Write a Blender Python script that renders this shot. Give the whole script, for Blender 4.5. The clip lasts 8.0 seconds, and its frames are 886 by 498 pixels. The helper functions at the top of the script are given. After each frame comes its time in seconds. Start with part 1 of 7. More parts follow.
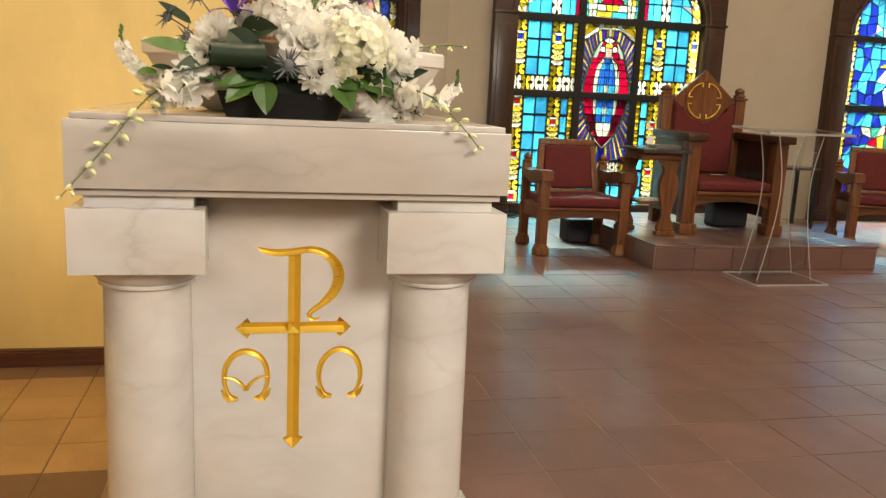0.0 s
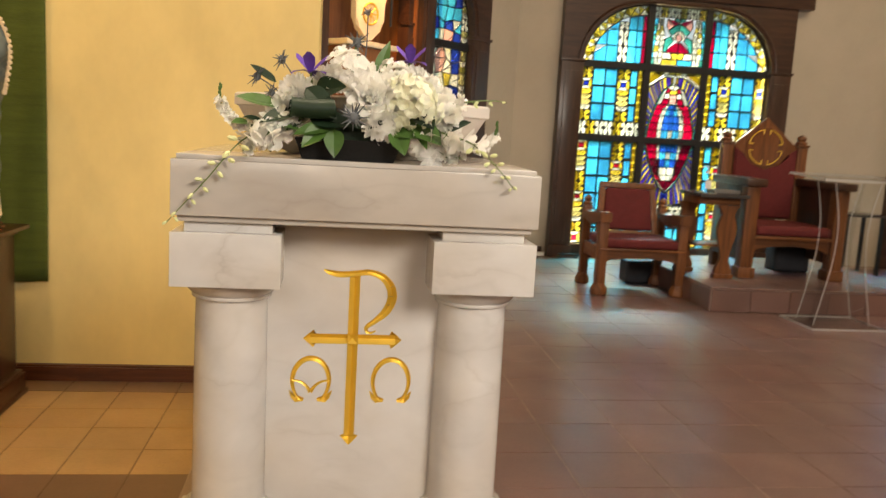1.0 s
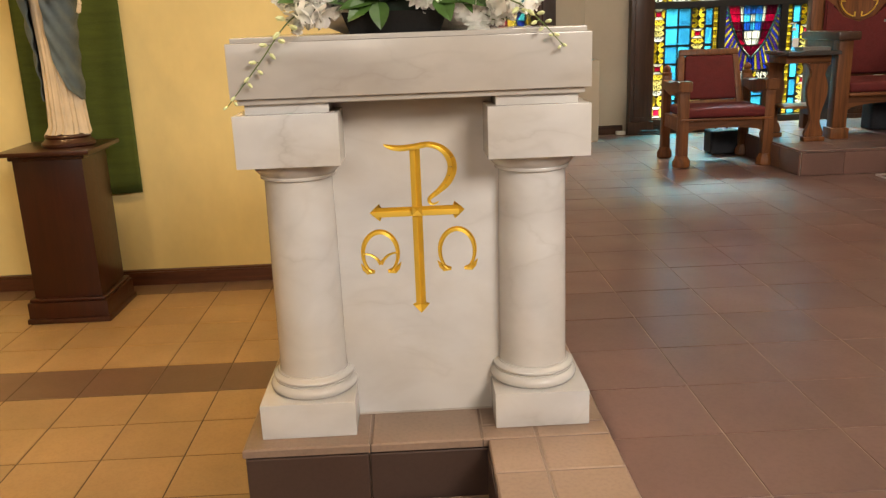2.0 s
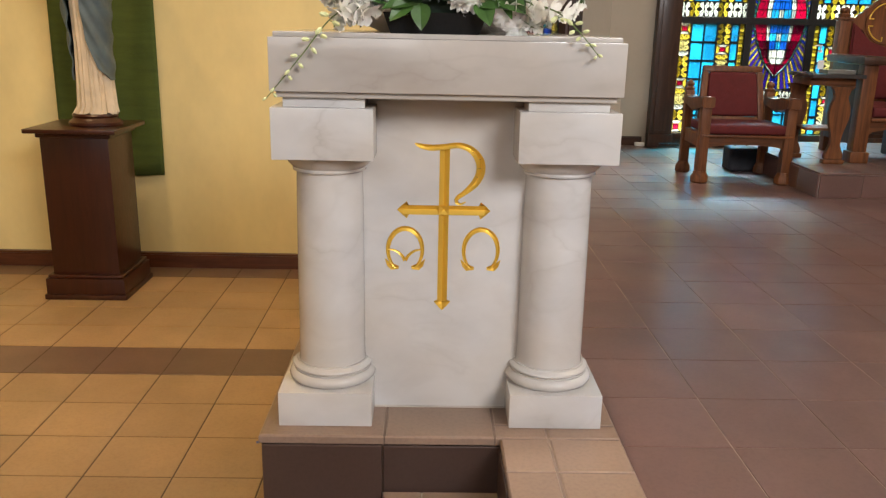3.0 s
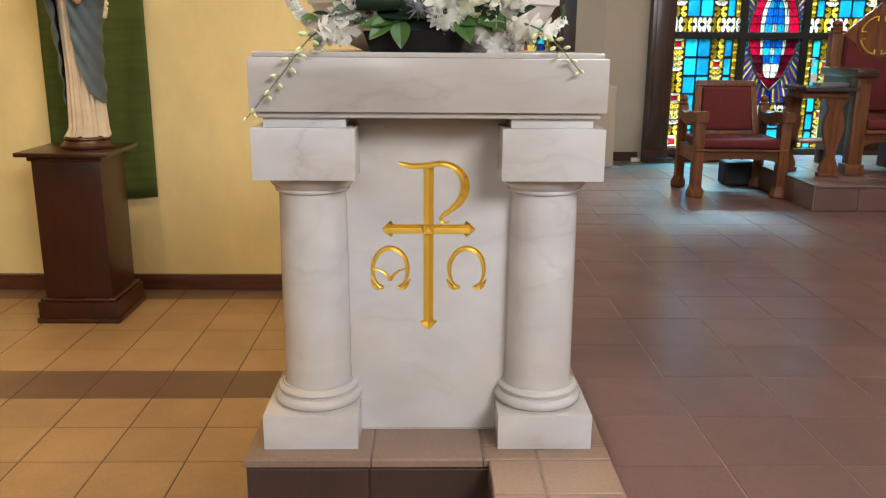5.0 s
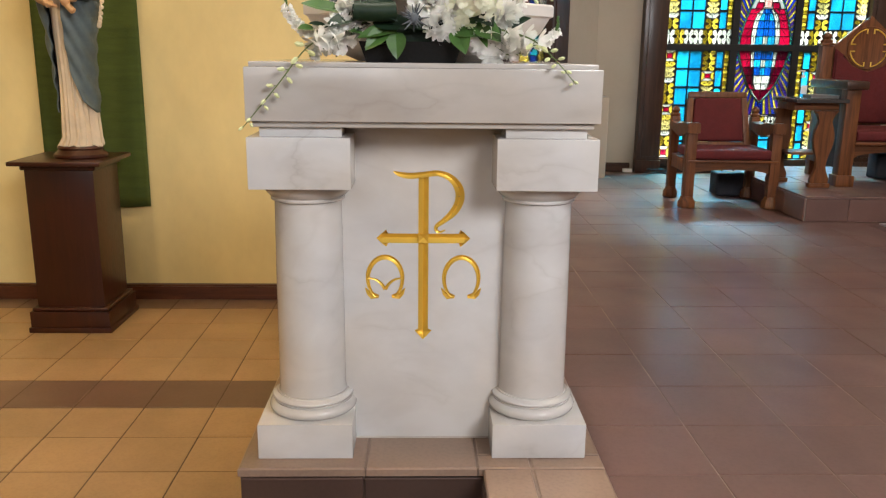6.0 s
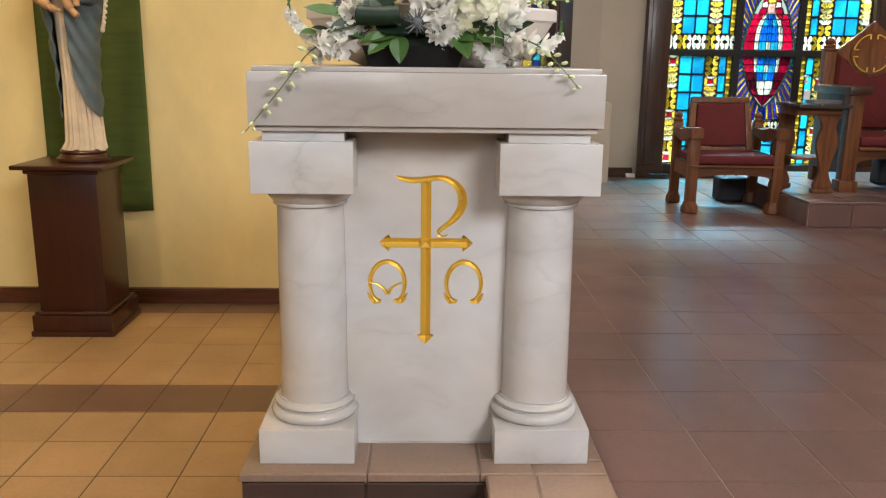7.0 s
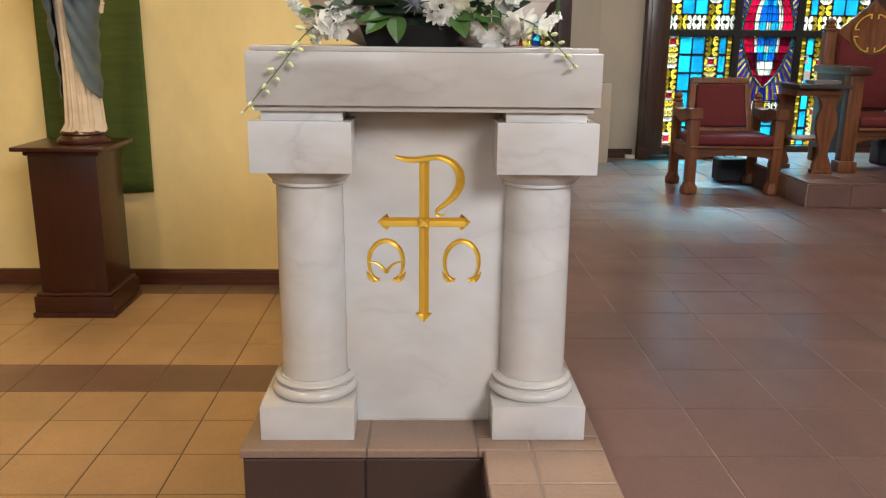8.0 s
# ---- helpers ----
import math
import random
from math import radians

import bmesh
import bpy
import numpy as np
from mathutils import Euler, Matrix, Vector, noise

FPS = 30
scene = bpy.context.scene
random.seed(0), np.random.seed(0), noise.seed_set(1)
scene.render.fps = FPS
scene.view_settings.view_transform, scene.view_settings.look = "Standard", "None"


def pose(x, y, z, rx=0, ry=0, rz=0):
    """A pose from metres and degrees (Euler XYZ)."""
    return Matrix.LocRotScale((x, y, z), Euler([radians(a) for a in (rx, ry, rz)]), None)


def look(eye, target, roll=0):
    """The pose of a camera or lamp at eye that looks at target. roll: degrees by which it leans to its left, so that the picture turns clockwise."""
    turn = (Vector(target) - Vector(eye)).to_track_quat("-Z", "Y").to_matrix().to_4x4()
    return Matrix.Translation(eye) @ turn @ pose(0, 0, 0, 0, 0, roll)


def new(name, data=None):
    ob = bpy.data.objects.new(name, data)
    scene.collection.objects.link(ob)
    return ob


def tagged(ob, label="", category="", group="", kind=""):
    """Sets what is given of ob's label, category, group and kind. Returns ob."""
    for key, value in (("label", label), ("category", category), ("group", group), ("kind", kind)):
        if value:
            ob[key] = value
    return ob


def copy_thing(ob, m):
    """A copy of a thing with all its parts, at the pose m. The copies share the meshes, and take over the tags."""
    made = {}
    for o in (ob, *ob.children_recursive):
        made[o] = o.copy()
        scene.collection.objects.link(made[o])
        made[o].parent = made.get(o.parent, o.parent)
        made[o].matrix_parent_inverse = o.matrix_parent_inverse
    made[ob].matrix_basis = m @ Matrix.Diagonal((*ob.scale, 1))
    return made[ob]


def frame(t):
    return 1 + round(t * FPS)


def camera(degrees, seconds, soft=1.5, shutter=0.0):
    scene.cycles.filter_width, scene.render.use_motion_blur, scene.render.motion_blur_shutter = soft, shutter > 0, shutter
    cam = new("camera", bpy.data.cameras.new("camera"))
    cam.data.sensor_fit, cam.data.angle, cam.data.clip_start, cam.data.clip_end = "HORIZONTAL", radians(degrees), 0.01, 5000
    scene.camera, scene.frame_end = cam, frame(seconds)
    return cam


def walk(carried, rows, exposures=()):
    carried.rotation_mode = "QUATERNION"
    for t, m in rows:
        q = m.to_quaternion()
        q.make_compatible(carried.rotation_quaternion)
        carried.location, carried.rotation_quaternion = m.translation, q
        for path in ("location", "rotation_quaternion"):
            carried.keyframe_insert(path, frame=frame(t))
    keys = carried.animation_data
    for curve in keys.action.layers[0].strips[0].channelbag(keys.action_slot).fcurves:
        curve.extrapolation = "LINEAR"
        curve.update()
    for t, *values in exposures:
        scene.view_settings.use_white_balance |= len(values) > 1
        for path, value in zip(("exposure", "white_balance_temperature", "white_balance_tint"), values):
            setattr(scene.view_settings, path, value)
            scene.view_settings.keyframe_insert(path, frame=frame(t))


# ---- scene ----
cam = camera(56.9, 8.0, soft=1.25, shutter=0.4)
PATH = [
    (0, (-0.069, -1.609, 1.081), (0.382, 0.303, 0.707), 2.7),
    (0.3, (-0.077, -1.711, 1.094), (0.333, 0.215, 0.744), 2.4),
    (0.5, (-0.116, -1.792, 1.108), (0.28, 0.143, 0.793), 3.3),
    (0.7, (-0.119, -1.848, 1.108), (0.267, 0.096, 0.841), 3.7),
    (1, (-0.052, -1.892, 1.099), (0.225, 0.068, 0.814), 3.3),
    (1.2, (0.0, -1.893, 1.08), (0.177, 0.072, 0.752), 0.5),
    (1.5, (0.025, -1.927, 1.045), (0.106, 0.025, 0.616), -1.8),
    (1.7, (0.028, -1.935, 1.033), (0.09, -0.002, 0.523), -2.7),
    (2.8, (-0.029, -1.992, 1.041), (0.01, -0.068, 0.498), 1.1),
    (3, (-0.025, -1.983, 1.042), (0.013, -0.055, 0.511), 1.2),
    (3.5, (-0.007, -1.963, 1.039), (0.028, -0.029, 0.528), 1.1),
    (4, (0.001, -1.955, 1.039), (0.025, -0.018, 0.541), 1.1),
    (4.5, (0.011, -1.957, 1.039), (0.037, -0.019, 0.547), 0.7),
    (5, (0.018, -1.961, 1.04), (0.052, -0.022, 0.551), 0.4),
    (5.2, (0.016, -1.966, 1.039), (0.063, -0.026, 0.555), 0.4),
    (6.3, (0.011, -1.971, 1.04), (0.064, -0.025, 0.58), 0.7),
    (6.5, (0.011, -1.971, 1.042), (0.063, -0.025, 0.584), 0.8),
    (7, (0.011, -1.966, 1.038), (0.058, -0.019, 0.585), 0.7),
    (7.5, (0.014, -1.966, 1.035), (0.057, -0.028, 0.543), 0.6),
    (8, (0.017, -1.986, 1.034), (0.063, -0.049, 0.539), 0.6),
]
walk(cam, [(t, look(eye, target, roll)) for t, eye, target, roll in PATH],
     exposures=[(0.0, 0.12, 8500, 13), (1.0, 0.05, 8300, 13), (1.7, 0.05, 8200, 13), (2.8, 0.0, 6900, 13), (4.0, 0.0, 6520, 12), (8.0, 0.0, 6520, 12)])

# ---- levels and plan (metres) ----
NAVE = -0.495          # lower tiled floor
SANC = -0.04           # sanctuary floor
TILE = 0.311
XC = 0.0165            # middle of the marble pedestal
WIN_Y = 5.77           # plane of the stained glass
WALL_Y = 3.09          # face of the cream wall
S2 = math.sqrt(0.5)

# ---- world and light ----
world = bpy.data.worlds.new("world")
scene.world = world
world.use_nodes = True
wn = world.node_tree
sky = wn.nodes.new("ShaderNodeTexSky")
sky.sky_type = "NISHITA"
sky.sun_disc = False
sky.sun_elevation = radians(40)
sky.sun_rotation = radians(200)
wn.nodes["Background"].inputs["Strength"].default_value = 0.1
wn.links.new(sky.outputs[0], wn.nodes["Background"].inputs["Color"])


def area_lamp(name, eye, target, sx, sy, watts, colour):
    data = bpy.data.lights.new(name, "AREA")
    data.shape, data.size, data.size_y, data.energy, data.color = "RECTANGLE", sx, sy, watts, colour
    ob = new(name, data)
    ob.matrix_world = look(eye, target)
    return ob


def spot_lamp(name, eye, target, watts, colour, angle, blend=0.6, radius=0.08):
    data = bpy.data.lights.new(name, "SPOT")
    data.energy, data.color, data.spot_size, data.spot_blend, data.shadow_soft_size = watts, colour, radians(angle), blend, radius
    ob = new(name, data)
    ob.matrix_world = look(eye, target)
    return ob


DAY = (0.92, 0.92, 1.0)
WARM = (1.0, 0.71, 0.36)
# bright sky outside the stained glass: it stands high, so its light falls through the panes onto the floor
area_lamp("sky_daylight", (4.0, 8.05, 5.05), (2.9, 5.2, 0.6), 3.8, 2.2, 21000, DAY)
area_lamp("sky_daylight", (7.5, 8.05, 5.05), (6.4, 5.2, 0.6), 3.8, 2.2, 21000, DAY)
area_lamp("sky_daylight", (-0.75, 6.6, 4.3), (1.0, 4.8, 1.2), 1.6, 1.6, 1900, DAY)
# daylight from the nave's windows, behind the walker
area_lamp("nave_daylight", (2.2, -3.9, 3.1), (0.1, 0.2, 0.0), 1.9, 1.3, 215, (0.95, 0.97, 1.0))
area_lamp("nave_daylight", (-2.0, -6.0, 3.0), (0.2, 0.5, 0.2), 3.4, 2.2, 85, (0.95, 0.97, 1.0))
# cool fill lamp added out of view at the solid side wall of the sanctuary
area_lamp("side_fill", (9.0, 4.3, 1.7), (2.6, 4.5, 0.0), 2.2, 2.0, 25, (0.80, 0.90, 1.0))
# ceiling lamps over the sanctuary
area_lamp("sanctuary_lamp", (4.4, 2.2, 4.7), (4.4, 3.2, 0.0), 5.0, 3.6, 250, (1.0, 0.86, 0.68))
# warm ceiling spots over the statue's wall
spot_lamp("ceiling_spot", (-1.0, 1.2, 4.3), (-1.2, 2.9, 0.4), 145, WARM, 85, 0.9, 0.12)
spot_lamp("ceiling_spot", (-2.9, 1.0, 4.3), (-2.6, 2.7, 0.4), 132, WARM, 85, 0.9, 0.12)
spot_lamp("ceiling_spot", (-1.9, -0.2, 4.3), (-1.7, 0.8, -0.5), 270, WARM, 75, 0.9, 0.12)
# unseen overhead spot, added to brighten the flowers
spot_lamp("ceiling_spot", (0.1, 0.22, 4.55), (0.06, 0.1, 1.1), 335, (1.0, 0.94, 0.83), 26, 0.8, 0.10)
# warm spot added in the room just before the wooden shrine, for its inner glow
spot_lamp("shrine_lamp", (0.138 + 0.16, 4.308 - 0.16, 2.46), (0.138, 4.308, 1.6), 75, (1.0, 0.5, 0.22), 110, 0.8, 0.05)

# ---- materials ----


def material(name):
    m = bpy.data.materials.new(name)
    m.use_nodes = True
    n = m.node_tree
    return m, n, n.nodes["Principled BSDF"]


def ramp(n, src, stops):
    r = n.nodes.new("ShaderNodeValToRGB")
    e = r.color_ramp.elements
    while len(e) < len(stops):
        e.new(0.5)
    for el, (p, c) in zip(e, stops):
        el.position, el.color = p, (*c, 1)
    n.links.new(src, r.inputs[0])
    return r


def noise_tex(n, scale, detail=4, rough=0.55, coords="Object", stretch=None, distort=0.0):
    tc = n.nodes.new("ShaderNodeTexCoord")
    t = n.nodes.new("ShaderNodeTexNoise")
    t.inputs["Scale"].default_value, t.inputs["Detail"].default_value, t.inputs["Roughness"].default_value = scale, detail, rough
    t.inputs["Distortion"].default_value = distort
    src = tc.outputs[coords]
    if stretch:
        mp = n.nodes.new("ShaderNodeMapping")
        mp.inputs["Scale"].default_value = stretch
        n.links.new(src, mp.inputs[0])
        src = mp.outputs[0]
    n.links.new(src, t.inputs["Vector"])
    return t


def bump(n, b, src, strength, dist=0.002):
    k = n.nodes.new("ShaderNodeBump")
    k.inputs["Strength"].default_value, k.inputs["Distance"].default_value = strength, dist
    n.links.new(src, k.inputs["Height"])
    n.links.new(k.outputs[0], b.inputs["Normal"])


def mix(n, kind, fac, a, b):
    m = n.nodes.new("ShaderNodeMix")
    m.data_type, m.blend_type = "RGBA", kind
    for v, i in ((fac, 0), (a, 6), (b, 7)):
        if hasattr(v, "is_linked"):
            n.links.new(v, m.inputs[i])
        else:
            m.inputs[i].default_value = v if i == 0 else (*v, 1)
    return m.outputs[2]


def plain(name, colour, rough=0.5, metal=0.0, var=0.12, scale=9.0, fine=0.15, stretch=None, coat=0.0, ground="Object", per_object=0.0, spec=0.5):
    """A surface of one colour with blotches, grain and fine relief."""
    m, n, b = material(name)
    big = noise_tex(n, scale, 5, 0.6, ground, stretch)
    small = noise_tex(n, scale * 14, 3, 0.6, ground, stretch)
    lo = tuple(c * (1 - var) for c in colour)
    hi = tuple(min(1, c * (1 + var)) for c in colour)
    col = ramp(n, big.outputs[0], [(0.3, lo), (0.7, hi)]).outputs[0]
    if per_object:
        info = n.nodes.new("ShaderNodeObjectInfo")
        tint = ramp(n, info.outputs["Random"], [(0.0, (1 - per_object,) * 3), (1.0, (1.0, 1.0, 1.0))])
        col = mix(n, "MULTIPLY", 1.0, col, tint.outputs[0])
    n.links.new(col, b.inputs["Base Color"])
    rr = ramp(n, small.outputs[0], [(0.3, (max(0.02, rough * 0.85),) * 3), (0.7, (min(1, rough * 1.15),) * 3)])
    n.links.new(rr.outputs[0], b.inputs["Roughness"])
    b.inputs["Metallic"].default_value = metal
    b.inputs["Coat Weight"].default_value = coat
    b.inputs["Coat Roughness"].default_value = 0.15
    b.inputs["Specular IOR Level"].default_value = spec
    if fine:
        bump(n, b, small.outputs[0], fine)
    return m


def wood(name, dark, light, rough=0.38, axis=2, coat=0.25):
    m, n, b = material(name)
    st = [14.0, 14.0, 14.0]
    st[axis] = 1.2
    grain = noise_tex(n, 2.4, 8, 0.62, "Object", st, 0.6)
    pore = noise_tex(n, 16, 3, 0.7, "Object", st)
    big = noise_tex(n, 3.0, 3)
    c1 = ramp(n, grain.outputs[0], [(0.3, dark), (0.72, light)]).outputs[0]
    c2 = mix(n, "MULTIPLY", 0.45, c1, ramp(n, big.outputs[0], [(0.3, (0.6, 0.6, 0.6)), (0.7, (1, 1, 1))]).outputs[0])
    n.links.new(c2, b.inputs["Base Color"])
    n.links.new(ramp(n, pore.outputs[0], [(0.3, (rough * 0.8,) * 3), (0.7, (rough * 1.25,) * 3)]).outputs[0], b.inputs["Roughness"])
    b.inputs["Coat Weight"].default_value = coat
    b.inputs["Coat Roughness"].default_value = 0.2
    b.inputs["Specular IOR Level"].default_value = 0.35
    bump(n, b, pore.outputs[0], 0.12, 0.001)
    return m


def marble(name="white_marble", tone=(1.0, 1.0, 1.0)):
    m, n, b = material(name)
    cloud = noise_tex(n, 1.8, 2, 0.45, "Object", (0.8, 1.0, 1.6), 0.6)
    vein = noise_tex(n, 1.5, 4, 0.5, "Object", (0.75, 1.0, 1.7), 0.35)
    patch = noise_tex(n, 1.1, 2, 0.5)
    d = n.nodes.new("ShaderNodeMath")
    d.operation = "SUBTRACT"
    d.inputs[1].default_value = 0.5
    n.links.new(vein.outputs[0], d.inputs[0])
    a = n.nodes.new("ShaderNodeMath")
    a.operation = "ABSOLUTE"
    n.links.new(d.outputs[0], a.inputs[0])
    line = ramp(n, a.outputs[0], [(0.0, (0.84, 0.825, 0.81)), (0.016, (0.93, 0.92, 0.915)), (0.07, (1, 1, 1))])
    base = ramp(n, cloud.outputs[0], [(0.3, (0.53, 0.52, 0.515)), (0.5, (0.615, 0.605, 0.595)), (0.72, (0.66, 0.65, 0.635))])
    where = ramp(n, patch.outputs[0], [(0.41, (0.15,) * 3), (0.61, (0.75,) * 3)])
    c = mix(n, "MULTIPLY", where.outputs[0], base.outputs[0], line.outputs[0])
    # long thin veins that run aslant, in places
    tc = n.nodes.new("ShaderNodeTexCoord")
    turn = n.nodes.new("ShaderNodeMapping")
    turn.inputs["Rotation"].default_value = (0.3, radians(42), 0.5)
    turn.inputs["Scale"].default_value = (1.3, 1.5, 2.2)
    n.links.new(tc.outputs["Object"], turn.inputs[0])
    thread = n.nodes.new("ShaderNodeTexNoise")
    thread.inputs["Scale"].default_value, thread.inputs["Detail"].default_value = 1.5, 5.5
    thread.inputs["Roughness"].default_value, thread.inputs["Distortion"].default_value = 0.5, 0.3
    n.links.new(turn.outputs[0], thread.inputs["Vector"])
    gate = noise_tex(n, 2.6, 2, 0.5)
    fine = ramp(n, thread.outputs[0], [(0.470, (1, 1, 1)), (0.491, (0.84, 0.82, 0.79)), (0.497, (0.68, 0.65, 0.62)), (0.502, (0.86, 0.845, 0.82)), (0.545, (1, 1, 1))])
    c = mix(n, "MULTIPLY", ramp(n, gate.outputs[0], [(0.44, (0.04,) * 3), (0.64, (0.58,) * 3)]).outputs[0], c, fine.outputs[0])
    mottle = noise_tex(n, 7.0, 5, 0.6, "Object", (1.0, 1.0, 1.5), 0.4)
    c = mix(n, "MULTIPLY", 0.6, c, ramp(n, mottle.outputs[0], [(0.32, (0.88, 0.875, 0.87)), (0.62, (1, 1, 1))]).outputs[0])
    stain = noise_tex(n, 1.9, 3, 0.5)
    c = mix(n, "MULTIPLY", 0.85, c, ramp(n, stain.outputs[0], [(0.33, (0.92, 0.85, 0.76)), (0.55, (1, 1, 1))]).outputs[0])
    c = mix(n, "MULTIPLY", 1.0, c, tone)
    n.links.new(c, b.inputs["Base Color"])
    n.links.new(ramp(n, patch.outputs[0], [(0.3, (0.12,) * 3), (0.7, (0.19,) * 3)]).outputs[0], b.inputs["Roughness"])
    return m


def tile_mat(name, colour, rough, var=0.14, per_object=0.16, spec=0.5, coat=0.0):
    m, n, b = material(name)
    b.inputs["Coat Weight"].default_value = coat
    b.inputs["Coat Roughness"].default_value = 0.25
    info = n.nodes.new("ShaderNodeObjectInfo")
    isl = n.nodes.new("ShaderNodeNewGeometry")

    def placed(scale, detail=4):
        t = n.nodes.new("ShaderNodeTexNoise")
        t.inputs["Scale"].default_value, t.inputs["Detail"].default_value = scale, detail
        n.links.new(isl.outputs["Position"], t.inputs["Vector"])
        return t
    cloud = placed(3.2, 5)
    lo = tuple(c * (1 - var) for c in colour)
    hi = tuple(c * (1 + var) for c in colour)
    c = ramp(n, cloud.outputs[0], [(0.3, lo), (0.7, hi)]).outputs[0]
    for src in (info.outputs["Random"], isl.outputs["Random Per Island"]):
        c = mix(n, "MULTIPLY", 1.0, c, ramp(n, src, [(0.0, (1 - per_object,) * 3), (1.0, (1, 1, 1))]).outputs[0])
    speck = placed(90, 2)
    c = mix(n, "MULTIPLY", 0.35, c, ramp(n, speck.outputs[0], [(0.35, (0.75, 0.73, 0.72)), (0.55, (1, 1, 1))]).outputs[0])
    n.links.new(c, b.inputs["Base Color"])
    wear = placed(1.7, 5)
    n.links.new(ramp(n, wear.outputs[0], [(0.3, (rough * 0.8,) * 3), (0.7, (rough * 1.25,) * 3)]).outputs[0], b.inputs["Roughness"])
    b.inputs["Specular IOR Level"].default_value = spec
    return m


def stained(name, colour):
    """Leaded pane: daylight comes through, tinted; streaks and bubbles in the glass."""
    m, n, b = material(name)
    n.nodes.remove(b)
    out = n.nodes["Material Output"]
    st = noise_tex(n, 9, 4, 0.6, "Object", (1, 1, 0.5), 0.8)
    info = n.nodes.new("ShaderNodeObjectInfo")
    isl = n.nodes.new("ShaderNodeNewGeometry")
    c = ramp(n, st.outputs[0], [(0.3, tuple(x * 0.55 for x in colour)), (0.62, colour), (0.8, tuple(min(1, x * 1.5 + 0.004) for x in colour))]).outputs[0]
    for src in (info.outputs["Random"], isl.outputs["Random Per Island"]):
        c = mix(n, "MULTIPLY", 1.0, c, ramp(n, src, [(0.0, (0.6, 0.66, 0.7)), (1.0, (1, 1, 1))]).outputs[0])
    tl = n.nodes.new("ShaderNodeBsdfTranslucent")
    n.links.new(c, tl.inputs[0])
    gl = n.nodes.new("ShaderNodeBsdfGlossy")
    gl.inputs["Roughness"].default_value = 0.12
    ms = n.nodes.new("ShaderNodeMixShader")
    ms.inputs[0].default_value = 0.05
    # part of the daylight goes straight through, tinted
    tr = n.nodes.new("ShaderNodeBsdfTransparent")
    pale = n.nodes.new("ShaderNodeGamma")
    pale.inputs[1].default_value = 0.45
    n.links.new(c, pale.inputs[0])
    n.links.new(pale.outputs[0], tr.inputs[0])
    both = n.nodes.new("ShaderNodeMixShader")
    both.inputs[0].default_value = 0.92
    n.links.new(tl.outputs[0], both.inputs[1])
    n.links.new(tr.outputs[0], both.inputs[2])
    n.links.new(both.outputs[0], ms.inputs[1])
    n.links.new(gl.outputs[0], ms.inputs[2])
    n.links.new(ms.outputs[0], out.inputs[0])
    return m


def petal_mat(name, colour):
    m, n, b = material(name)
    t = noise_tex(n, 45, 3)
    c = ramp(n, t.outputs[0], [(0.3, tuple(x * 0.9 for x in colour)), (0.7, colour)]).outputs[0]
    n.links.new(c, b.inputs["Base Color"])
    b.inputs["Roughness"].default_value = 0.6
    tl = n.nodes.new("ShaderNodeBsdfTranslucent")
    n.links.new(c, tl.inputs[0])
    ms = n.nodes.new("ShaderNodeMixShader")
    ms.inputs[0].default_value = 0.42
    n.links.new(b.outputs[0], ms.inputs[1])
    n.links.new(tl.outputs[0], ms.inputs[2])
    n.links.new(ms.outputs[0], n.nodes["Material Output"].inputs[0])
    return m


def acrylic_mat(gloss=0.05, rough=0.05):
    """Thin clear sheet: see-through, with a gloss."""
    m, n, b = material("clear_acrylic")
    n.nodes.remove(b)
    tr = n.nodes.new("ShaderNodeBsdfTransparent")
    tr.inputs[0].default_value = (0.95, 0.96, 0.96, 1)
    gl = n.nodes.new("ShaderNodeBsdfGlossy")
    gl.inputs["Roughness"].default_value = rough
    ms = n.nodes.new("ShaderNodeMixShader")
    ms.inputs[0].default_value = gloss
    n.links.new(tr.outputs[0], ms.inputs[1])
    n.links.new(gl.outputs[0], ms.inputs[2])
    n.links.new(ms.outputs[0], n.nodes["Material Output"].inputs[0])
    return m


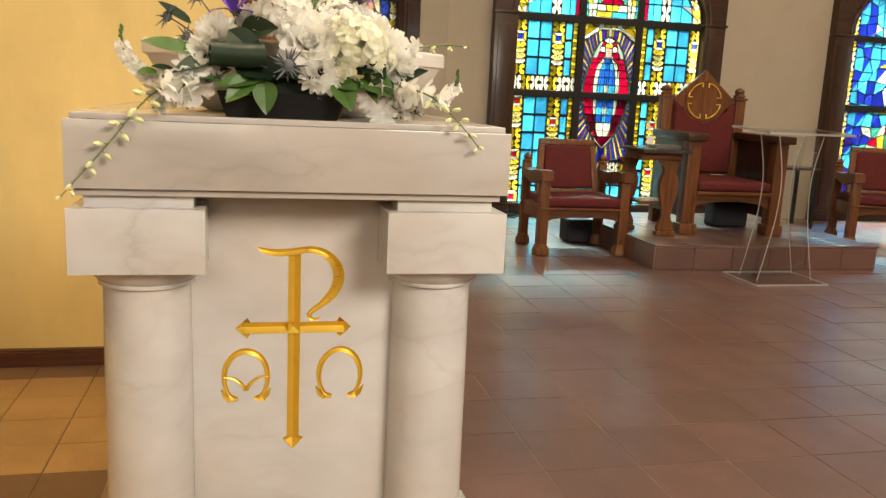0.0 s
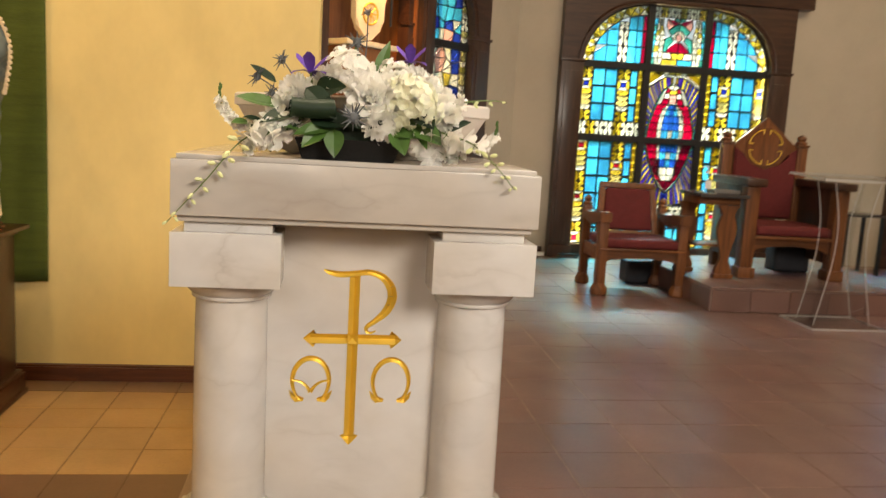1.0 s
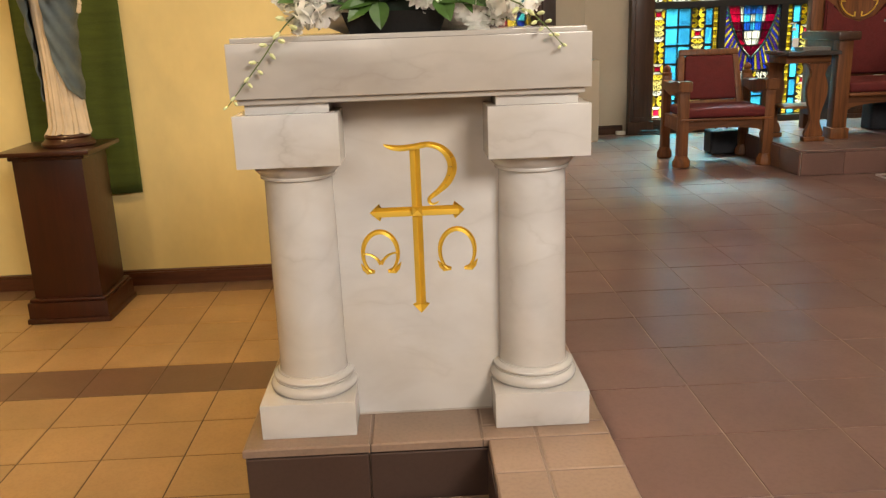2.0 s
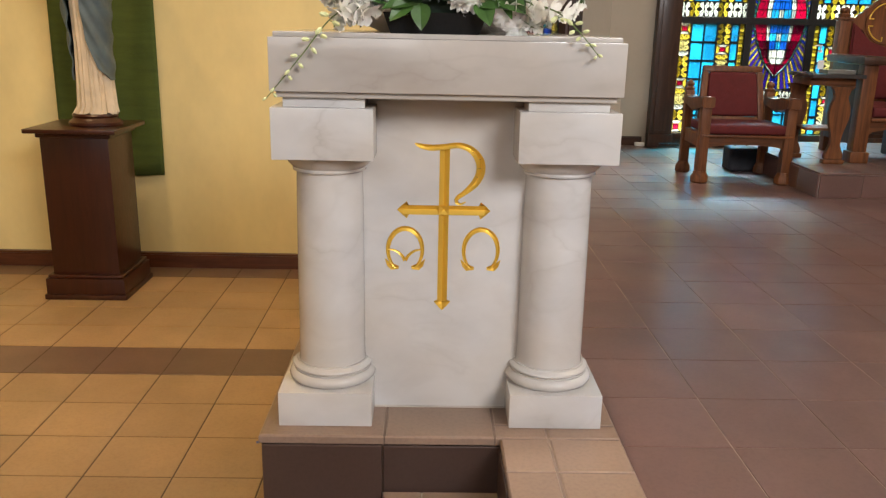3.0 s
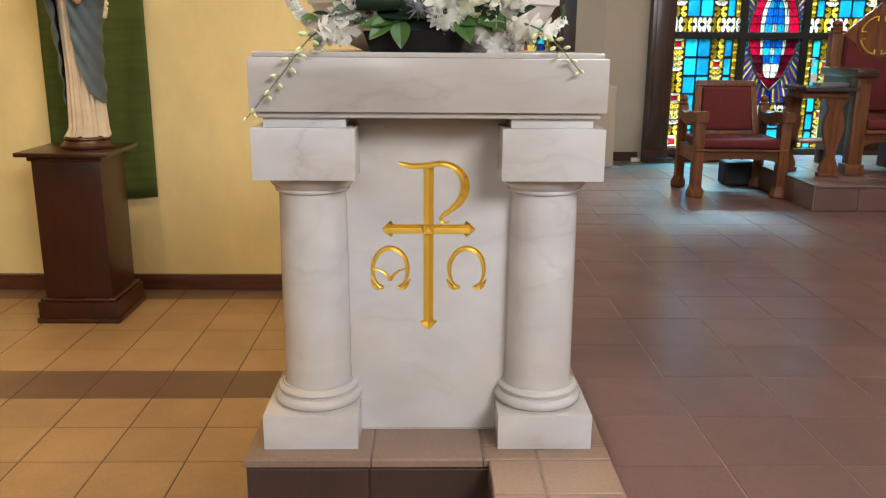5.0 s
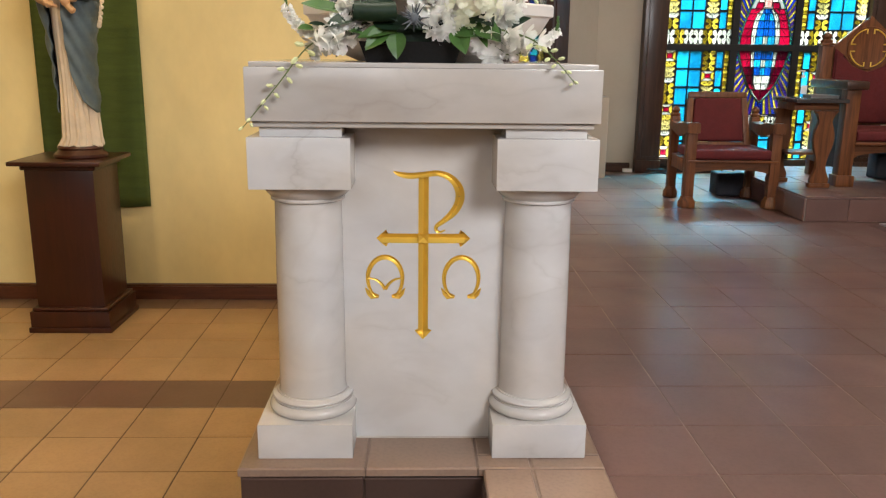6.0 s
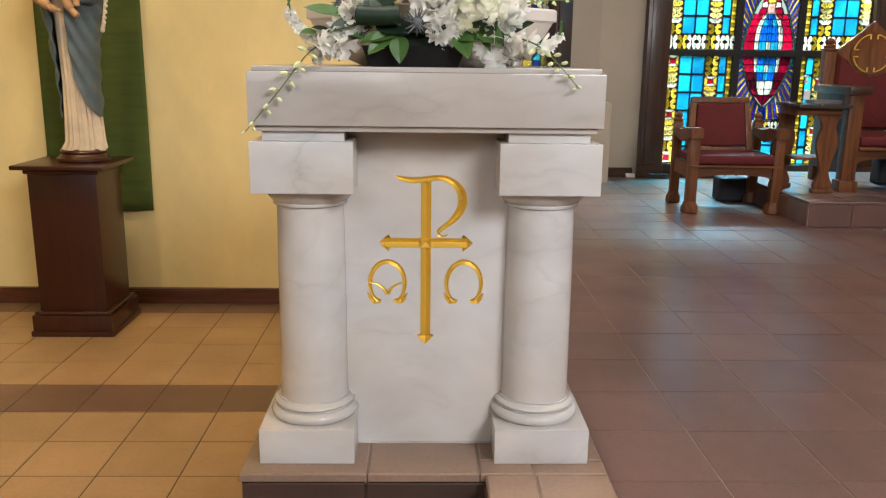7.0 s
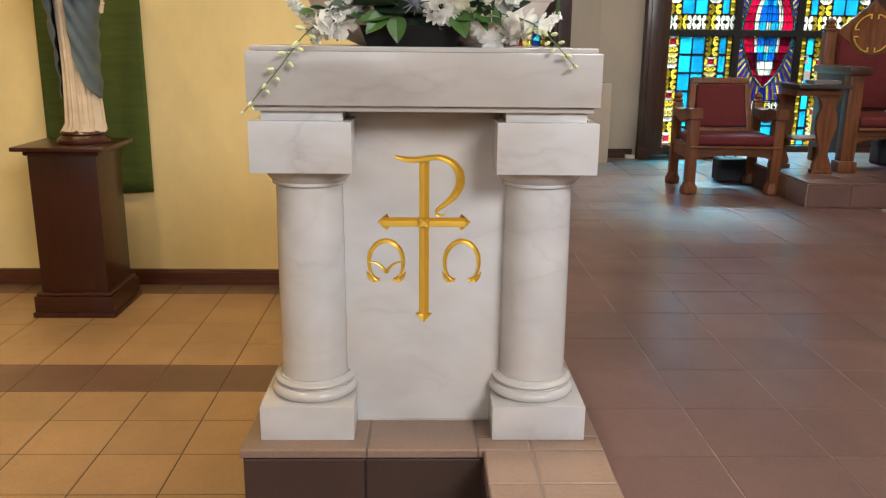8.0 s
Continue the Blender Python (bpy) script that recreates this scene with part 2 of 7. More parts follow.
M = {
    "marble": marble(),
    # same marble, its colour darkened to hold the shade on the top slab
    "shaded_marble": marble("shaded_slab_marble", (0.82, 0.785, 0.745)),
    "font_stone": plain("font_stone", (0.62, 0.57, 0.52), 0.45, var=0.08, scale=5),
    "gold": plain("gilding", (0.82, 0.54, 0.09), 0.36, metal=0.6, var=0.04, scale=6, fine=0.0),
    "pale_gold": plain("pale_gilding", (0.92, 0.80, 0.58), 0.35, metal=0.35, var=0.1, scale=14),
    "cream": plain("cream_plaster", (0.80, 0.645, 0.30), 0.75, var=0.12, scale=1.9, fine=0.3, stretch=(1.0, 1.0, 0.6)),
    "beige": plain("beige_plaster", (0.43, 0.375, 0.30), 0.8, var=0.06, scale=1.8, fine=0.25),
    "white_paint": plain("ceiling_paint", (0.42, 0.36, 0.28), 0.85, var=0.04, scale=1.2, fine=0.2),
    "frame_wood": wood("frame_wood", (0.027, 0.012, 0.007), (0.078, 0.033, 0.018), 0.42, 2),
    "frame_wood_x": wood("frame_wood_across", (0.027, 0.012, 0.007), (0.078, 0.033, 0.018), 0.42, 0),
    "oak": wood("chair_oak", (0.080, 0.027, 0.009), (0.24, 0.085, 0.027), 0.48, 2, 0.06),
    "oak_x": wood("chair_oak_across", (0.080, 0.027, 0.009), (0.24, 0.085, 0.027), 0.48, 0, 0.06),
    "mahogany": wood("stand_mahogany", (0.034, 0.008, 0.003), (0.060, 0.014, 0.005), 0.36, 2, 0.3),
    "skirting": wood("skirting_wood", (0.06, 0.018, 0.008), (0.135, 0.044, 0.018), 0.38, 0),
    "red_cloth": plain("red_upholstery", (0.105, 0.009, 0.010), 0.85, var=0.16, scale=12, fine=0.5),
    "green_cloth": plain("green_banner_cloth", (0.066, 0.094, 0.013), 0.9, var=0.16, scale=5, fine=0.5, stretch=(1, 1, 6)),
    "dark": plain("black_plastic", (0.012, 0.012, 0.013), 0.42, var=0.2),
    "tray": plain("matt_black_plastic", (0.006, 0.006, 0.006), 0.6, var=0.2, spec=0.25),
    "dark_bag": plain("black_fabric", (0.016, 0.017, 0.024), 0.7, var=0.25),
    "lead": plain("lead_came", (0.012, 0.012, 0.012), 0.6, metal=0.3, var=0.2),
    "grout": plain("dark_grout", (0.10, 0.065, 0.04), 0.9, var=0.25, scale=6, fine=0.4),
    "grout_mid": plain("brown_grout", (0.20, 0.145, 0.115), 0.9, var=0.3, scale=5, fine=0.4),
    "grout_pale": plain("pale_grout", (0.46, 0.40, 0.35), 0.9, var=0.35, scale=4, fine=0.4),
    "grout_floor": plain("worn_floor_grout", (0.25, 0.18, 0.15), 0.9, var=0.55, scale=3.5, fine=0.4),
    "tile_tan": tile_mat("tan_quarry_tile", (0.425, 0.265, 0.128), 0.36, 0.12, 0.13),
    "tile_dark": tile_mat("brown_quarry_tile", (0.178, 0.092, 0.076), 0.46, 0.12, 0.12, 0.5, 0.9),
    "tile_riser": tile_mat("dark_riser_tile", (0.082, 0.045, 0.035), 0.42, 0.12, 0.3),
    "tile_band": tile_mat("brown_band_tile", (0.17, 0.095, 0.060), 0.36, 0.12, 0.12),
    "tile_curb": tile_mat("kerb_tile", (0.30, 0.20, 0.145), 0.36, 0.12, 0.10),
    "petal": petal_mat("white_petal", (0.96, 0.955, 0.91)),
    "petal_green": petal_mat("greenish_petal", (0.94, 0.95, 0.80)),
    "bud": plain("pale_bud", (0.62, 0.66, 0.34), 0.55, var=0.15, scale=40, fine=0.1),
    "leaf": plain("green_leaf", (0.052, 0.120, 0.024), 0.45, var=0.3, scale=18, fine=0.2),
    "leaf_dark": plain("dark_leaf", (0.010, 0.026, 0.012), 0.50, spec=0.3, var=0.3, scale=12, fine=0.2),
    "stem": plain("flower_stem", (0.10, 0.15, 0.04), 0.55, var=0.2, scale=30),
    "thistle": plain("thistle", (0.085, 0.095, 0.105), 0.7, var=0.3, scale=60),
    "iris": plain("iris_petal", (0.10, 0.035, 0.34), 0.55, var=0.25, scale=40, fine=0.1),
    "robe": plain("robe_paint", (0.70, 0.57, 0.40), 0.55, var=0.14, scale=7, fine=0.25),
    "mantle": plain("mantle_paint", (0.090, 0.122, 0.128), 0.55, var=0.25, scale=8, fine=0.25),
    "flesh": plain("figure_paint", (0.52, 0.30, 0.14), 0.5, var=0.14, scale=9, fine=0.2),
    "white_plastic": plain("white_plastic", (0.75, 0.75, 0.73), 0.4, var=0.04),
    "steel": plain("grey_metal", (0.35, 0.34, 0.33), 0.35, metal=0.9, var=0.1),
    "table_top": plain("dark_table_top", (0.05, 0.045, 0.045), 0.16, var=0.2, scale=6),
    "shrine": wood("shrine_wood", (0.22, 0.075, 0.025), (0.42, 0.17, 0.06), 0.4, 2),
}
GLASS = {
    "cyan": stained("cyan_glass", (0.012, 0.35, 0.51)),
    "sky": stained("sky_glass", (0.02, 0.50, 0.66)),
    "blue": stained("blue_glass", (0.008, 0.04, 0.30)),
    "white": stained("white_glass", (0.55, 0.57, 0.46)),
    "gold": stained("amber_glass", (0.52, 0.43, 0.07)),
    "straw": stained("straw_glass", (0.56, 0.50, 0.20)),
    "royal": stained("royal_blue_glass", (0.004, 0.13, 0.42)),
    "olive": stained("olive_glass", (0.22, 0.17, 0.015)),
    "red": stained("ruby_glass", (0.34, 0.006, 0.045)),
    "teal": stained("teal_glass", (0.03, 0.33, 0.26)),
    "pink": stained("rose_glass", (0.58, 0.32, 0.26)),
    "violet": stained("violet_glass", (0.05, 0.025, 0.20)),
    "crimson": stained("crimson_glass", (0.10, 0.003, 0.02)),
    "umber": stained("umber_glass", (0.05, 0.03, 0.012)),
}
M["acrylic"] = acrylic_mat()
M["acrylic_top"] = acrylic_mat(0.42, 0.12)
M["acrylic_edge"] = acrylic_mat(0.7, 0.6)

# ---- mesh helpers ----


def finish(name, bm, mats, parent=None, label="", angle=35):
    me = bpy.data.meshes.new(name)
    bmesh.ops.recalc_face_normals(bm, faces=bm.faces)
    for f in bm.faces:
        f.smooth = True
    bm.to_mesh(me)
    bm.free()
    for m in (mats if isinstance(mats, (list, tuple)) else [mats]):
        me.materials.append(m)
    me.set_sharp_from_angle(angle=radians(angle))
    ob = new(name, me)
    if parent:
        ob.parent = parent
    if label:
        ob["label"] = label
    return ob


def part(name, bm, mat, parent, label=""):
    return finish(name, bm, mat, parent, label)


def thing(name, at, label, category, group="", kind="", rz=0):
    ob = new(name)
    ob.matrix_world = pose(*at, 0, 0, rz)
    ob.empty_display_size = 0.1
    return tagged(ob, label, category, group, kind)


def single(name, bm, mat, label, category="", kind="", group=""):
    return tagged(finish(name, bm, mat), label, category, group, kind)


def box(bm, lo, hi, bev=0.0, seg=2, mi=0):
    vs = [bm.verts.new((x, y, z)) for x in (lo[0], hi[0]) for y in (lo[1], hi[1]) for z in (lo[2], hi[2])]
    fs = [bm.faces.new([vs[i] for i in q]) for q in ((0, 1, 3, 2), (4, 6, 7, 5), (0, 4, 5, 1), (2, 3, 7, 6), (0, 2, 6, 4), (1, 5, 7, 3))]
    for f in fs:
        f.material_index = mi
    if bev:
        es = {e for f in fs for e in f.edges}
        bmesh.ops.bevel(bm, geom=list(es), offset=bev, segments=seg, profile=0.6, affect="EDGES")
    return bm


def new_box(lo, hi, bev=0.0, seg=2):
    return box(bmesh.new(), lo, hi, bev, seg)


def lathe(bm, prof, at=(0, 0, 0), seg=32, mi=0, sx=1.0, sy=1.0):
    rings = []
    for r, z in prof:
        rings.append([bm.verts.new((at[0] + sx * r * math.cos(2 * math.pi * i / seg), at[1] + sy * r * math.sin(2 * math.pi * i / seg), at[2] + z)) for i in range(seg)])
    for a, b in zip(rings, rings[1:]):
        for i in range(seg):
            bm.faces.new((a[i], a[(i + 1) % seg], b[(i + 1) % seg], b[i])).material_index = mi
    for r in (rings[0], rings[-1]):
        bm.faces.new(r).material_index = mi
    return bm


def prism(bm, pts, depth, frame_of, mi=0, bev=0.0):
    """A flat outline given thickness; frame_of maps (u, v, w) to the world."""
    a = [bm.verts.new(frame_of(u, v, 0)) for u, v in pts]
    b = [bm.verts.new(frame_of(u, v, depth)) for u, v in pts]
    n = len(pts)
    fs = [bm.faces.new(a), bm.faces.new(b[::-1])]
    for i in range(n):
        fs.append(bm.faces.new((a[i], b[i], b[(i + 1) % n], a[(i + 1) % n])))
    for f in fs:
        f.material_index = mi
    if bev:
        es = {e for f in fs[:2] for e in f.edges}
        bmesh.ops.bevel(bm, geom=list(es), offset=bev, segments=2, affect="EDGES")
    return bm


def upright(y0):
    return lambda u, v, w: (u, y0 + w, v)


def tube(bm, pts, rad, seg=8, mi=0):
    """A round bar along points; rad is a number or a list."""
    pts = [Vector(p) for p in pts]
    rings = []
    for i, p in enumerate(pts):
        d = (pts[min(i + 1, len(pts) - 1)] - pts[max(i - 1, 0)]).normalized()
        u = d.cross(Vector((0.13, 0.2, 1) if abs(d.z) < 0.9 else (1, 0.1, 0))).normalized()
        v = d.cross(u)
        r = rad[i] if isinstance(rad, (list, tuple)) else rad
        rings.append([bm.verts.new(p + r * (math.cos(2 * math.pi * k / seg) * u + math.sin(2 * math.pi * k / seg) * v)) for k in range(seg)])
    for a, b in zip(rings, rings[1:]):
        for k in range(seg):
            bm.faces.new((a[k], a[(k + 1) % seg], b[(k + 1) % seg], b[k])).material_index = mi
    bm.faces.new(rings[0]).material_index = mi
    bm.faces.new(rings[-1]).material_index = mi
    return bm


def ball(bm, at, r, sub=2, scale=(1, 1, 1), mi=0):
    res = bmesh.ops.create_icosphere(bm, subdivisions=sub, radius=r, matrix=Matrix.LocRotScale(Vector(at), None, Vector(scale)))
    for f in {f for v in res["verts"] for f in v.link_faces}:
        f.material_index = mi
    return bm


def smooth_line(pts, n=6):
    """Catmull-Rom points through pts."""
    out = []
    P = [Vector(p) for p in pts]
    for i in range(len(P) - 1):
        a, b, c, d = P[max(i - 1, 0)], P[i], P[i + 1], P[min(i + 2, len(P) - 1)]
        for k in range(n):
            t = k / n
            out.append(0.5 * (2 * b + (c - a) * t + (2 * a - 5 * b + 4 * c - d) * t * t + (3 * b - a - 3 * c + d) * t ** 3))
    out.append(P[-1])
    return out

# ---- structure: floors, walls, ceiling ----
single("ground", new_box((-250, -250, NAVE - 0.6), (250, 250, NAVE - 0.3)), M["beige"], "plain ground slab under the whole church", "ground", "structure")
single("floor_nave", new_box((-6.2, -8.2, NAVE - 0.3), (9.2, WALL_Y, NAVE - 0.0025)), M["grout"], "lower church floor bed with dark grout", "floor", "structure")
bm = new_box((-0.44, 0.96, NAVE), (0.486, 6.0, SANC - 0.0022))
box(bm, (0.487, -1.5, NAVE), (9.2, 6.0, SANC - 0.0022))
single("floor_sanctuary", bm, M["grout_floor"], "raised sanctuary floor bed with pale grout", "floor", "structure")
single("wall_statue", new_box((-6.2, WALL_Y, NAVE - 0.3), (-0.15, WALL_Y + 0.25, 4.8)), M["cream"], "cream-yellow plastered wall behind the statue", "wall", "structure")
single("wall_return", new_box((-0.40, WALL_Y + 0.25, NAVE - 0.3), (-0.15, 4.3, 4.8)), M["cream"], "cream plastered wall return", "wall", "structure")

C0 = Vector((1.63, 5.8, 0))      # inner corner of window wall and slanting wall
FACET = Matrix.Translation(C0) @ Matrix(((-S2, -S2, 0, 0), (-S2, S2, 0, 0), (0, 0, 1, 0), (0, 0, 0, 1)))   # s along the wall, w outward


def facet(u, v, w):
    return FACET @ Vector((u, w, v))


def facet_box(bm, lo, hi, bev=0.0):
    n0 = len(bm.verts)
    box(bm, lo, hi, bev)
    bm.verts.ensure_lookup_table()
    for v in bm.verts[n0:]:
        v.co = FACET @ v.co
    return bm


# slanting wall with a window opening and the shrine's recess
bm = bmesh.new()
for lo, hi in (((-0.05, 0, SANC), (0.79, 0.3, 4.8)), ((0.79, 0, SANC), (1.49, 0.3, 0.1)), ((0.79, 0, 2.42), (1.49, 0.3, 4.8)),
               ((1.49, 0, SANC), (1.60, 0.3, 4.8)), ((1.60, 0, SANC), (2.62, 0.3, 0.75)), ((1.60, 0, 2.75), (2.62, 0.3, 4.8)), ((2.62, 0, SANC), (2.95, 0.3, 4.8))):
    facet_box(bm, lo, hi)
single("wall_slanting", bm, M["beige"], "beige plastered slanting wall of the sanctuary", "wall", "structure")
bm = bmesh.new()
xs = [1.5, 2.16, 4.22, 5.68, 7.74, 9.2]
for i, (a, b) in enumerate(zip(xs, xs[1:])):
    if i % 2 == 0:
        box(bm, (a, 5.8, SANC), (b, 6.1, 4.8))
    else:
        box(bm, (a, 5.8, SANC), (b, 6.1, 0.02))
        box(bm, (a, 5.8, 2.46), (b, 6.1, 4.8))
single("wall_windows", bm, M["beige"], "beige plastered wall with tall stained-glass windows", "wall", "structure")
single("wall_east", new_box((9.2, -8.2, NAVE), (9.45, 6.1, 4.8)), M["beige"], "plain beige side wall", "wall", "structure")
single("wall_west", new_box((-6.45, -8.2, NAVE), (-6.2, 3.3, 4.8)), M["cream"], "plain cream side wall", "wall", "structure")
single("wall_nave", new_box((-6.45, -8.45, NAVE), (9.45, -8.2, 4.8)), M["beige"], "plain beige back wall of the nave", "wall", "structure")
single("ceiling", new_box((-6.45, -8.45, 4.8), (9.45, 6.1, 5.0)), M["white_paint"], "plain off-white ceiling", "ceiling", "structure")

# skirting boards
def skirting(lo, hi):
    bm = new_box(lo, (hi[0], hi[1], hi[2] - 0.012), 0.002, 1)
    box(bm, (lo[0], lo[1] + 0.006, hi[2] - 0.012), (hi[0], hi[1], hi[2]), 0.004, 2)
    return bm


single("baseboard", skirting((-6.2, WALL_Y - 0.045, NAVE), (-0.16, WALL_Y, NAVE + 0.096)), M["skirting"], "dark varnished wooden skirting along the cream wall", "skirting", "structure")
single("baseboard", skirting((1.64, 5.782, SANC), (2.0, 5.8, SANC + 0.085)), M["frame_wood_x"], "dark wooden skirting beside the window frame", "skirting", "structure")
bm = bmesh.new()
facet_box(bm, (0.0, -0.018, SANC), (0.46, 0.0, SANC + 0.085), 0.004)
single("baseboard", bm, M["frame_wood_x"], "dark wooden skirting on the slanting wall", "skirting", "structure")
bm = new_box((1.30, 5.36, SANC), (1.675, 5.62, 0.68), 0.012)
single("plaster_pier", bm, M["beige"], "low beige plastered block standing before the slanting wall", "pier")

# ---- kerb and steps under the pedestal ----
kerb = tagged(finish("kerb", new_box((-0.452, 0.0, NAVE), (0.486, 0.95, -0.003)), M["grout_mid"]), "tiled kerb under the marble pedestal, with an arm beside the steps", "kerb", "", "structure")
bm = new_box((0.178, -1.25, NAVE), (0.486, 0.0, -0.003))
box(bm, (-0.452, -0.046, NAVE), (0.178, 0.0, -0.003))
part("kerb_core", bm, M["grout_mid"], kerb)
step = tagged(finish("step", new_box((-0.134, -0.37, NAVE), (0.178, -0.047, -0.168)), M["grout_pale"]), "brown tiled step beside the kerb", "step", "", "structure")


def slab_tile(w, d, h, ch=0.003):
    """A tile with chamfered top edges, from its corner."""
    bm = bmesh.new()
    lo = [(0, 0, 0), (w, 0, 0), (w, d, 0), (0, d, 0)]
    mid = [(x, y, h - ch) for x, y, _ in lo]
    top = [(ch, ch, h), (w - ch, ch, h), (w - ch, d - ch, h), (ch, d - ch, h)]
    r = [[bm.verts.new(p) for p in q] for q in (lo, mid, top)]
    for a, b in zip(r, r[1:]):
        for i in range(4):
            bm.faces.new((a[i], a[(i + 1) % 4], b[(i + 1) % 4], b[i]))
    bm.faces.new(r[0][::-1])
    bm.faces.new(r[2])
    return bm


def tile_mesh(name, w, d, h, mat, ch=0.003):
    me = bpy.data.meshes.new(name)
    bm = slab_tile(w, d, h, ch)
    bm.to_mesh(me)
    bm.free()
    me.materials.append(mat)
    return me


def lay(name, me, parent, m):
    ob = new(name, me)
    ob.parent = parent
    ob.matrix_local = m
    return ob


rt = random.Random(5)
G = 0.004
# top tiles of the kerb
for x0, x1, y0, y1 in ((-0.46, -0.13, -0.054, 0.27), (-0.13, 0.16, -0.054, 0.27), (0.16, 0.30, -0.054, 0.02), (0.30, 0.492, -0.054, 0.02), (0.16, 0.492, 0.02, 0.27),
                       (-0.46, 0.492, 0.27, 0.96), (0.172, 0.30, -0.22, -0.054), (0.30, 0.492, -0.22, -0.054), (0.172, 0.30, -0.53, -0.22), (0.30, 0.492, -0.53, -0.22),
                       (0.172, 0.30, -0.84, -0.53), (0.30, 0.492, -0.84, -0.53), (0.172, 0.492, -1.25, -0.84)):
    lay("tile", tile_mesh("tile", x1 - x0 - G, y1 - y0 - G, 0.022, M["tile_curb"], 0.004), kerb, pose(x0 + G / 2, y0 + G / 2, -0.022 + rt.uniform(-0.0008, 0.0)))
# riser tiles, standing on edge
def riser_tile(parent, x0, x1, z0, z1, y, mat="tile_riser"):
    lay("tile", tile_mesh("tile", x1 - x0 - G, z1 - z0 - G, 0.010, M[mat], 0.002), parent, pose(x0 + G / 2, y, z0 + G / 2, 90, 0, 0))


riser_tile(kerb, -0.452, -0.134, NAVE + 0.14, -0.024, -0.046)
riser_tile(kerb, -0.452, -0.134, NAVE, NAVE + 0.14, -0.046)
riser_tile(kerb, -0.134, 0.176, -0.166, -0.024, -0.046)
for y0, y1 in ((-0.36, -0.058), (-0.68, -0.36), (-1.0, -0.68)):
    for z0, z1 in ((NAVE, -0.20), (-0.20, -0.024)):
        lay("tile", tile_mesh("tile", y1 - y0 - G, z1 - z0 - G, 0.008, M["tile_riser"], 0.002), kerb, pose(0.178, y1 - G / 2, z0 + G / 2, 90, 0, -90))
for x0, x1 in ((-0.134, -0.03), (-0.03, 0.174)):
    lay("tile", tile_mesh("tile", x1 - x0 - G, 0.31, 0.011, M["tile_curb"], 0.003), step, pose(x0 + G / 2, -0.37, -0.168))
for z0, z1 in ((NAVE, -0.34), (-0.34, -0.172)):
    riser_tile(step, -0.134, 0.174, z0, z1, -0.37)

# ---- stained-glass windows ----


def strip_cells(z0, z1, h):
    n = max(1, round((z1 - z0) / h))
    return [(z0 + (z1 - z0) * i / n, z0 + (z1 - z0) * (i + 1) / n) for i in range(n)]


def clip_poly(poly, inside, cut):
    out = []
    for i, p in enumerate(poly):
        q = poly[(i + 1) % len(poly)]
        a, b = inside(p), inside(q)
        if a:
            out.append(p)
        if a != b:
            out.append(cut(p, q))
    return out


def bisect_cut(inside):
    def cut(p, q):
        a, b = (p, q) if inside(p) else (q, p)
        for _ in range(18):
            m = ((a[0] + b[0]) / 2, (a[1] + b[1]) / 2)
            if inside(m):
                a = m
            else:
                b = m
        return a
    return cut


def arch_half(z, half, spring, top, rx):
    """Half width of the arched opening at height z."""
    if z <= spring:
        return half
    k = min(1.0, (z - spring) / (top - spring))
    return half - rx + rx * math.sqrt(max(0.0, 1 - k * k))


def arch_outline(half, bottom, spring, top, rx, n=14):
    right = [(half, bottom)] + [(half - rx + rx * math.cos(a), spring + (top - spring) * math.sin(a)) for a in (math.pi / 2 * i / n for i in range(n + 1))]
    return right + [(-u, v) for u, v in right[::-1]]


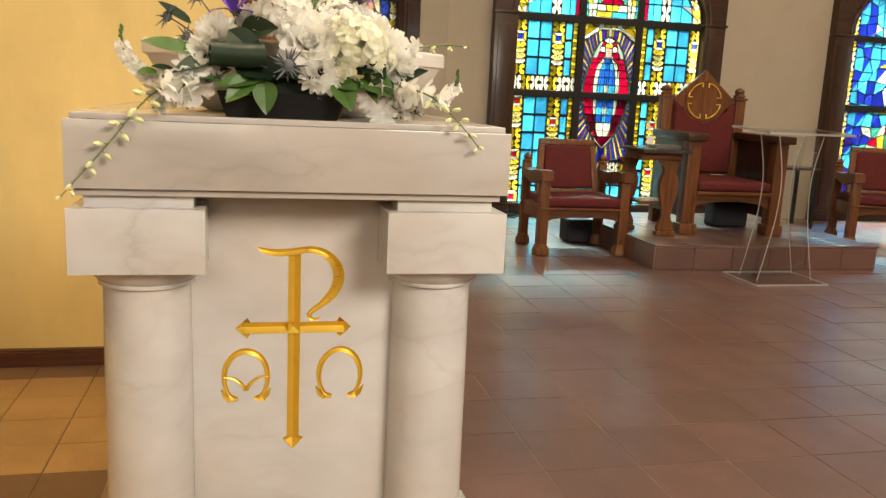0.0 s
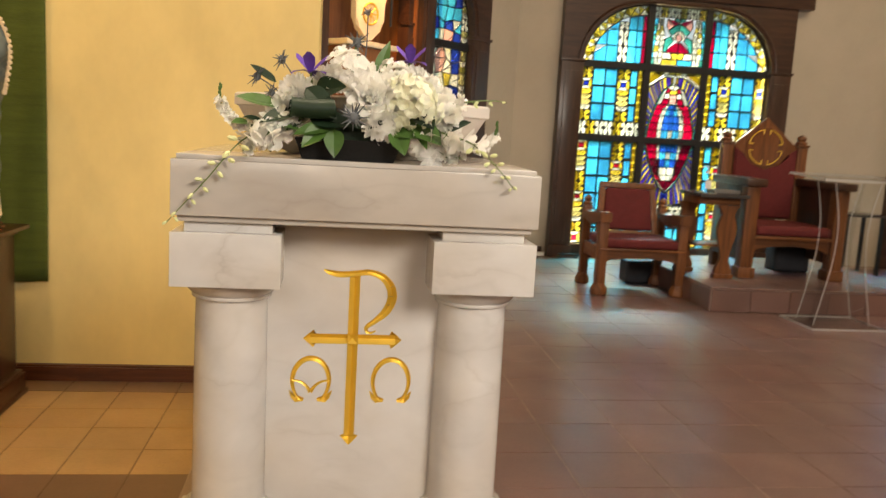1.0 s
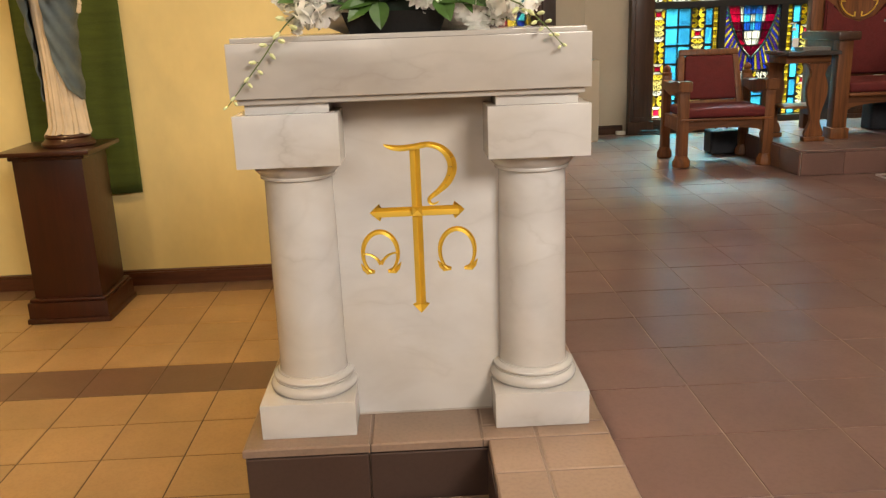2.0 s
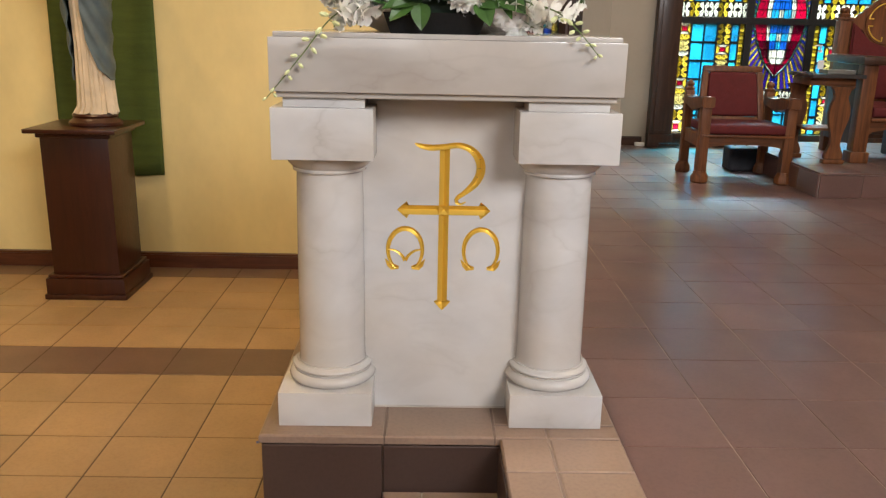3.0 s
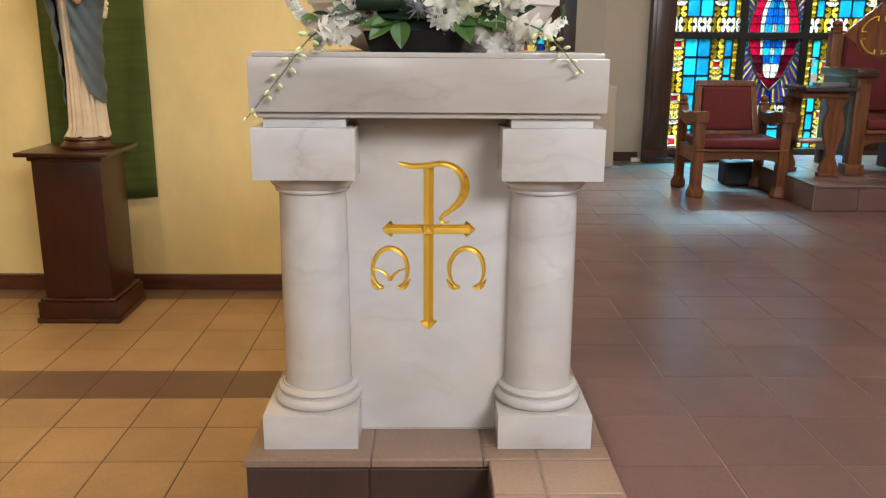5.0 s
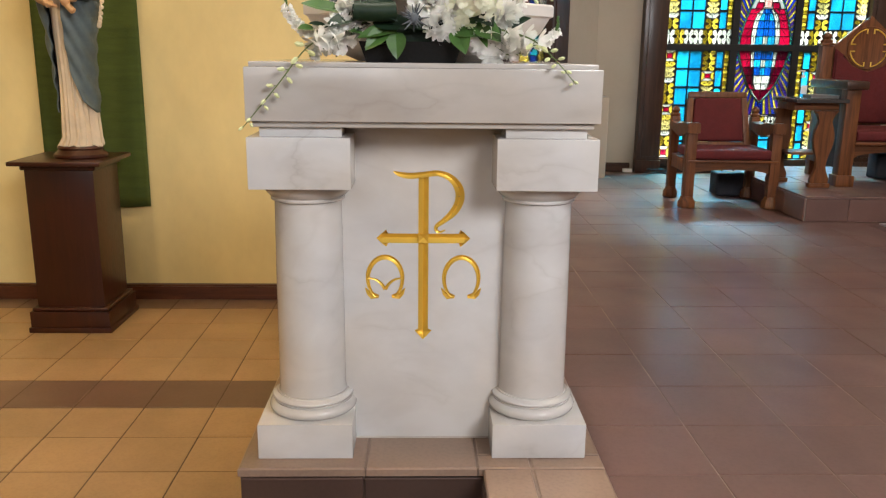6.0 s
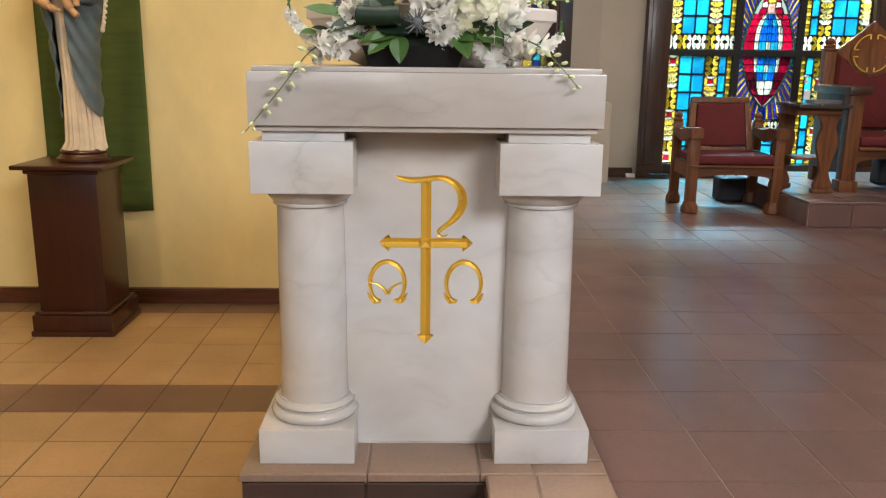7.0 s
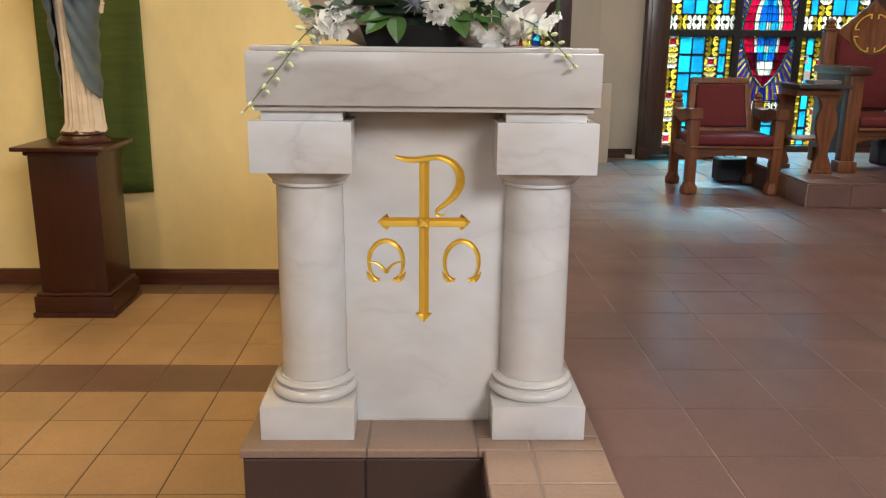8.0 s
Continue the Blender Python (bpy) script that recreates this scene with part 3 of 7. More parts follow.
class Glazing:
    """Collects panes and lead of one window; u across, v up, in the window's own plane."""

    def __init__(self, half, bottom, spring, top, rx, seed):
        self.half, self.bottom, self.spring, self.top, self.rx = half, bottom, spring, top, rx
        self.panes, self.ornament, self.lines, self.came, self.paint, self.r = [], [], [], [], [], random.Random(seed)

    def inside(self, p):
        return p[1] <= self.top and abs(p[0]) <= arch_half(p[1], self.half, self.spring, self.top, self.rx)

    def add(self, poly, colour, gap=0.004, ornament=False):
        if self.top < 50:
            fine = []
            for i, p in enumerate(poly):
                q = poly[(i + 1) % len(poly)]
                k = 3 if max(p[1], q[1]) > self.spring else 1
                fine += [(p[0] + (q[0] - p[0]) * j / k, p[1] + (q[1] - p[1]) * j / k) for j in range(k)]
            poly = clip_poly(fine, self.inside, bisect_cut(self.inside))
        if len(poly) < 3:
            return
        cx, cz = sum(p[0] for p in poly) / len(poly), sum(p[1] for p in poly) / len(poly)
        area = 0.5 * abs(sum(p[0] * q[1] - q[0] * p[1] for p, q in zip(poly, poly[1:] + poly[:1])))
        if area < 0.00012:
            return
        size = math.sqrt(area)
        k = max(0.5, 1 - 1.6 * gap / size)
        poly = [(cx + (x - cx) * k, cz + (z - cz) * k) for x, z in poly]
        clean = []
        for p in poly:
            if not clean or (Vector(p) - Vector(clean[-1])).length > 0.0015:
                clean.append(p)
        if len(clean) > 2 and (Vector(clean[0]) - Vector(clean[-1])).length < 0.0015:
            clean.pop()
        if len(clean) > 2:
            (self.ornament if ornament else self.panes).append((clean, colour))
            self.came.append((clean, cx, cz, 1 / k))

    def rect(self, u0, u1, v0, v1, colour, gap=0.004, ornament=False):
        self.add([(u0, v0), (u1, v0), (u1, v1), (u0, v1)], colour, gap, ornament)

    def scroll(self, u0, u1, v0, v1, kind=0):
        """One painted ornament cell: panes of two tints, with black painted detail over them."""
        cx, w, h = (u0 + u1) / 2, (u1 - u0) / 2, v1 - v0
        a, b = (("gold", "straw"), ("white", "straw"), ("straw", "white"), ("olive", "gold"))[kind % 4]

        def at(x, z):
            return (cx + x * w, v0 + z * h)
        if kind % 2 == 0:
            # palmette: a bud on a stem between four curled lobes
            self.add([at(-1, 0), at(1, 0), at(1, 0.46), at(-1, 0.46)], b, 0.002, True)
            self.add([at(-1, 0.48), at(1, 0.48), at(1, 1), at(-1, 1)], a, 0.002, True)
            for s in (-1, 1):
                self.ink([at(s, 0.0), at(s, 0.26), at(0.72 * s, 0.16), at(0.50 * s, 0.0)])
                self.ink([at(s, 0.40), at(s, 0.66), at(0.62 * s, 0.60), at(0.42 * s, 0.44), at(0.70 * s, 0.50)])
                self.ink([at(s, 0.82), at(s, 1), at(0.55 * s, 1), at(0.78 * s, 0.92)])
                self.ink([at(0.10 * s, 0.10), at(0.34 * s, 0.30), at(0.58 * s, 0.34), at(0.28 * s, 0.40)])
                self.ink([at(0.14 * s, 0.46), at(0.30 * s, 0.66), at(0.60 * s, 0.84), at(0.30 * s, 0.80)])
            self.ink([at(-0.10, 0.86), at(0, 0.70), at(0.10, 0.86), at(0, 1.0)])
            self.lines += [(at(0, 0.06), at(0, 0.62), 0.004), (at(-0.8, 0.30), at(-0.45, 0.22), 0.003), (at(0.8, 0.30), at(0.45, 0.22), 0.003), (at(-0.75, 0.76), at(-0.4, 0.64), 0.003), (at(0.75, 0.76), at(0.4, 0.64), 0.003)]
        else:
            # four petals in a square, dark between them
            self.add([at(-1, 0), at(0, 0), at(0, 1), at(-1, 1)], a, 0.002, True)
            self.add([at(0, 0), at(1, 0), at(1, 1), at(0, 1)], b if kind == 3 else a, 0.002, True)
            for x0, z0, x1, z1 in ((-0.34, 0, 0.34, 0), (-0.34, 1, 0.34, 1)):
                self.ink([at(x0, z0), at(x1, z1), at(0.12, 0.26 if z0 == 0 else 0.74), at(-0.12, 0.26 if z0 == 0 else 0.74)])
            for s in (-1, 1):
                self.ink([at(s, 0.34), at(s, 0.66), at(0.46 * s, 0.56), at(0.46 * s, 0.44)])
                for z in (0.0, 1.0):
                    self.ink([at(s, z), at(0.74 * s, z), at(s, 0.16 if z == 0 else 0.84)])
            self.ink([at(0.15 * math.cos(k * math.pi / 3), 0.5 + 0.12 * math.sin(k * math.pi / 3)) for k in range(6)])
            for s in (-1, 1):
                for z in (0.2, 0.8):
                    self.lines.append((at(0.22 * s, 0.5 + (z - 0.5) * 0.35), at(0.72 * s, z), 0.0035))

    def ink(self, poly):
        """Black paint fired onto the glass."""
        if all(self.inside(p) for p in poly):
            self.paint.append(poly)

    def column(self, u0, u1, v0, v1, kind="scroll", h=0.095):
        for i, (a, b) in enumerate(strip_cells(v0, v1, h)):
            if kind == "scroll":
                if i % 5 == 3:
                    self.rose(u0, u1, a, b, "red" if v1 < 1.2 else "blue")
                else:
                    self.scroll(u0, u1, a, b, (3, 2, 0, 2)[i % 5 % 4])
            elif kind == "bead":
                self.rect(u0, u1, a, b, "gold" if i % 2 else "olive", 0.003, True)

    def rose(self, u0, u1, v0, v1, colour):
        cx, cz, w, h = (u0 + u1) / 2, (v0 + v1) / 2, (u1 - u0) / 2, (v1 - v0) / 2
        oct8 = [(cx + (0.62 if i % 2 else 0.42) * w * math.cos(math.pi / 4 * i), cz + (0.62 if i % 2 else 0.42) * h * math.sin(math.pi / 4 * i)) for i in range(8)]
        self.add(oct8, colour, 0.002)
        for k in range(4):
            c, s = ((1, 0), (0, 1), (-1, 0), (0, -1))[k]
            e = [(1, -1), (1, 1), (0.46, 0.46), (0.44, 0), (0.46, -0.46)]
            self.add([(cx + w * (c * x - s * z), cz + h * (s * x + c * z)) for x, z in e], "white" if k % 2 else "gold", 0.003, True)

    def grid(self, u0, u1, v0, v1, nu, h, colours):
        for a, b in strip_cells(v0, v1, h):
            for i in range(nu):
                self.rect(u0 + (u1 - u0) * i / nu, u0 + (u1 - u0) * (i + 1) / nu, a, b, self.r.choice(colours), 0.009)

    def band(self, u0, u1, v0, v1, w=0.09):
        for i, (a, b) in enumerate(strip_cells(u0, u1, w)):
            self.scroll(a, b, v0, v1, 3 if i % 3 == 1 else 1)

    def build(self, name, place, label, lead_boxes, thick=0.006):
        win = tagged(new(name), label, "window", "", "structure")
        win.matrix_world = place
        up = upright(0.0)
        for poly, colour in self.panes:
            bm = bmesh.new()
            prism(bm, poly, thick, up)
            part("pane", bm, GLASS[colour], win)
        names = sorted({c for _, c in self.ornament})
        for c in names:
            bm = bmesh.new()
            for poly, k in self.ornament:
                if k == c:
                    prism(bm, poly, thick, up)
            ob = part("ornament_glass", bm, GLASS[c], win)
            ob["kind"] = "stuff"
        bm = bmesh.new()
        for poly, cx, cz, grow in self.came:
            n = len(poly)
            ring = []
            for x, z in poly:
                d = math.hypot(x - cx, z - cz) or 1
                o = d * grow + 0.003
                ring.append((cx + (x - cx) / d * o, cz + (z - cz) / d * o))
            va = [bm.verts.new((x, -0.003, z)) for x, z in poly]
            vb = [bm.verts.new((x, -0.003, z)) for x, z in ring]
            vc = [bm.verts.new((x, 0.009, z)) for x, z in ring]
            vd = [bm.verts.new((x, 0.009, z)) for x, z in poly]
            for i in range(n):
                j = (i + 1) % n
                bm.faces.new((va[i], va[j], vb[j], vb[i]))
                bm.faces.new((vb[i], vb[j], vc[j], vc[i]))
                bm.faces.new((vc[i], vc[j], vd[j], vd[i]))
        rim = arch_outline(self.half, self.bottom, self.spring, self.top, self.rx)
        cz = (self.bottom + self.top) / 2
        ri = [(u * 0.985, cz + (v - cz) * 0.988) for u, v in rim]
        ro = [(u * 1.03, cz + (v - cz) * 1.03) for u, v in rim]
        for i in range(len(rim)):
            j = (i + 1) % len(rim)
            q = [bm.verts.new((p[0], y, p[1])) for y in (-0.004, 0.010) for p in (ri[i], ri[j], ro[j], ro[i])]
            bm.faces.new(q[:4])
            bm.faces.new(q[4:])
            bm.faces.new((q[0], q[1], q[5], q[4]))
        for p, q, w in self.lines:
            if not (self.inside(p) and self.inside(q)):
                continue
            d = Vector((q[0] - p[0], q[1] - p[1])).normalized() * w * 0.5
            v = [bm.verts.new((x, -0.002, z)) for x, z in ((p[0] - d.y, p[1] + d.x), (p[0] + d.y, p[1] - d.x), (q[0] + d.y, q[1] - d.x), (q[0] - d.y, q[1] + d.x))]
            bm.faces.new(v)
            u = [bm.verts.new((c.co.x, 0.0, c.co.z)) for c in v]
            for i in range(4):
                bm.faces.new((v[i], u[i], u[(i + 1) % 4], v[(i + 1) % 4]))
        for poly in self.paint:
            v = [bm.verts.new((x, -0.002, z)) for x, z in poly]
            u = [bm.verts.new((x, 0.0, z)) for x, z in poly]
            bm.faces.new(v)
            for i in range(len(poly)):
                j = (i + 1) % len(poly)
                bm.faces.new((v[i], u[i], u[j], v[j]))
        me_lead = finish("lead", bm, M["lead"], win, "black lead cames")
        me_lead["kind"] = "stuff"
        for lo, hi in lead_boxes:
            part("glazing_bar", new_box(lo, hi, 0.003, 1), M["lead"], win, "black iron glazing bar")
        return win


BAR1, BAR2 = 1.125, 1.815


def king_window():
    g = Glazing(0.935, 0.09, 1.83, 2.39, 0.62, 3)
    m1 = 0.29
    for s in (-1, 1):
        def put(fn, a, b, *rest, s=s):
            lo, hi = (a, b) if s > 0 else (-b, -a)
            fn(lo, hi, *rest)
        for v0, v1, low in ((0.09, 1.095, 1), (1.155, 1.78, 0)):
            base = v0
            if low:
                put(lambda a, b, c, d: g.rose(a, b, c, d, "red"), 0.82, 0.935, v0, v0 + 0.12)
                base = v0 + 0.12
            else:
                put(g.band, 0.32, 0.935, v0, v0 + 0.13)
                base = v0 + 0.13
            put(lambda a, b, c, d: g.column(a, b, c, d), 0.82, 0.935, base, v1)
            put(lambda a, b, c, d: g.grid(a, b, c, d, 2, 0.155, ["cyan", "cyan", "sky"]), 0.575, 0.815, base if not low else v0, v1)
            put(lambda a, b, c, d: g.column(a, b, c, d), 0.45, 0.57, base if not low else v0, v1)
            put(lambda a, b, c, d: g.grid(a, b, c, d, 1, 0.155, ["sky", "cyan"]), 0.375, 0.445, base if not low else v0, v1)
            put(lambda a, b, c, d: g.column(a, b, c, d, "bead", 0.035), 0.325, 0.37, base if not low else v0, v1)
        # arched head, side lights
        n = 9
        rx, rz, cx, cz = 0.62, 0.56, 0.315, 1.83
        for i in range(n):
            a0, a1 = math.pi / 2 * i / n, math.pi / 2 * (i + 1) / n
            q = [(cx + (rx - o) * math.cos(a), cz + (rz - o) * math.sin(a)) for o, a in ((0, a0), (0, a1), (0.095, a1), (0.095, a0))]
            mid = [(cx + (rx - 0.045) * math.cos((a0 + a1) / 2), cz + (rz - 0.045) * math.sin((a0 + a1) / 2))]
            c1, c2 = ("gold", "white") if i % 2 else ("white", "olive")
            g.add([(s * u, v) for u, v in (q[0], q[1], mid[0])], c1, 0.003, True)
            g.add([(s * u, v) for u, v in (q[1], q[2], mid[0])], c2, 0.003, True)
            g.add([(s * u, v) for u, v in (q[2], q[3], mid[0])], c1, 0.003, True)
            g.add([(s * u, v) for u, v in (q[3], q[0], mid[0])], "gold", 0.003, True)

        def under(u):
            return cz + (rz - 0.10) * math.sqrt(max(0.0, 1 - ((u - cx) / (rx - 0.10)) ** 2)) if u > cx else cz + rz - 0.10
        cols = [(0.325, 0.362, "red"), (0.362, 0.42, "cyan"), (0.42, 0.50, "sky"), (0.50, 0.595, "gold"), (0.595, 0.705, "cyan"), (0.705, 0.825, "cyan")]
        for a, b, c in cols:
            v = 1.845
            while True:
                t = min(v + 0.15, under(a), 9)
                tb = min(v + 0.15, under(b), 9)
                if t - v < 0.02:
                    break
                if c == "gold":
                    lo, hi = (a, b) if s > 0 else (-b, -a)
                    g.scroll(lo, hi, v, min(t, tb) if min(t, tb) > v + 0.03 else t, 1)
                else:
                    poly = [(a, v), (b, v), (b, max(tb, v + 0.004)), (a, t)]
                    g.add([(s * u, w) for u, w in poly], c, 0.004)
                v += 0.15
                if v >= under(a) - 0.02:
                    break
    # middle light: almond-shaped glory, its half width by height
    rim = [(0.63, 0.0), (0.70, 0.070), (0.80, 0.132), (0.95, 0.195), (1.08, 0.232), (1.20, 0.236), (1.33, 0.205), (1.45, 0.165), (1.55, 0.125), (1.62, 0.085), (1.675, 0.0)]

    def glory(z):
        for (z0, h0), (z1, h1) in zip(rim, rim[1:]):
            if z <= z1:
                k = max(0.0, (z - z0) / (z1 - z0))
                return h0 + (h1 - h0) * k
        return 0.0

    def ray_end(x, z):
        dx, dz = x, z - 1.12
        k = min(0.258 / abs(dx) if abs(dx) > 1e-6 else 99, (0.62 if dz > 0 else 0.61) / abs(dz) if abs(dz) > 1e-6 else 99)
        u, v = dx * k, 1.12 + dz * k
        if abs(u) > 0.11 and v > 1.735 - (abs(u) - 0.11) * 0.70:      # cut by the canopy
            k2 = 0.0
            while abs(u * (1 - k2)) > 0.0 and v - k2 * (v - 1.12) > 1.735 - max(0.0, abs(u * (1 - k2)) - 0.11) * 0.70 and k2 < 0.3:
                k2 += 0.01
            u, v = u * (1 - k2), v - k2 * (v - 1.12)
        return u, min(v, 1.735)
    steps = 26
    for s in (-1, 1):
        zs = [0.63 + 1.045 * i / steps for i in range(steps + 1)]
        for i, (z0, z1) in enumerate(zip(zs, zs[1:])):
            cut = z0 + (z1 - z0) * g.r.uniform(0.52, 0.64)
            for za, zb, c in ((z0, cut, ("blue", "violet")[i % 2]), (cut, z1, ("gold", "olive", "gold")[i % 3])):
                if 1.0 < za < 1.24:
                    c = "violet" if c in ("blue", "violet") else "teal"
                pa, pb = (s * (glory(za) + 0.012), za), (s * (glory(zb) + 0.012), zb)
                g.add([pa, ray_end(*pa), ray_end(*pb), pb], c, 0.003)
            pa, pb = (s * glory(z0), z0), (s * glory(z1), z1)
            g.add([pa, (pa[0] + s * 0.013, z0), (pb[0] + s * 0.013, z1), pb], "teal", 0.001, True)
        # canopy
        g.add([(0, 1.738), (s * 0.11, 1.738), (s * 0.11, 1.752), (0, 1.752)], "white", 0.001)
        g.add([(s * 0.11, 1.738), (s * 0.258, 1.634), (s * 0.258, 1.65), (s * 0.11, 1.752)], "white", 0.001)
        g.add([(s * 0.12, 1.755), (s * 0.258, 1.66), (s * 0.258, 1.715), (s * 0.19, 1.78)], "olive", 0.003, True)
        g.add([(s * 0.258, 1.715), (s * 0.19, 1.78), (s * 0.258, 1.78)], "gold", 0.003, True)
        for k in range(3):
            g.add([(s * 0.06 * k, 1.755), (s * 0.06 * (k + 1), 1.755), (s * 0.06 * (k + 1), 1.78), (s * 0.06 * k, 1.78)], ("gold", "white", "olive")[k], 0.003, True)
        # red mantle, pale lining and blue robe, from the hem up
        rows = [(0.745, 0.045, 0.055), (0.80, 0.072, 0.082), (0.875, 0.078, 0.090), (0.95, 0.084, 0.112), (1.02, 0.088, 0.118), (1.09, 0.090, 0.124), (1.155, 0.092, 0.130),
                (1.23, 0.090, 0.134), (1.30, 0.084, 0.128), (1.37, 0.072, 0.116), (1.43, 0.050, 0.092), (1.475, 0.030, 0.045)]
        for i, ((z0, b0, w0), (z1, b1, w1)) in enumerate(zip(rows, rows[1:])):
            h0, h1 = glory(z0), glory(z1)
            red = "crimson" if (i in (1, 2) or (s > 0 and i in (4, 5))) else "red"
            g.add([(s * w0, z0), (s * h0, z0), (s * h1, z1), (s * w1, z1)], red, 0.003)
            g.add([(s * b0, z0), (s * w0, z0), (s * w1, z1), (s * b1, z1)], "white" if i not in (1, 2, 5) else "crimson", 0.003)
            if i > 1:
                g.add([(s * 0.022, z0), (s * b0, z0), (s * b1, z1), (s * 0.022, z1)], "royal" if i % 3 else "cyan", 0.002)
                g.add([(0, z0), (s * 0.022, z0), (s * 0.022, z1), (0, z1)], ("white", "royal", "cyan")[i % 3] if i < 8 else "royal", 0.002)
            else:
                g.add([(0, z0), (s * b0, z0), (s * b1, z1), (0, z1)], "white", 0.002)
            g.lines += [((s * (b0 + w0) / 2, z0 + 0.012), (s * (b1 + w1) / 2, z1 - 0.008), 0.004), ((s * b0 * 0.7, z0 + 0.01), (s * b1 * 0.68, z1 - 0.012), 0.004),
                        ((s * (w0 + h0) / 2, z0 + 0.015), (s * (w1 + h1 * 0.8) / 2, z1 - 0.01), 0.004)]
        g.add([(s * 0.046, 1.475), (s * 0.12, 1.475), (s * 0.098, 1.53), (s * 0.04, 1.53)], "red", 0.003)
        g.add([(0, 0.634), (s * glory(0.742), 0.742), (0, 0.742)], "crimson", 0.002)
        g.add([(0, 0.50), (s * 0.024, 0.50), (s * 0.016, 0.625), (0, 0.625)], "blue", 0.002)
        # rayed disc behind the head
        g.add([(s * 0.036, 1.53), (s * 0.088, 1.535), (s * 0.086, 1.58), (s * 0.04, 1.585)], "white", 0.003)
        g.add([(s * 0.04, 1.588), (s * 0.085, 1.585), (s * 0.062, 1.635), (s * 0.032, 1.62)], "red", 0.003)
        g.add([(0, 1.622), (s * 0.032, 1.622), (s * 0.058, 1.638), (0, 1.668)], "white", 0.003)
    g.add([(-0.034, 1.485), (0.034, 1.485), (0.036, 1.572), (-0.036, 1.572)], "pink", 0.003)
    g.add([(-0.04, 1.574), (0.04, 1.574), (0.034, 1.62), (0.0, 1.605), (-0.034, 1.62)], "gold", 0.003)
    g.lines += [((-0.02, 1.535), (0.02, 1.535), 0.004), ((0, 1.535), (0, 1.505), 0.003), ((0.105, 1.30), (0.105, 1.52), 0.008), ((0.08, 1.47), (0.13, 1.47), 0.008)]
    # below the glory
    g.band(-0.255, 0.255, 0.40, 0.50, 0.064)
    for s in (-1, 1):
        g.add([(s * 0.258, 0.50), (s * 0.258, 0.56), (s * 0.10, 0.51), (s * 0.10, 0.50)], "violet", 0.003)
    g.grid(-0.255, 0.255, 0.16, 0.39, 4, 0.115, ["cyan", "sky"])
    g.band(-0.255, 0.255, 0.09, 0.155, 0.085)
    # middle of the head: a haloed bust between two white winged shapes
    g.band(-0.255, 0.255, 2.285, 2.39, 0.064)
    for s in (-1, 1):
        g.add([(0, 2.235), (s * 0.05, 2.215), (s * 0.125, 2.278), (s * 0.06, 2.262)], "red", 0.003)
        g.add([(s * 0.05, 2.215), (s * 0.11, 2.17), (s * 0.13, 2.205), (s * 0.125, 2.275)], "pink", 0.003)
        g.add([(0, 2.24), (s * 0.055, 2.266), (s * 0.05, 2.282), (0, 2.282)], "teal", 0.003)
        g.add([(0, 2.232), (s * 0.048, 2.212), (s * 0.11, 2.165), (s * 0.075, 2.12), (s * 0.03, 2.165), (0, 2.168)], "teal", 0.003)
        ups = [(1.85, 0.16, 0.225), (1.91, 0.155, 0.235), (1.965, 0.15, 0.24), (2.02, 0.15, 0.238), (2.075, 0.14, 0.225), (2.12, 0.145, 0.235), (2.165, 0.15, 0.225), (2.21, 0.165, 0.22), (2.275, 0.16, 0.21)]
        for i, ((z0, a0, b0), (z1, a1, b1)) in enumerate(zip(ups, ups[1:])):
            c0, c1 = (a0 + b0) / 2, (a1 + b1) / 2
            g.add([(s * a0, z0), (s * c0, z0), (s * c1, z1), (s * a1, z1)], "white" if i != 6 else "gold", 0.002)
            g.add([(s * c0, z0), (s * b0, z0), (s * b1, z1), (s * c1, z1)], ("white", "white", "gold")[i % 3], 0.002)
            g.add([(s * b0, z0), (s * 0.258, z0), (s * 0.258, z1), (s * b1, z1)], ("teal", "sky")[i % 2], 0.002)
            g.lines += [((s * (a0 + 0.012), z0 + 0.006), (s * (c1 - 0.006), z1 - 0.006), 0.005), ((s * (c0 + 0.01), z0 + 0.008), (s * (b1 - 0.012), z1 - 0.012), 0.005)]
        for k in range(5):
            b0, b1 = -0.4 + 0.394 * k, -0.4 + 0.394 * (k + 1)
            g.add([(s * r * math.cos(b), 2.105 + 1.15 * r * math.sin(b)) for r, b in ((0.032, b0), (0.056, b0), (0.056, b1), (0.032, b1))], "white", 0.001)
        g.add([(0, 2.062), (s * 0.035, 2.055), (s * 0.11, 1.99), (s * 0.115, 1.965), (0, 1.965)], "red", 0.003)
        g.add([(s * 0.055, 2.07), (s * 0.075, 2.12), (s * 0.135, 2.09), (s * 0.148, 1.97), (s * 0.118, 1.965), (s * 0.10, 2.02)], "teal", 0.003)
        g.add([(0, 1.962), (s * 0.07, 1.962), (s * 0.05, 1.905), (0, 1.905)], "gold", 0.003)
        g.add([(s * 0.072, 1.962), (s * 0.148, 1.962), (s * 0.152, 1.905), (s * 0.054, 1.905)], "white", 0.003)
        g.add([(0, 1.90), (s * 0.154, 1.90), (s * 0.158, 1.85), (0, 1.85)], ("gold", "cyan")[s > 0], 0.003)
    g.add([(0.029 * math.cos(k * math.pi / 6), 2.105 + 0.036 * math.sin(k * math.pi / 6)) for k in range(12)], "pink", 0.002)
    bars = [((-0.94, -0.02, BAR1 - 0.03), (0.94, 0.03, BAR1 + 0.03)), ((-0.94, -0.02, BAR2 - 0.035), (0.94, 0.03, BAR2 + 0.03))]
    for s in (-1, 1):
        bars.append(((s * m1 - 0.033, -0.018, 0.06), (s * m1 + 0.033, 0.028, 2.39)))
    return g, bars


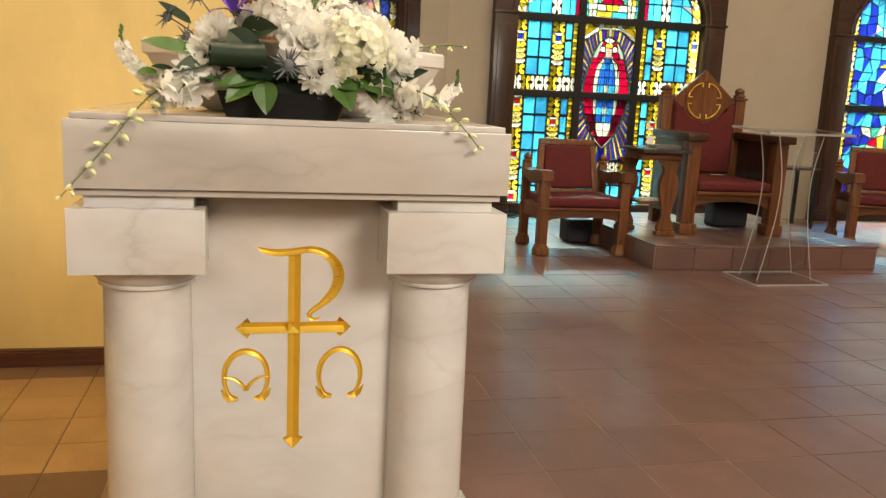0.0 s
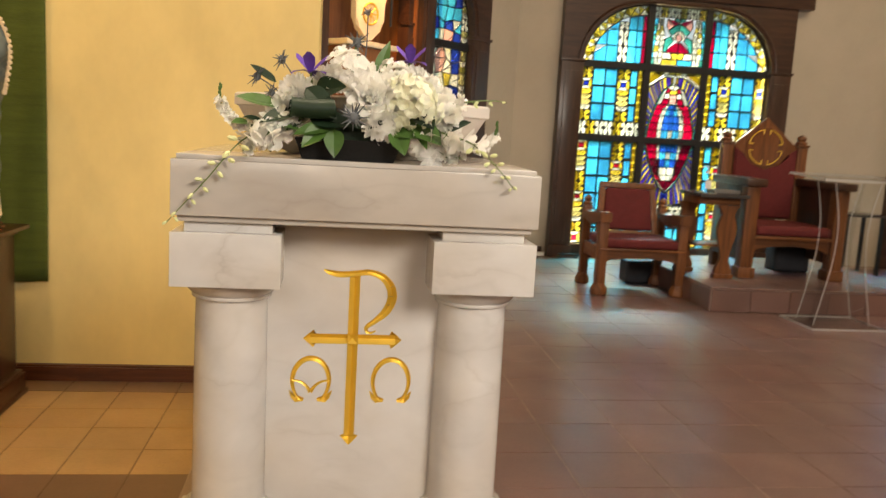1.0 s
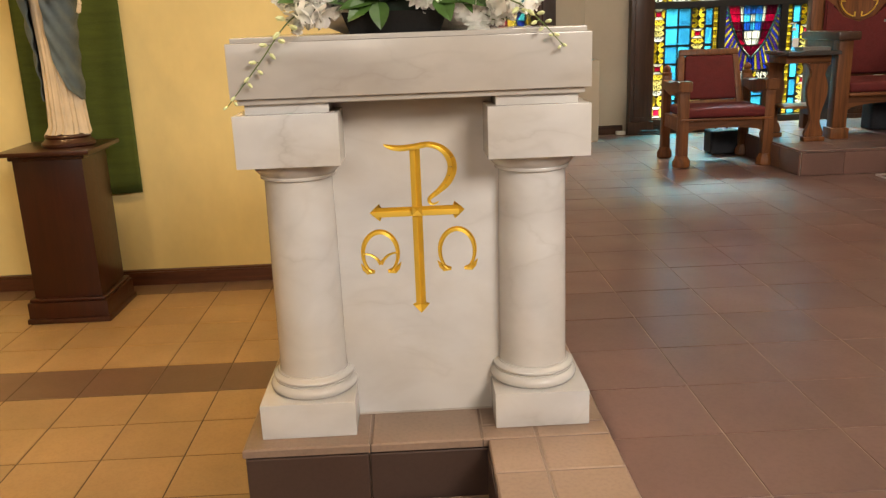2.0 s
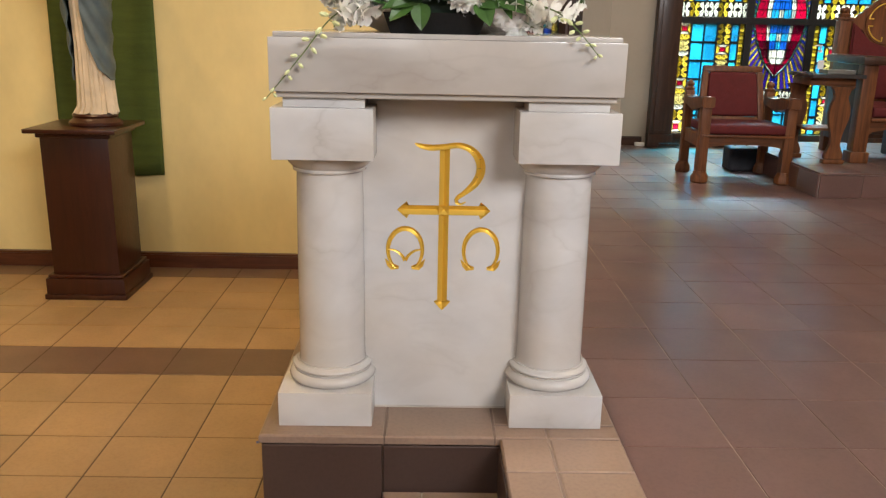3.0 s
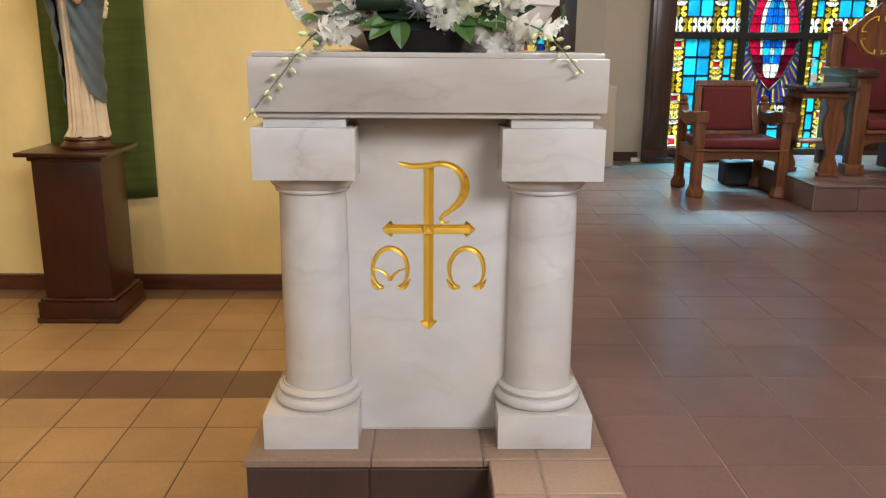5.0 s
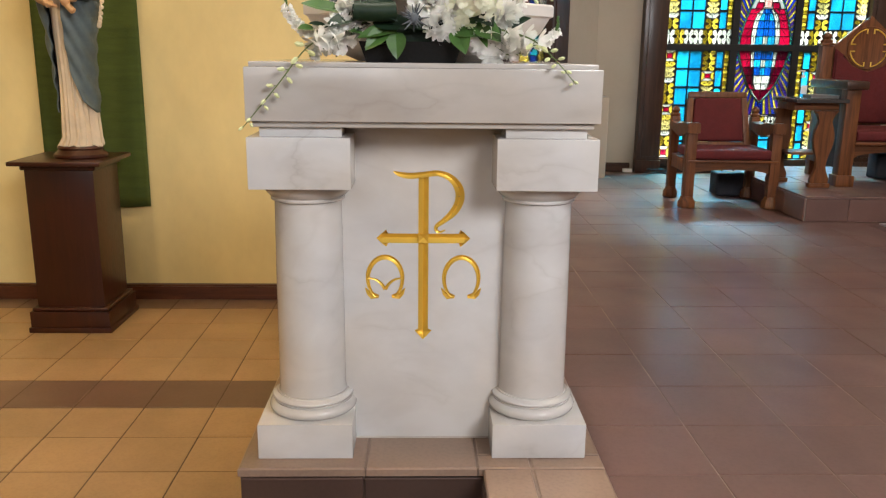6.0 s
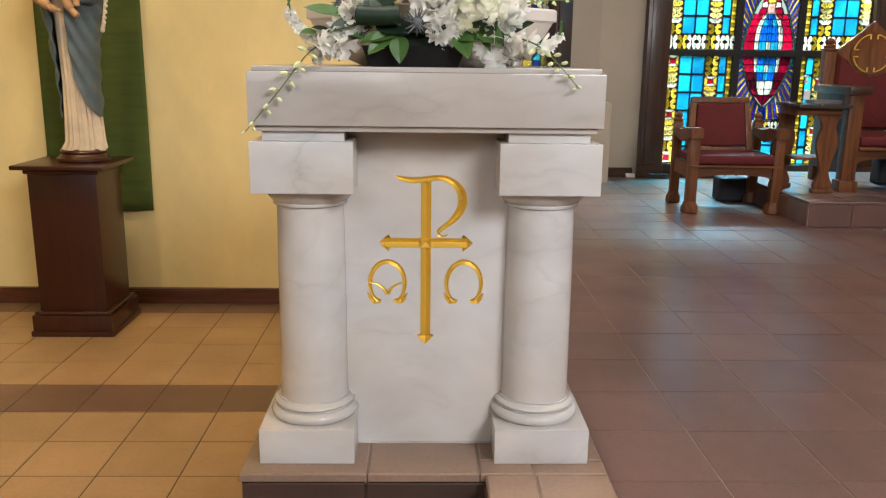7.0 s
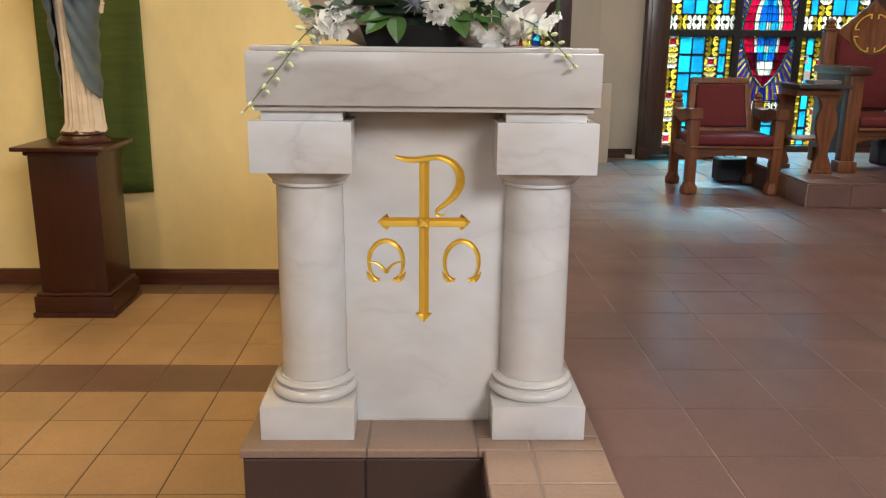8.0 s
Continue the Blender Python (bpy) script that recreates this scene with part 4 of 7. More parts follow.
def patchwork(half, bottom, spring, top, rx, seed, bars_u):
    """A window of loose figures: blue ground, white and red shapes, a border."""
    g = Glazing(half, bottom, spring, top, rx, seed)
    r = random.Random(seed)
    e = half - 0.10
    for s in (-1, 1):
        for a, b in strip_cells(bottom, top, 0.10):
            if s > 0:
                g.scroll(e, half - 0.01, a, b, r.randrange(3))
            else:
                g.scroll(-half + 0.01, -e, a, b, r.randrange(3))
    n, mrows = max(3, round(2 * e / 0.098)), round((top - bottom) / 0.11)
    pts = {}
    for i in range(n + 1):
        for j in range(mrows + 1):
            k = 0.0 if i in (0, n) or j in (0, mrows) else 0.032
            pts[i, j] = (-e + 2 * e * i / n + r.uniform(-k, k), bottom + (top - bottom) * j / mrows + r.uniform(-k, k))
    for i in range(n):
        for j in range(mrows):
            f = abs((i + 0.5) / n - 0.45)
            far_off = math.hypot((i + 0.5) / n * 2 * e - e + 0.12, bottom + (top - bottom) * (j + 0.5) / mrows - 1.42)
            z = (j + 0.5) / mrows
            if e > 0.5 and z > 0.38:
                c = r.choice(["white", "white", "white", "sky"]) if far_off < 0.30 else (r.choice(["white", "gold", "sky"]) if far_off < 0.40 else r.choice(["cyan", "cyan", "sky", "blue", "blue"]))
            elif e > 0.5:
                c = r.choice(["red", "red", "white", "gold", "blue", "pink", "teal"]) if f < 0.36 else r.choice(["blue", "cyan", "violet"])
            elif z > 0.78:
                c = r.choice(["cyan", "sky", "cyan", "blue"])
            elif f < 0.24:
                c = r.choice(["white", "white", "white", "gold", "pink"]) if z > 0.42 else r.choice(["white", "red", "red", "gold", "blue"])
            else:
                c = r.choice(["blue", "blue", "sky", "white"]) if z > 0.4 else r.choice(["red", "blue", "violet", "gold"])
            q = [pts[i, j], pts[i + 1, j], pts[i + 1, j + 1], pts[i, j + 1]]
            if r.random() < 0.35:
                g.add(q[:3], c, 0.004)
                g.add([q[0], q[2], q[3]], r.choice([c, c, "white", "blue"]), 0.004)
            else:
                g.add(q, c, 0.004)
            g.lines += [((q[0][0] * 0.7 + q[2][0] * 0.3, q[0][1] * 0.7 + q[2][1] * 0.3), (q[1][0] * 0.3 + q[2][0] * 0.7, q[1][1] * 0.3 + q[2][1] * 0.7), 0.005)] if c in ("white", "pink", "gold", "red") else []
    bars = [((-half, -0.02, BAR1 - 0.03), (half, 0.03, BAR1 + 0.03)), ((-half, -0.02, BAR2 - 0.03), (half, 0.03, BAR2 + 0.03))]
    bars += [((u - 0.03, -0.018, bottom - 0.03), (u + 0.03, 0.028, top)) for u in bars_u]
    return g, bars


def spandrel_outline(half, spring, top, rx, outer, lintel, n=14):
    """The wooden head: a straight top and the arch cut out of it, right half."""
    arc = [(half - rx + rx * math.cos(a), spring + (top - spring) * math.sin(a)) for a in (math.pi / 2 * i / n for i in range(n + 1))]
    return [(outer, spring)] + arc[:1] + arc[1:] + [(0, top), (0, lintel), (outer, lintel)]


def wooden_surround(name, place, half, bottom, spring, top, rx, outer, floor_z, label):
    t = tagged(new(name), label, "window frame", "", "structure")
    t.matrix_world = place
    lintel = top + 0.05
    for s in (-1, 1):
        lo, hi = (half - 0.002, outer) if s > 0 else (-outer, -half + 0.002)
        part("jamb", new_box((lo, -0.075, floor_z), (hi, 0.04, spring), 0.006), M["frame_wood"], t)
        mid = (lo + hi) / 2
        w = (hi - lo) / 2 - 0.035
        part("jamb_panel", new_box((mid - w, -0.085, floor_z + 0.16), (mid + w, -0.072, spring - 0.10), 0.006), M["frame_wood"], t)
        part("jamb_cap", new_box((lo - 0.012, -0.09, spring - 0.012), (hi + 0.012, 0.0, spring + 0.012), 0.004), M["frame_wood_x"], t)
        part("plinth", new_box((lo - 0.01, -0.092, floor_z), (hi + 0.01, 0.0, floor_z + 0.12), 0.005), M["frame_wood"], t)
        bm = bmesh.new()
        o = [(s * u, v) for u, v in spandrel_outline(half + 0.004, spring + 0.012, top, rx, outer, lintel)]
        prism(bm, o, 0.11, lambda u, v, w: (u, -0.07 + w, v))
        part("spandrel", bm, M["frame_wood_x"], t)
        # raised moulding along the arch
        arc = [(s * (half + 0.05 - rx + rx * math.cos(a)), -0.072, spring + (top + 0.012 - spring) * math.sin(a)) for a in (math.pi / 2 * i / 12 for i in range(13))]
        bm = bmesh.new()
        tube(bm, arc + [(0, -0.072, top + 0.012)], 0.013, 6)
        part("arch_moulding", bm, M["frame_wood_x"], t)
    part("lintel", new_box((-outer - 0.15, -0.10, lintel + 0.004), (outer + 0.15, 0.03, lintel + 0.20), 0.008), M["frame_wood_x"], t)
    part("cornice", new_box((-outer - 0.19, -0.13, lintel + 0.204), (outer + 0.19, 0.03, lintel + 0.26), 0.010), M["frame_wood_x"], t)
    part("sill", new_box((-half - 0.003, -0.06, bottom - 0.06), (half + 0.003, 0.05, bottom + 0.004), 0.006), M["frame_wood_x"], t)
    part("lower_panel", new_box((-half - 0.003, -0.03, floor_z), (half + 0.003, 0.04, bottom - 0.0605), 0.004), M["frame_wood_x"], t)
    return t


W1 = pose(3.187, WIN_Y, 0)
W2 = pose(6.707, WIN_Y, 0)
g, bars = king_window()
g.build("window_1", W1, "arched stained-glass window with a robed figure in a red almond glory between blue panes", bars)
g, bars = patchwork(0.935, 0.09, 1.83, 2.39, 0.62, 11, (-0.29, 0.29))
g.build("window_2", W2, "arched stained-glass window with white figures on a blue ground", bars)
for i, w in enumerate((W1, W2)):
    wooden_surround("trim", w, 0.935, 0.09, 1.83, 2.39, 0.62, 1.15, SANC, "dark carved wooden surround of an arched window")
W3 = Matrix.Translation(C0 + Vector((-S2 * 1.12, -S2 * 1.12, 0))) @ pose(0, 0, 0, 0, 0, 45)
g, bars = patchwork(0.32, 0.15, 1.9, 2.35, 0.28, 23, ())
g.build("window_3", W3, "narrow stained-glass window in blue, white and red", bars)
wooden_surround("trim", W3, 0.32, 0.15, 1.9, 2.35, 0.28, 0.56, SANC, "dark wooden surround of the narrow window")
# ---- marble pedestal with gilded monogram ----


def groove(path, widths, depth_k=0.42):
    """A swept V-shaped bar in the panel's plane (u, v): rows of left, right and bottom points."""
    P = [Vector((p[0], p[1])) for p in path]
    rows = []
    for i, p in enumerate(P):
        d = (P[min(i + 1, len(P) - 1)] - P[max(i - 1, 0)]).normalized()
        nrm = Vector((-d.y, d.x))
        w = widths[i] if isinstance(widths, (list, tuple)) else widths
        rows.append((p + nrm * w / 2, p - nrm * w / 2, p, w * depth_k))
    return rows


def cutter_mesh(rows, y0, out=0.01):
    bm = bmesh.new()
    ring = []
    for a, b, c, d in rows:
        k = 1 + out / max(d, 1e-4)
        aa, bb = c + (a - c) * k, c + (b - c) * k
        ring.append([bm.verts.new((aa.x, y0 - out, aa.y)), bm.verts.new((bb.x, y0 - out, bb.y)), bm.verts.new((c.x, y0 + d, c.y))])
    for r, q in zip(ring, ring[1:]):
        for k in range(3):
            bm.faces.new((r[k], r[(k + 1) % 3], q[(k + 1) % 3], q[k]))
    bm.faces.new(ring[0])
    bm.faces.new(ring[-1])
    bmesh.ops.recalc_face_normals(bm, faces=bm.faces)
    me = bpy.data.meshes.new("cut")
    bm.to_mesh(me)
    bm.free()
    return me


def inlay_mesh(bm, rows, y0):
    """Gilded walls of the groove, as a thin lining."""
    ring = []
    for a, b, c, d in rows:
        t = 0.0012
        ring.append([bm.verts.new((a.x, y0 - 0.0006, a.y)), bm.verts.new((c.x, y0 + d - t, c.y)), bm.verts.new((b.x, y0 - 0.0006, b.y)), bm.verts.new((c.x, y0 + d + 0.0003, c.y))])
    for r, q in zip(ring, ring[1:]):
        for k in range(4):
            bm.faces.new((r[k], r[(k + 1) % 4], q[(k + 1) % 4], q[k]))
    bm.faces.new(ring[0])
    bm.faces.new(ring[-1])


def arc_pts(cx, cz, rx, rz, a0, a1, n):
    return [(cx + rx * math.cos(radians(a0 + (a1 - a0) * i / n)), cz + rz * math.sin(radians(a0 + (a1 - a0) * i / n))) for i in range(n + 1)]


def pedestal():
    t = thing("marble_pedestal", (XC, 0, 0), "white veined marble pedestal with twin columns and gilded carved monogram", "pedestal")
    hw = 0.4305
    py = 0.123
    # top slab, lip and under-moulding, in the marble toned down for shade
    part("top_slab", new_box((-0.4215, -0.018, 0.880), (0.4215, 0.84, 1.006), 0.0025), M["shaded_marble"], t)
    part("top_lip", new_box((-0.411, -0.008, 1.0063), (0.411, 0.83, 1.018), 0.002), M["shaded_marble"], t)
    part("under_moulding", new_box((-0.408, -0.006, 0.866), (0.408, 0.83, 0.8797), 0.002), M["shaded_marble"], t)
    for sy, y0 in ((1, 0.0), (-1, 0.575)):
        for s in (-1, 1):
            x0, x1 = sorted((s * 0.183, s * hw))
            cx, cy = s * 0.298, y0 + 0.1245
            part("plinth", new_box((x0, y0, 0.0), (x1, y0 + 0.249, 0.096), 0.003), M["marble"], t)
            bm = bmesh.new()
            prof = [(0.112, 0.0963)] + [(0.097 + 0.021 * math.sin(a), 0.113 - 0.0165 * math.cos(a)) for a in (math.pi * i / 8 for i in range(1, 8))]
            prof += [(0.106, 0.131), (0.106, 0.133)] + [(0.096 + 0.013 * math.sin(a), 0.1405 - 0.0075 * math.cos(a)) for a in (math.pi * i / 6 for i in range(1, 6))] + [(0.097, 0.150), (0.0955, 0.154)]
            lathe(bm, prof, (cx, cy, 0), 48)
            part("column_base", bm, M["marble"], t)
            bm = bmesh.new()
            shaft = [(0.0915, 0.1543), (0.0895, 0.166), (0.0890, 0.30), (0.0885, 0.45), (0.0870, 0.60), (0.0860, 0.664), (0.0860, 0.672)]
            lathe(bm, shaft, (cx, cy, 0), 48)
            part("column_shaft", bm, M["marble"], t)
            bm = bmesh.new()
            lathe(bm, [(0.089, 0.6723), (0.0945, 0.675), (0.0955, 0.6795), (0.0935, 0.683), (0.0985, 0.687), (0.106, 0.695), (0.110, 0.7037), (0.110, 0.7167)], (cx, cy, 0), 48)
            part("column_neck", bm, M["marble"], t)
            xo = s * (hw - 0.008)
            a0, a1 = sorted((s * 0.1755, xo))
            yy0 = y0 - 0.016 if sy > 0 else y0 + 0.01
            part("capital", new_box((a0, yy0, 0.717), (a1, yy0 + 0.255, 0.8425), 0.002), M["marble"], t)
            part("capital_block", new_box((a0 + 0.022 if s > 0 else a0 + 0.028, yy0 + 0.022, 0.8427), (a1 - 0.028 if s > 0 else a1 - 0.022, yy0 + 0.24, 0.8658), 0.001), M["marble"], t)
    # carved panel: grooves cut out of the stone, then gilded
    strokes = [
        ([(0.0, 0.312), (0.0, 0.731)], 0.0265),
        ([(-0.108, 0.568), (0.108, 0.568)], 0.0255),
    ]
    P = [(p.x, p.y) for p in smooth_line([(-0.078, 0.744, 0), (-0.062, 0.737, 0), (-0.035, 0.733, 0), (0.0, 0.736, 0), (0.036, 0.740, 0), (0.068, 0.729, 0), (0.090, 0.703, 0), (0.094, 0.672, 0), (0.080, 0.641, 0), (0.055, 0.617, 0), (0.035, 0.602, 0), (0.033, 0.591, 0), (0.042, 0.585, 0), (0.057, 0.591, 0)], 4)]
    n = len(P)
    keyw = [0.003, 0.013, 0.016, 0.015, 0.015, 0.018, 0.023, 0.024, 0.021, 0.014, 0.011, 0.009, 0.007, 0.003]
    pw = []
    for i in range(n):
        f = i / (n - 1) * (len(keyw) - 1)
        k = min(int(f), len(keyw) - 2)
        pw.append(keyw[k] + (keyw[k + 1] - keyw[k]) * (f - k))
    strokes.append((P, pw))
    for cx in (-0.101, 0.101):
        a = arc_pts(cx, 0.458, 0.046, 0.059, -57, 237, 26)
        strokes.append((a, [0.006 + 0.008 * max(0.0, math.sin(math.pi * i / 26)) for i in range(27)]))
        for s in (-1, 1):
            strokes.append(([(cx + s * 0.053, 0.433), (cx + s * 0.044, 0.418), (cx + s * 0.035, 0.411), (cx + s * 0.017, 0.409)], [0.002, 0.012, 0.019, 0.009]))
    for s in (-1, 1):
        w = [(p.x, p.y) for p in smooth_line([(-0.101 + s * 0.047, 0.460, 0), (-0.101 + s * 0.026, 0.456, 0), (-0.101 + s * 0.010, 0.444, 0), (-0.101, 0.428, 0)], 4)]
        strokes.append((w, [0.004 + 0.006 * i / (len(w) - 1) for i in range(len(w))]))
    # arrow-shaped ends
    for p, d in (((-0.123, 0.568), (1, 0)), ((0.123, 0.568), (-1, 0)), ((0.0, 0.289), (0, 1))):
        q = [(p[0] + d[0] * k, p[1] + d[1] * k) for k in (0.0, 0.012, 0.0255, 0.030)]
        strokes.append((q, [0.0008, 0.024, 0.046, 0.028]))
    bm = new_box((-0.30, py, 0.0), (0.30, 0.70, 0.8655))
    panel = finish("panel", bm, M["marble"], t)
    pieces = []
    for path, w in strokes:
        rows = groove(path, w)
        if len(rows) > 40:
            pieces += [rows[i:i + 4] for i in range(0, len(rows) - 1, 3)]
        else:
            pieces.append(rows)
    for rows in pieces:
        if len(rows) < 2:
            continue
        blank = new("blank", panel.data)
        c = new("cutter", cutter_mesh(rows, py, 0.004))
        md = blank.modifiers.new("cut", "BOOLEAN")
        md.operation, md.object, md.solver = "DIFFERENCE", c, "EXACT"
        bpy.context.view_layer.update()
        made = bpy.data.meshes.new_from_object(blank.evaluated_get(bpy.context.evaluated_depsgraph_get()))
        if len(made.polygons) > len(panel.data.polygons) - 1:
            panel.data = made
        bpy.data.objects.remove(blank)
        bpy.data.objects.remove(c)
    for p in panel.data.polygons:
        p.use_smooth = False
    names = ["cross_stem", "cross_bar", "letter_bow"] + ["letter_arc", "letter_foot", "letter_foot"] * 2 + ["letter_stroke"] * 2 + ["arrow_end"] * 3
    for nme, (path, w) in zip(names, strokes):
        bm = bmesh.new()
        inlay_mesh(bm, groove(path, w), py)
        part(nme, bm, M["gold"], t, "gilded V-cut carving")
    part("mortar_line", new_box((-0.26, py - 0.004, 0.0), (0.26, py - 0.001, 0.004)), M["grout_pale"], t)
    return t


pedestal()

# ---- stone font bowl on the slab ----
bm = bmesh.new()
oct_r = 0.362
lathe(bm, [(0.21, 0.0), (0.24, 0.012), (0.275, 0.03), (0.328, 0.078), (oct_r - 0.010, 0.116), (oct_r, 0.120), (oct_r, 0.146), (oct_r - 0.006, 0.151), (oct_r - 0.04, 0.151), (oct_r - 0.045, 0.146), (0.22, 0.08), (0.05, 0.05)], (0, 0, 0), 8)
for v in bm.verts:
    v.co = Matrix.Rotation(radians(22.5), 3, "Z") @ v.co
bowl = thing("font_bowl", (XC + 0.012, 0.44, 1.0185), "octagonal pale stone font bowl standing on the marble slab", "bowl")
part("basin", bm, M["font_stone"], bowl)

# ---- flower arrangement ----
rf = random.Random(17)
flowers = thing("flower_arrangement", (XC - 0.032, 0.06, 1.0185), "white flowers, green leaves and purple irises in a black tray", "flowers")


def petal(bm, base, along, up, length, width, curl=0.3, mi=0, cup=0.25):
    """A five-point blade, folded a little along its middle."""
    a, u = Vector(along).normalized(), Vector(up).normalized()
    s = a.cross(u).normalized()
    b = Vector(base)
    rows = []
    for k, w in ((0.0, 0.28), (0.4, 0.85), (0.75, 1.0), (1.0, 0.25)):
        c = b + a * length * k + u * length * curl * k * k
        rows.append((bm.verts.new(c - s * width * w / 2 + u * width * cup * w * 0.5), bm.verts.new(c), bm.verts.new(c + s * width * w / 2 + u * width * cup * w * 0.5)))
    for r, q in zip(rows, rows[1:]):
        for k in (0, 1):
            bm.faces.new((r[k], r[k + 1], q[k + 1], q[k])).material_index = mi


def facing(d):
    d = Vector(d).normalized()
    u = d.cross(Vector((0.3, 0.2, 1))).normalized()
    return d, u, d.cross(u)


def mum(at, r, d, name="chrysanthemum", petals=120):
    bm = bmesh.new()
    n, u, v = facing(d)
    for i in range(petals):
        f = (i + 0.5) / petals
        tilt = radians(8 + 88 * f ** 0.8) + rf.uniform(-0.12, 0.12)
        ang = i * 2.39996 + rf.uniform(-0.15, 0.15)
        rad = math.cos(ang) * u + math.sin(ang) * v
        al = n * math.cos(tilt) + rad * math.sin(tilt)
        petal(bm, Vector(at) - n * r * 0.35 + rad * 0.1 * r * f, al, n, r * rf.uniform(0.85, 1.08) * (0.78 + 0.3 * f), r * 0.33, 0.3 * (1 - f), cup=0.45)
    return part(name, bm, M["petal"], flowers)


def rose_bloom(at, r, d):
    bm = bmesh.new()
    n, u, v = facing(d)
    for ring, (k, rr, ln, op) in enumerate(((3, 0.18, 0.9, 0.05), (4, 0.34, 0.95, 0.16), (5, 0.52, 0.98, 0.34), (6, 0.68, 0.92, 0.62), (7, 0.8, 0.8, 0.95))):
        for i in range(k):
            ang = 2 * math.pi * (i + 0.5 * ring) / k + rf.uniform(-0.12, 0.12)
            rad = math.cos(ang) * u + math.sin(ang) * v
            petal(bm, Vector(at) - n * r * 0.6 + rad * r * rr * 0.6, n * (1 - 0.55 * op) + rad * op, -rad, r * 1.15 * ln, r * (0.75 + 0.12 * ring), -0.25 * op - 0.05, cup=0.55)
    return part("rose", bm, M["petal"], flowers)


def hydrangea(at, r, mat="petal_green", n=150):
    bm = bmesh.new()
    for i in range(n):
        z = 1 - 1.7 * (i + 0.5) / n
        a = i * 2.39996
        d = Vector((math.cos(a) * math.sqrt(max(0, 1 - z * z)), math.sin(a) * math.sqrt(max(0, 1 - z * z)), z))
        d, u, v = facing(d)
        d = (d + Vector((rf.uniform(-0.25, 0.25), rf.uniform(-0.25, 0.25), rf.uniform(-0.25, 0.25)))).normalized()
        d, u, v = facing(d)
        c = Vector(at) + d * r * rf.uniform(0.66, 1.08) * (1 + 0.12 * math.sin(3 * d.x + 4 * d.z))
        o = rf.uniform(0, 1.5)
        for k in range(4):
            rad = math.cos(o + k * math.pi / 2) * u + math.sin(o + k * math.pi / 2) * v
            petal(bm, c, rad + d * rf.uniform(0.1, 0.6), d, r * 0.23, r * 0.23, rf.uniform(-0.2, 0.2), cup=0.25)
    return part("hydrangea", bm, M[mat], flowers)


def leaf(at, along, up, length, width, mat="leaf", curl=-0.25):
    bm = bmesh.new()
    a, u = Vector(along).normalized(), Vector(up).normalized()
    s = a.cross(u).normalized()
    u = s.cross(a)
    rows = []
    for k in range(9):
        f = k / 8
        w = width * (math.sin(math.pi * f ** 0.75) ** 0.8 if 0 < f < 1 else 0.03)
        c = Vector(at) + a * length * f + u * length * curl * f * f
        rows.append([bm.verts.new(c + s * w * 0.5 * q + u * (0.18 * w * abs(q) + 0.008 * length * math.sin(9 * f + q))) for q in (-1, -0.5, 0, 0.5, 1)])
    for r, q in zip(rows, rows[1:]):
        for k in range(4):
            bm.faces.new((r[k], r[k + 1], q[k + 1], q[k]))
    return part("leaf", bm, M[mat], flowers)


def blossom_stalk(pts, r0, n, tip_green=0.25, name="stock_stalk"):
    """A stem crowded with small white blossoms, green buds at the tip."""
    bm = bmesh.new()
    line = smooth_line(pts, 8)
    tube(bm, line, 0.0022, 5, 0)
    for i in range(n):
        f = (i + 0.5) / n
        c = line[min(int(f * (len(line) - 1)), len(line) - 1)]
        d = Vector((rf.uniform(-1, 1), rf.uniform(-1.2, 0.4), rf.uniform(-0.6, 1))).normalized()
        d, u, v = facing(d)
        if f > 1 - tip_green:
            r = r0 * 0.34 * (1.35 - f)
            ball(bm, c + d * r * 1.3, max(r, 0.0025), 1, (1, 1, 1.6), 2)
        else:
            for k in range(5):
                rad = math.cos(k * 1.2566 + i) * u + math.sin(k * 1.2566 + i) * v
                petal(bm, c + d * r0 * 0.25, rad * 0.8 + d * 0.6, d, r0 * rf.uniform(0.8, 1.1), r0 * 0.75, 0.1, 1, 0.3)
    return part(name, bm, [M["stem"], M["petal"], M["leaf"]], flowers)


def orchid_spray(pts, n, size, name="orchid_spray"):
    bm = bmesh.new()
    line = smooth_line(pts, 8)
    tube(bm, line, [0.0022 - 0.0012 * i / len(line) for i in range(len(line))], 5, 0)
    for i in range(n):
        f = (i + 0.7) / n
        c = line[int(f * (len(line) - 1))]
        side = 1 if i % 2 else -1
        d = Vector((side * 0.7, -0.5, rf.uniform(-0.9, 0.2))).normalized()
        s = size * (1.15 - 0.7 * f)
        tube(bm, [c, c + d * s * 0.6], 0.0009, 4, 0)
        if f < 0.35:
            d, u, v = facing(d)
            for k in range(5):
                rad = math.cos(k * 1.2566) * u + math.sin(k * 1.2566) * v
                petal(bm, c + d * s * 0.6, rad + d * 0.5, d, s * 1.25, s * 0.8, 0.1, 2, 0.3)
        else:
            res = bmesh.ops.create_icosphere(bm, subdivisions=1, radius=s * 0.42, matrix=Matrix.Translation(c + d * s * 0.9) @ Vector((0, 0, 1)).rotation_difference(d).to_matrix().to_4x4() @ Matrix.Diagonal((0.62, 0.62, 1.25, 1)))
            for q in {q for w in res["verts"] for q in w.link_faces}:
                q.material_index = 1
    return part(name, bm, [M["stem"], M["bud"], M["petal"]], flowers)


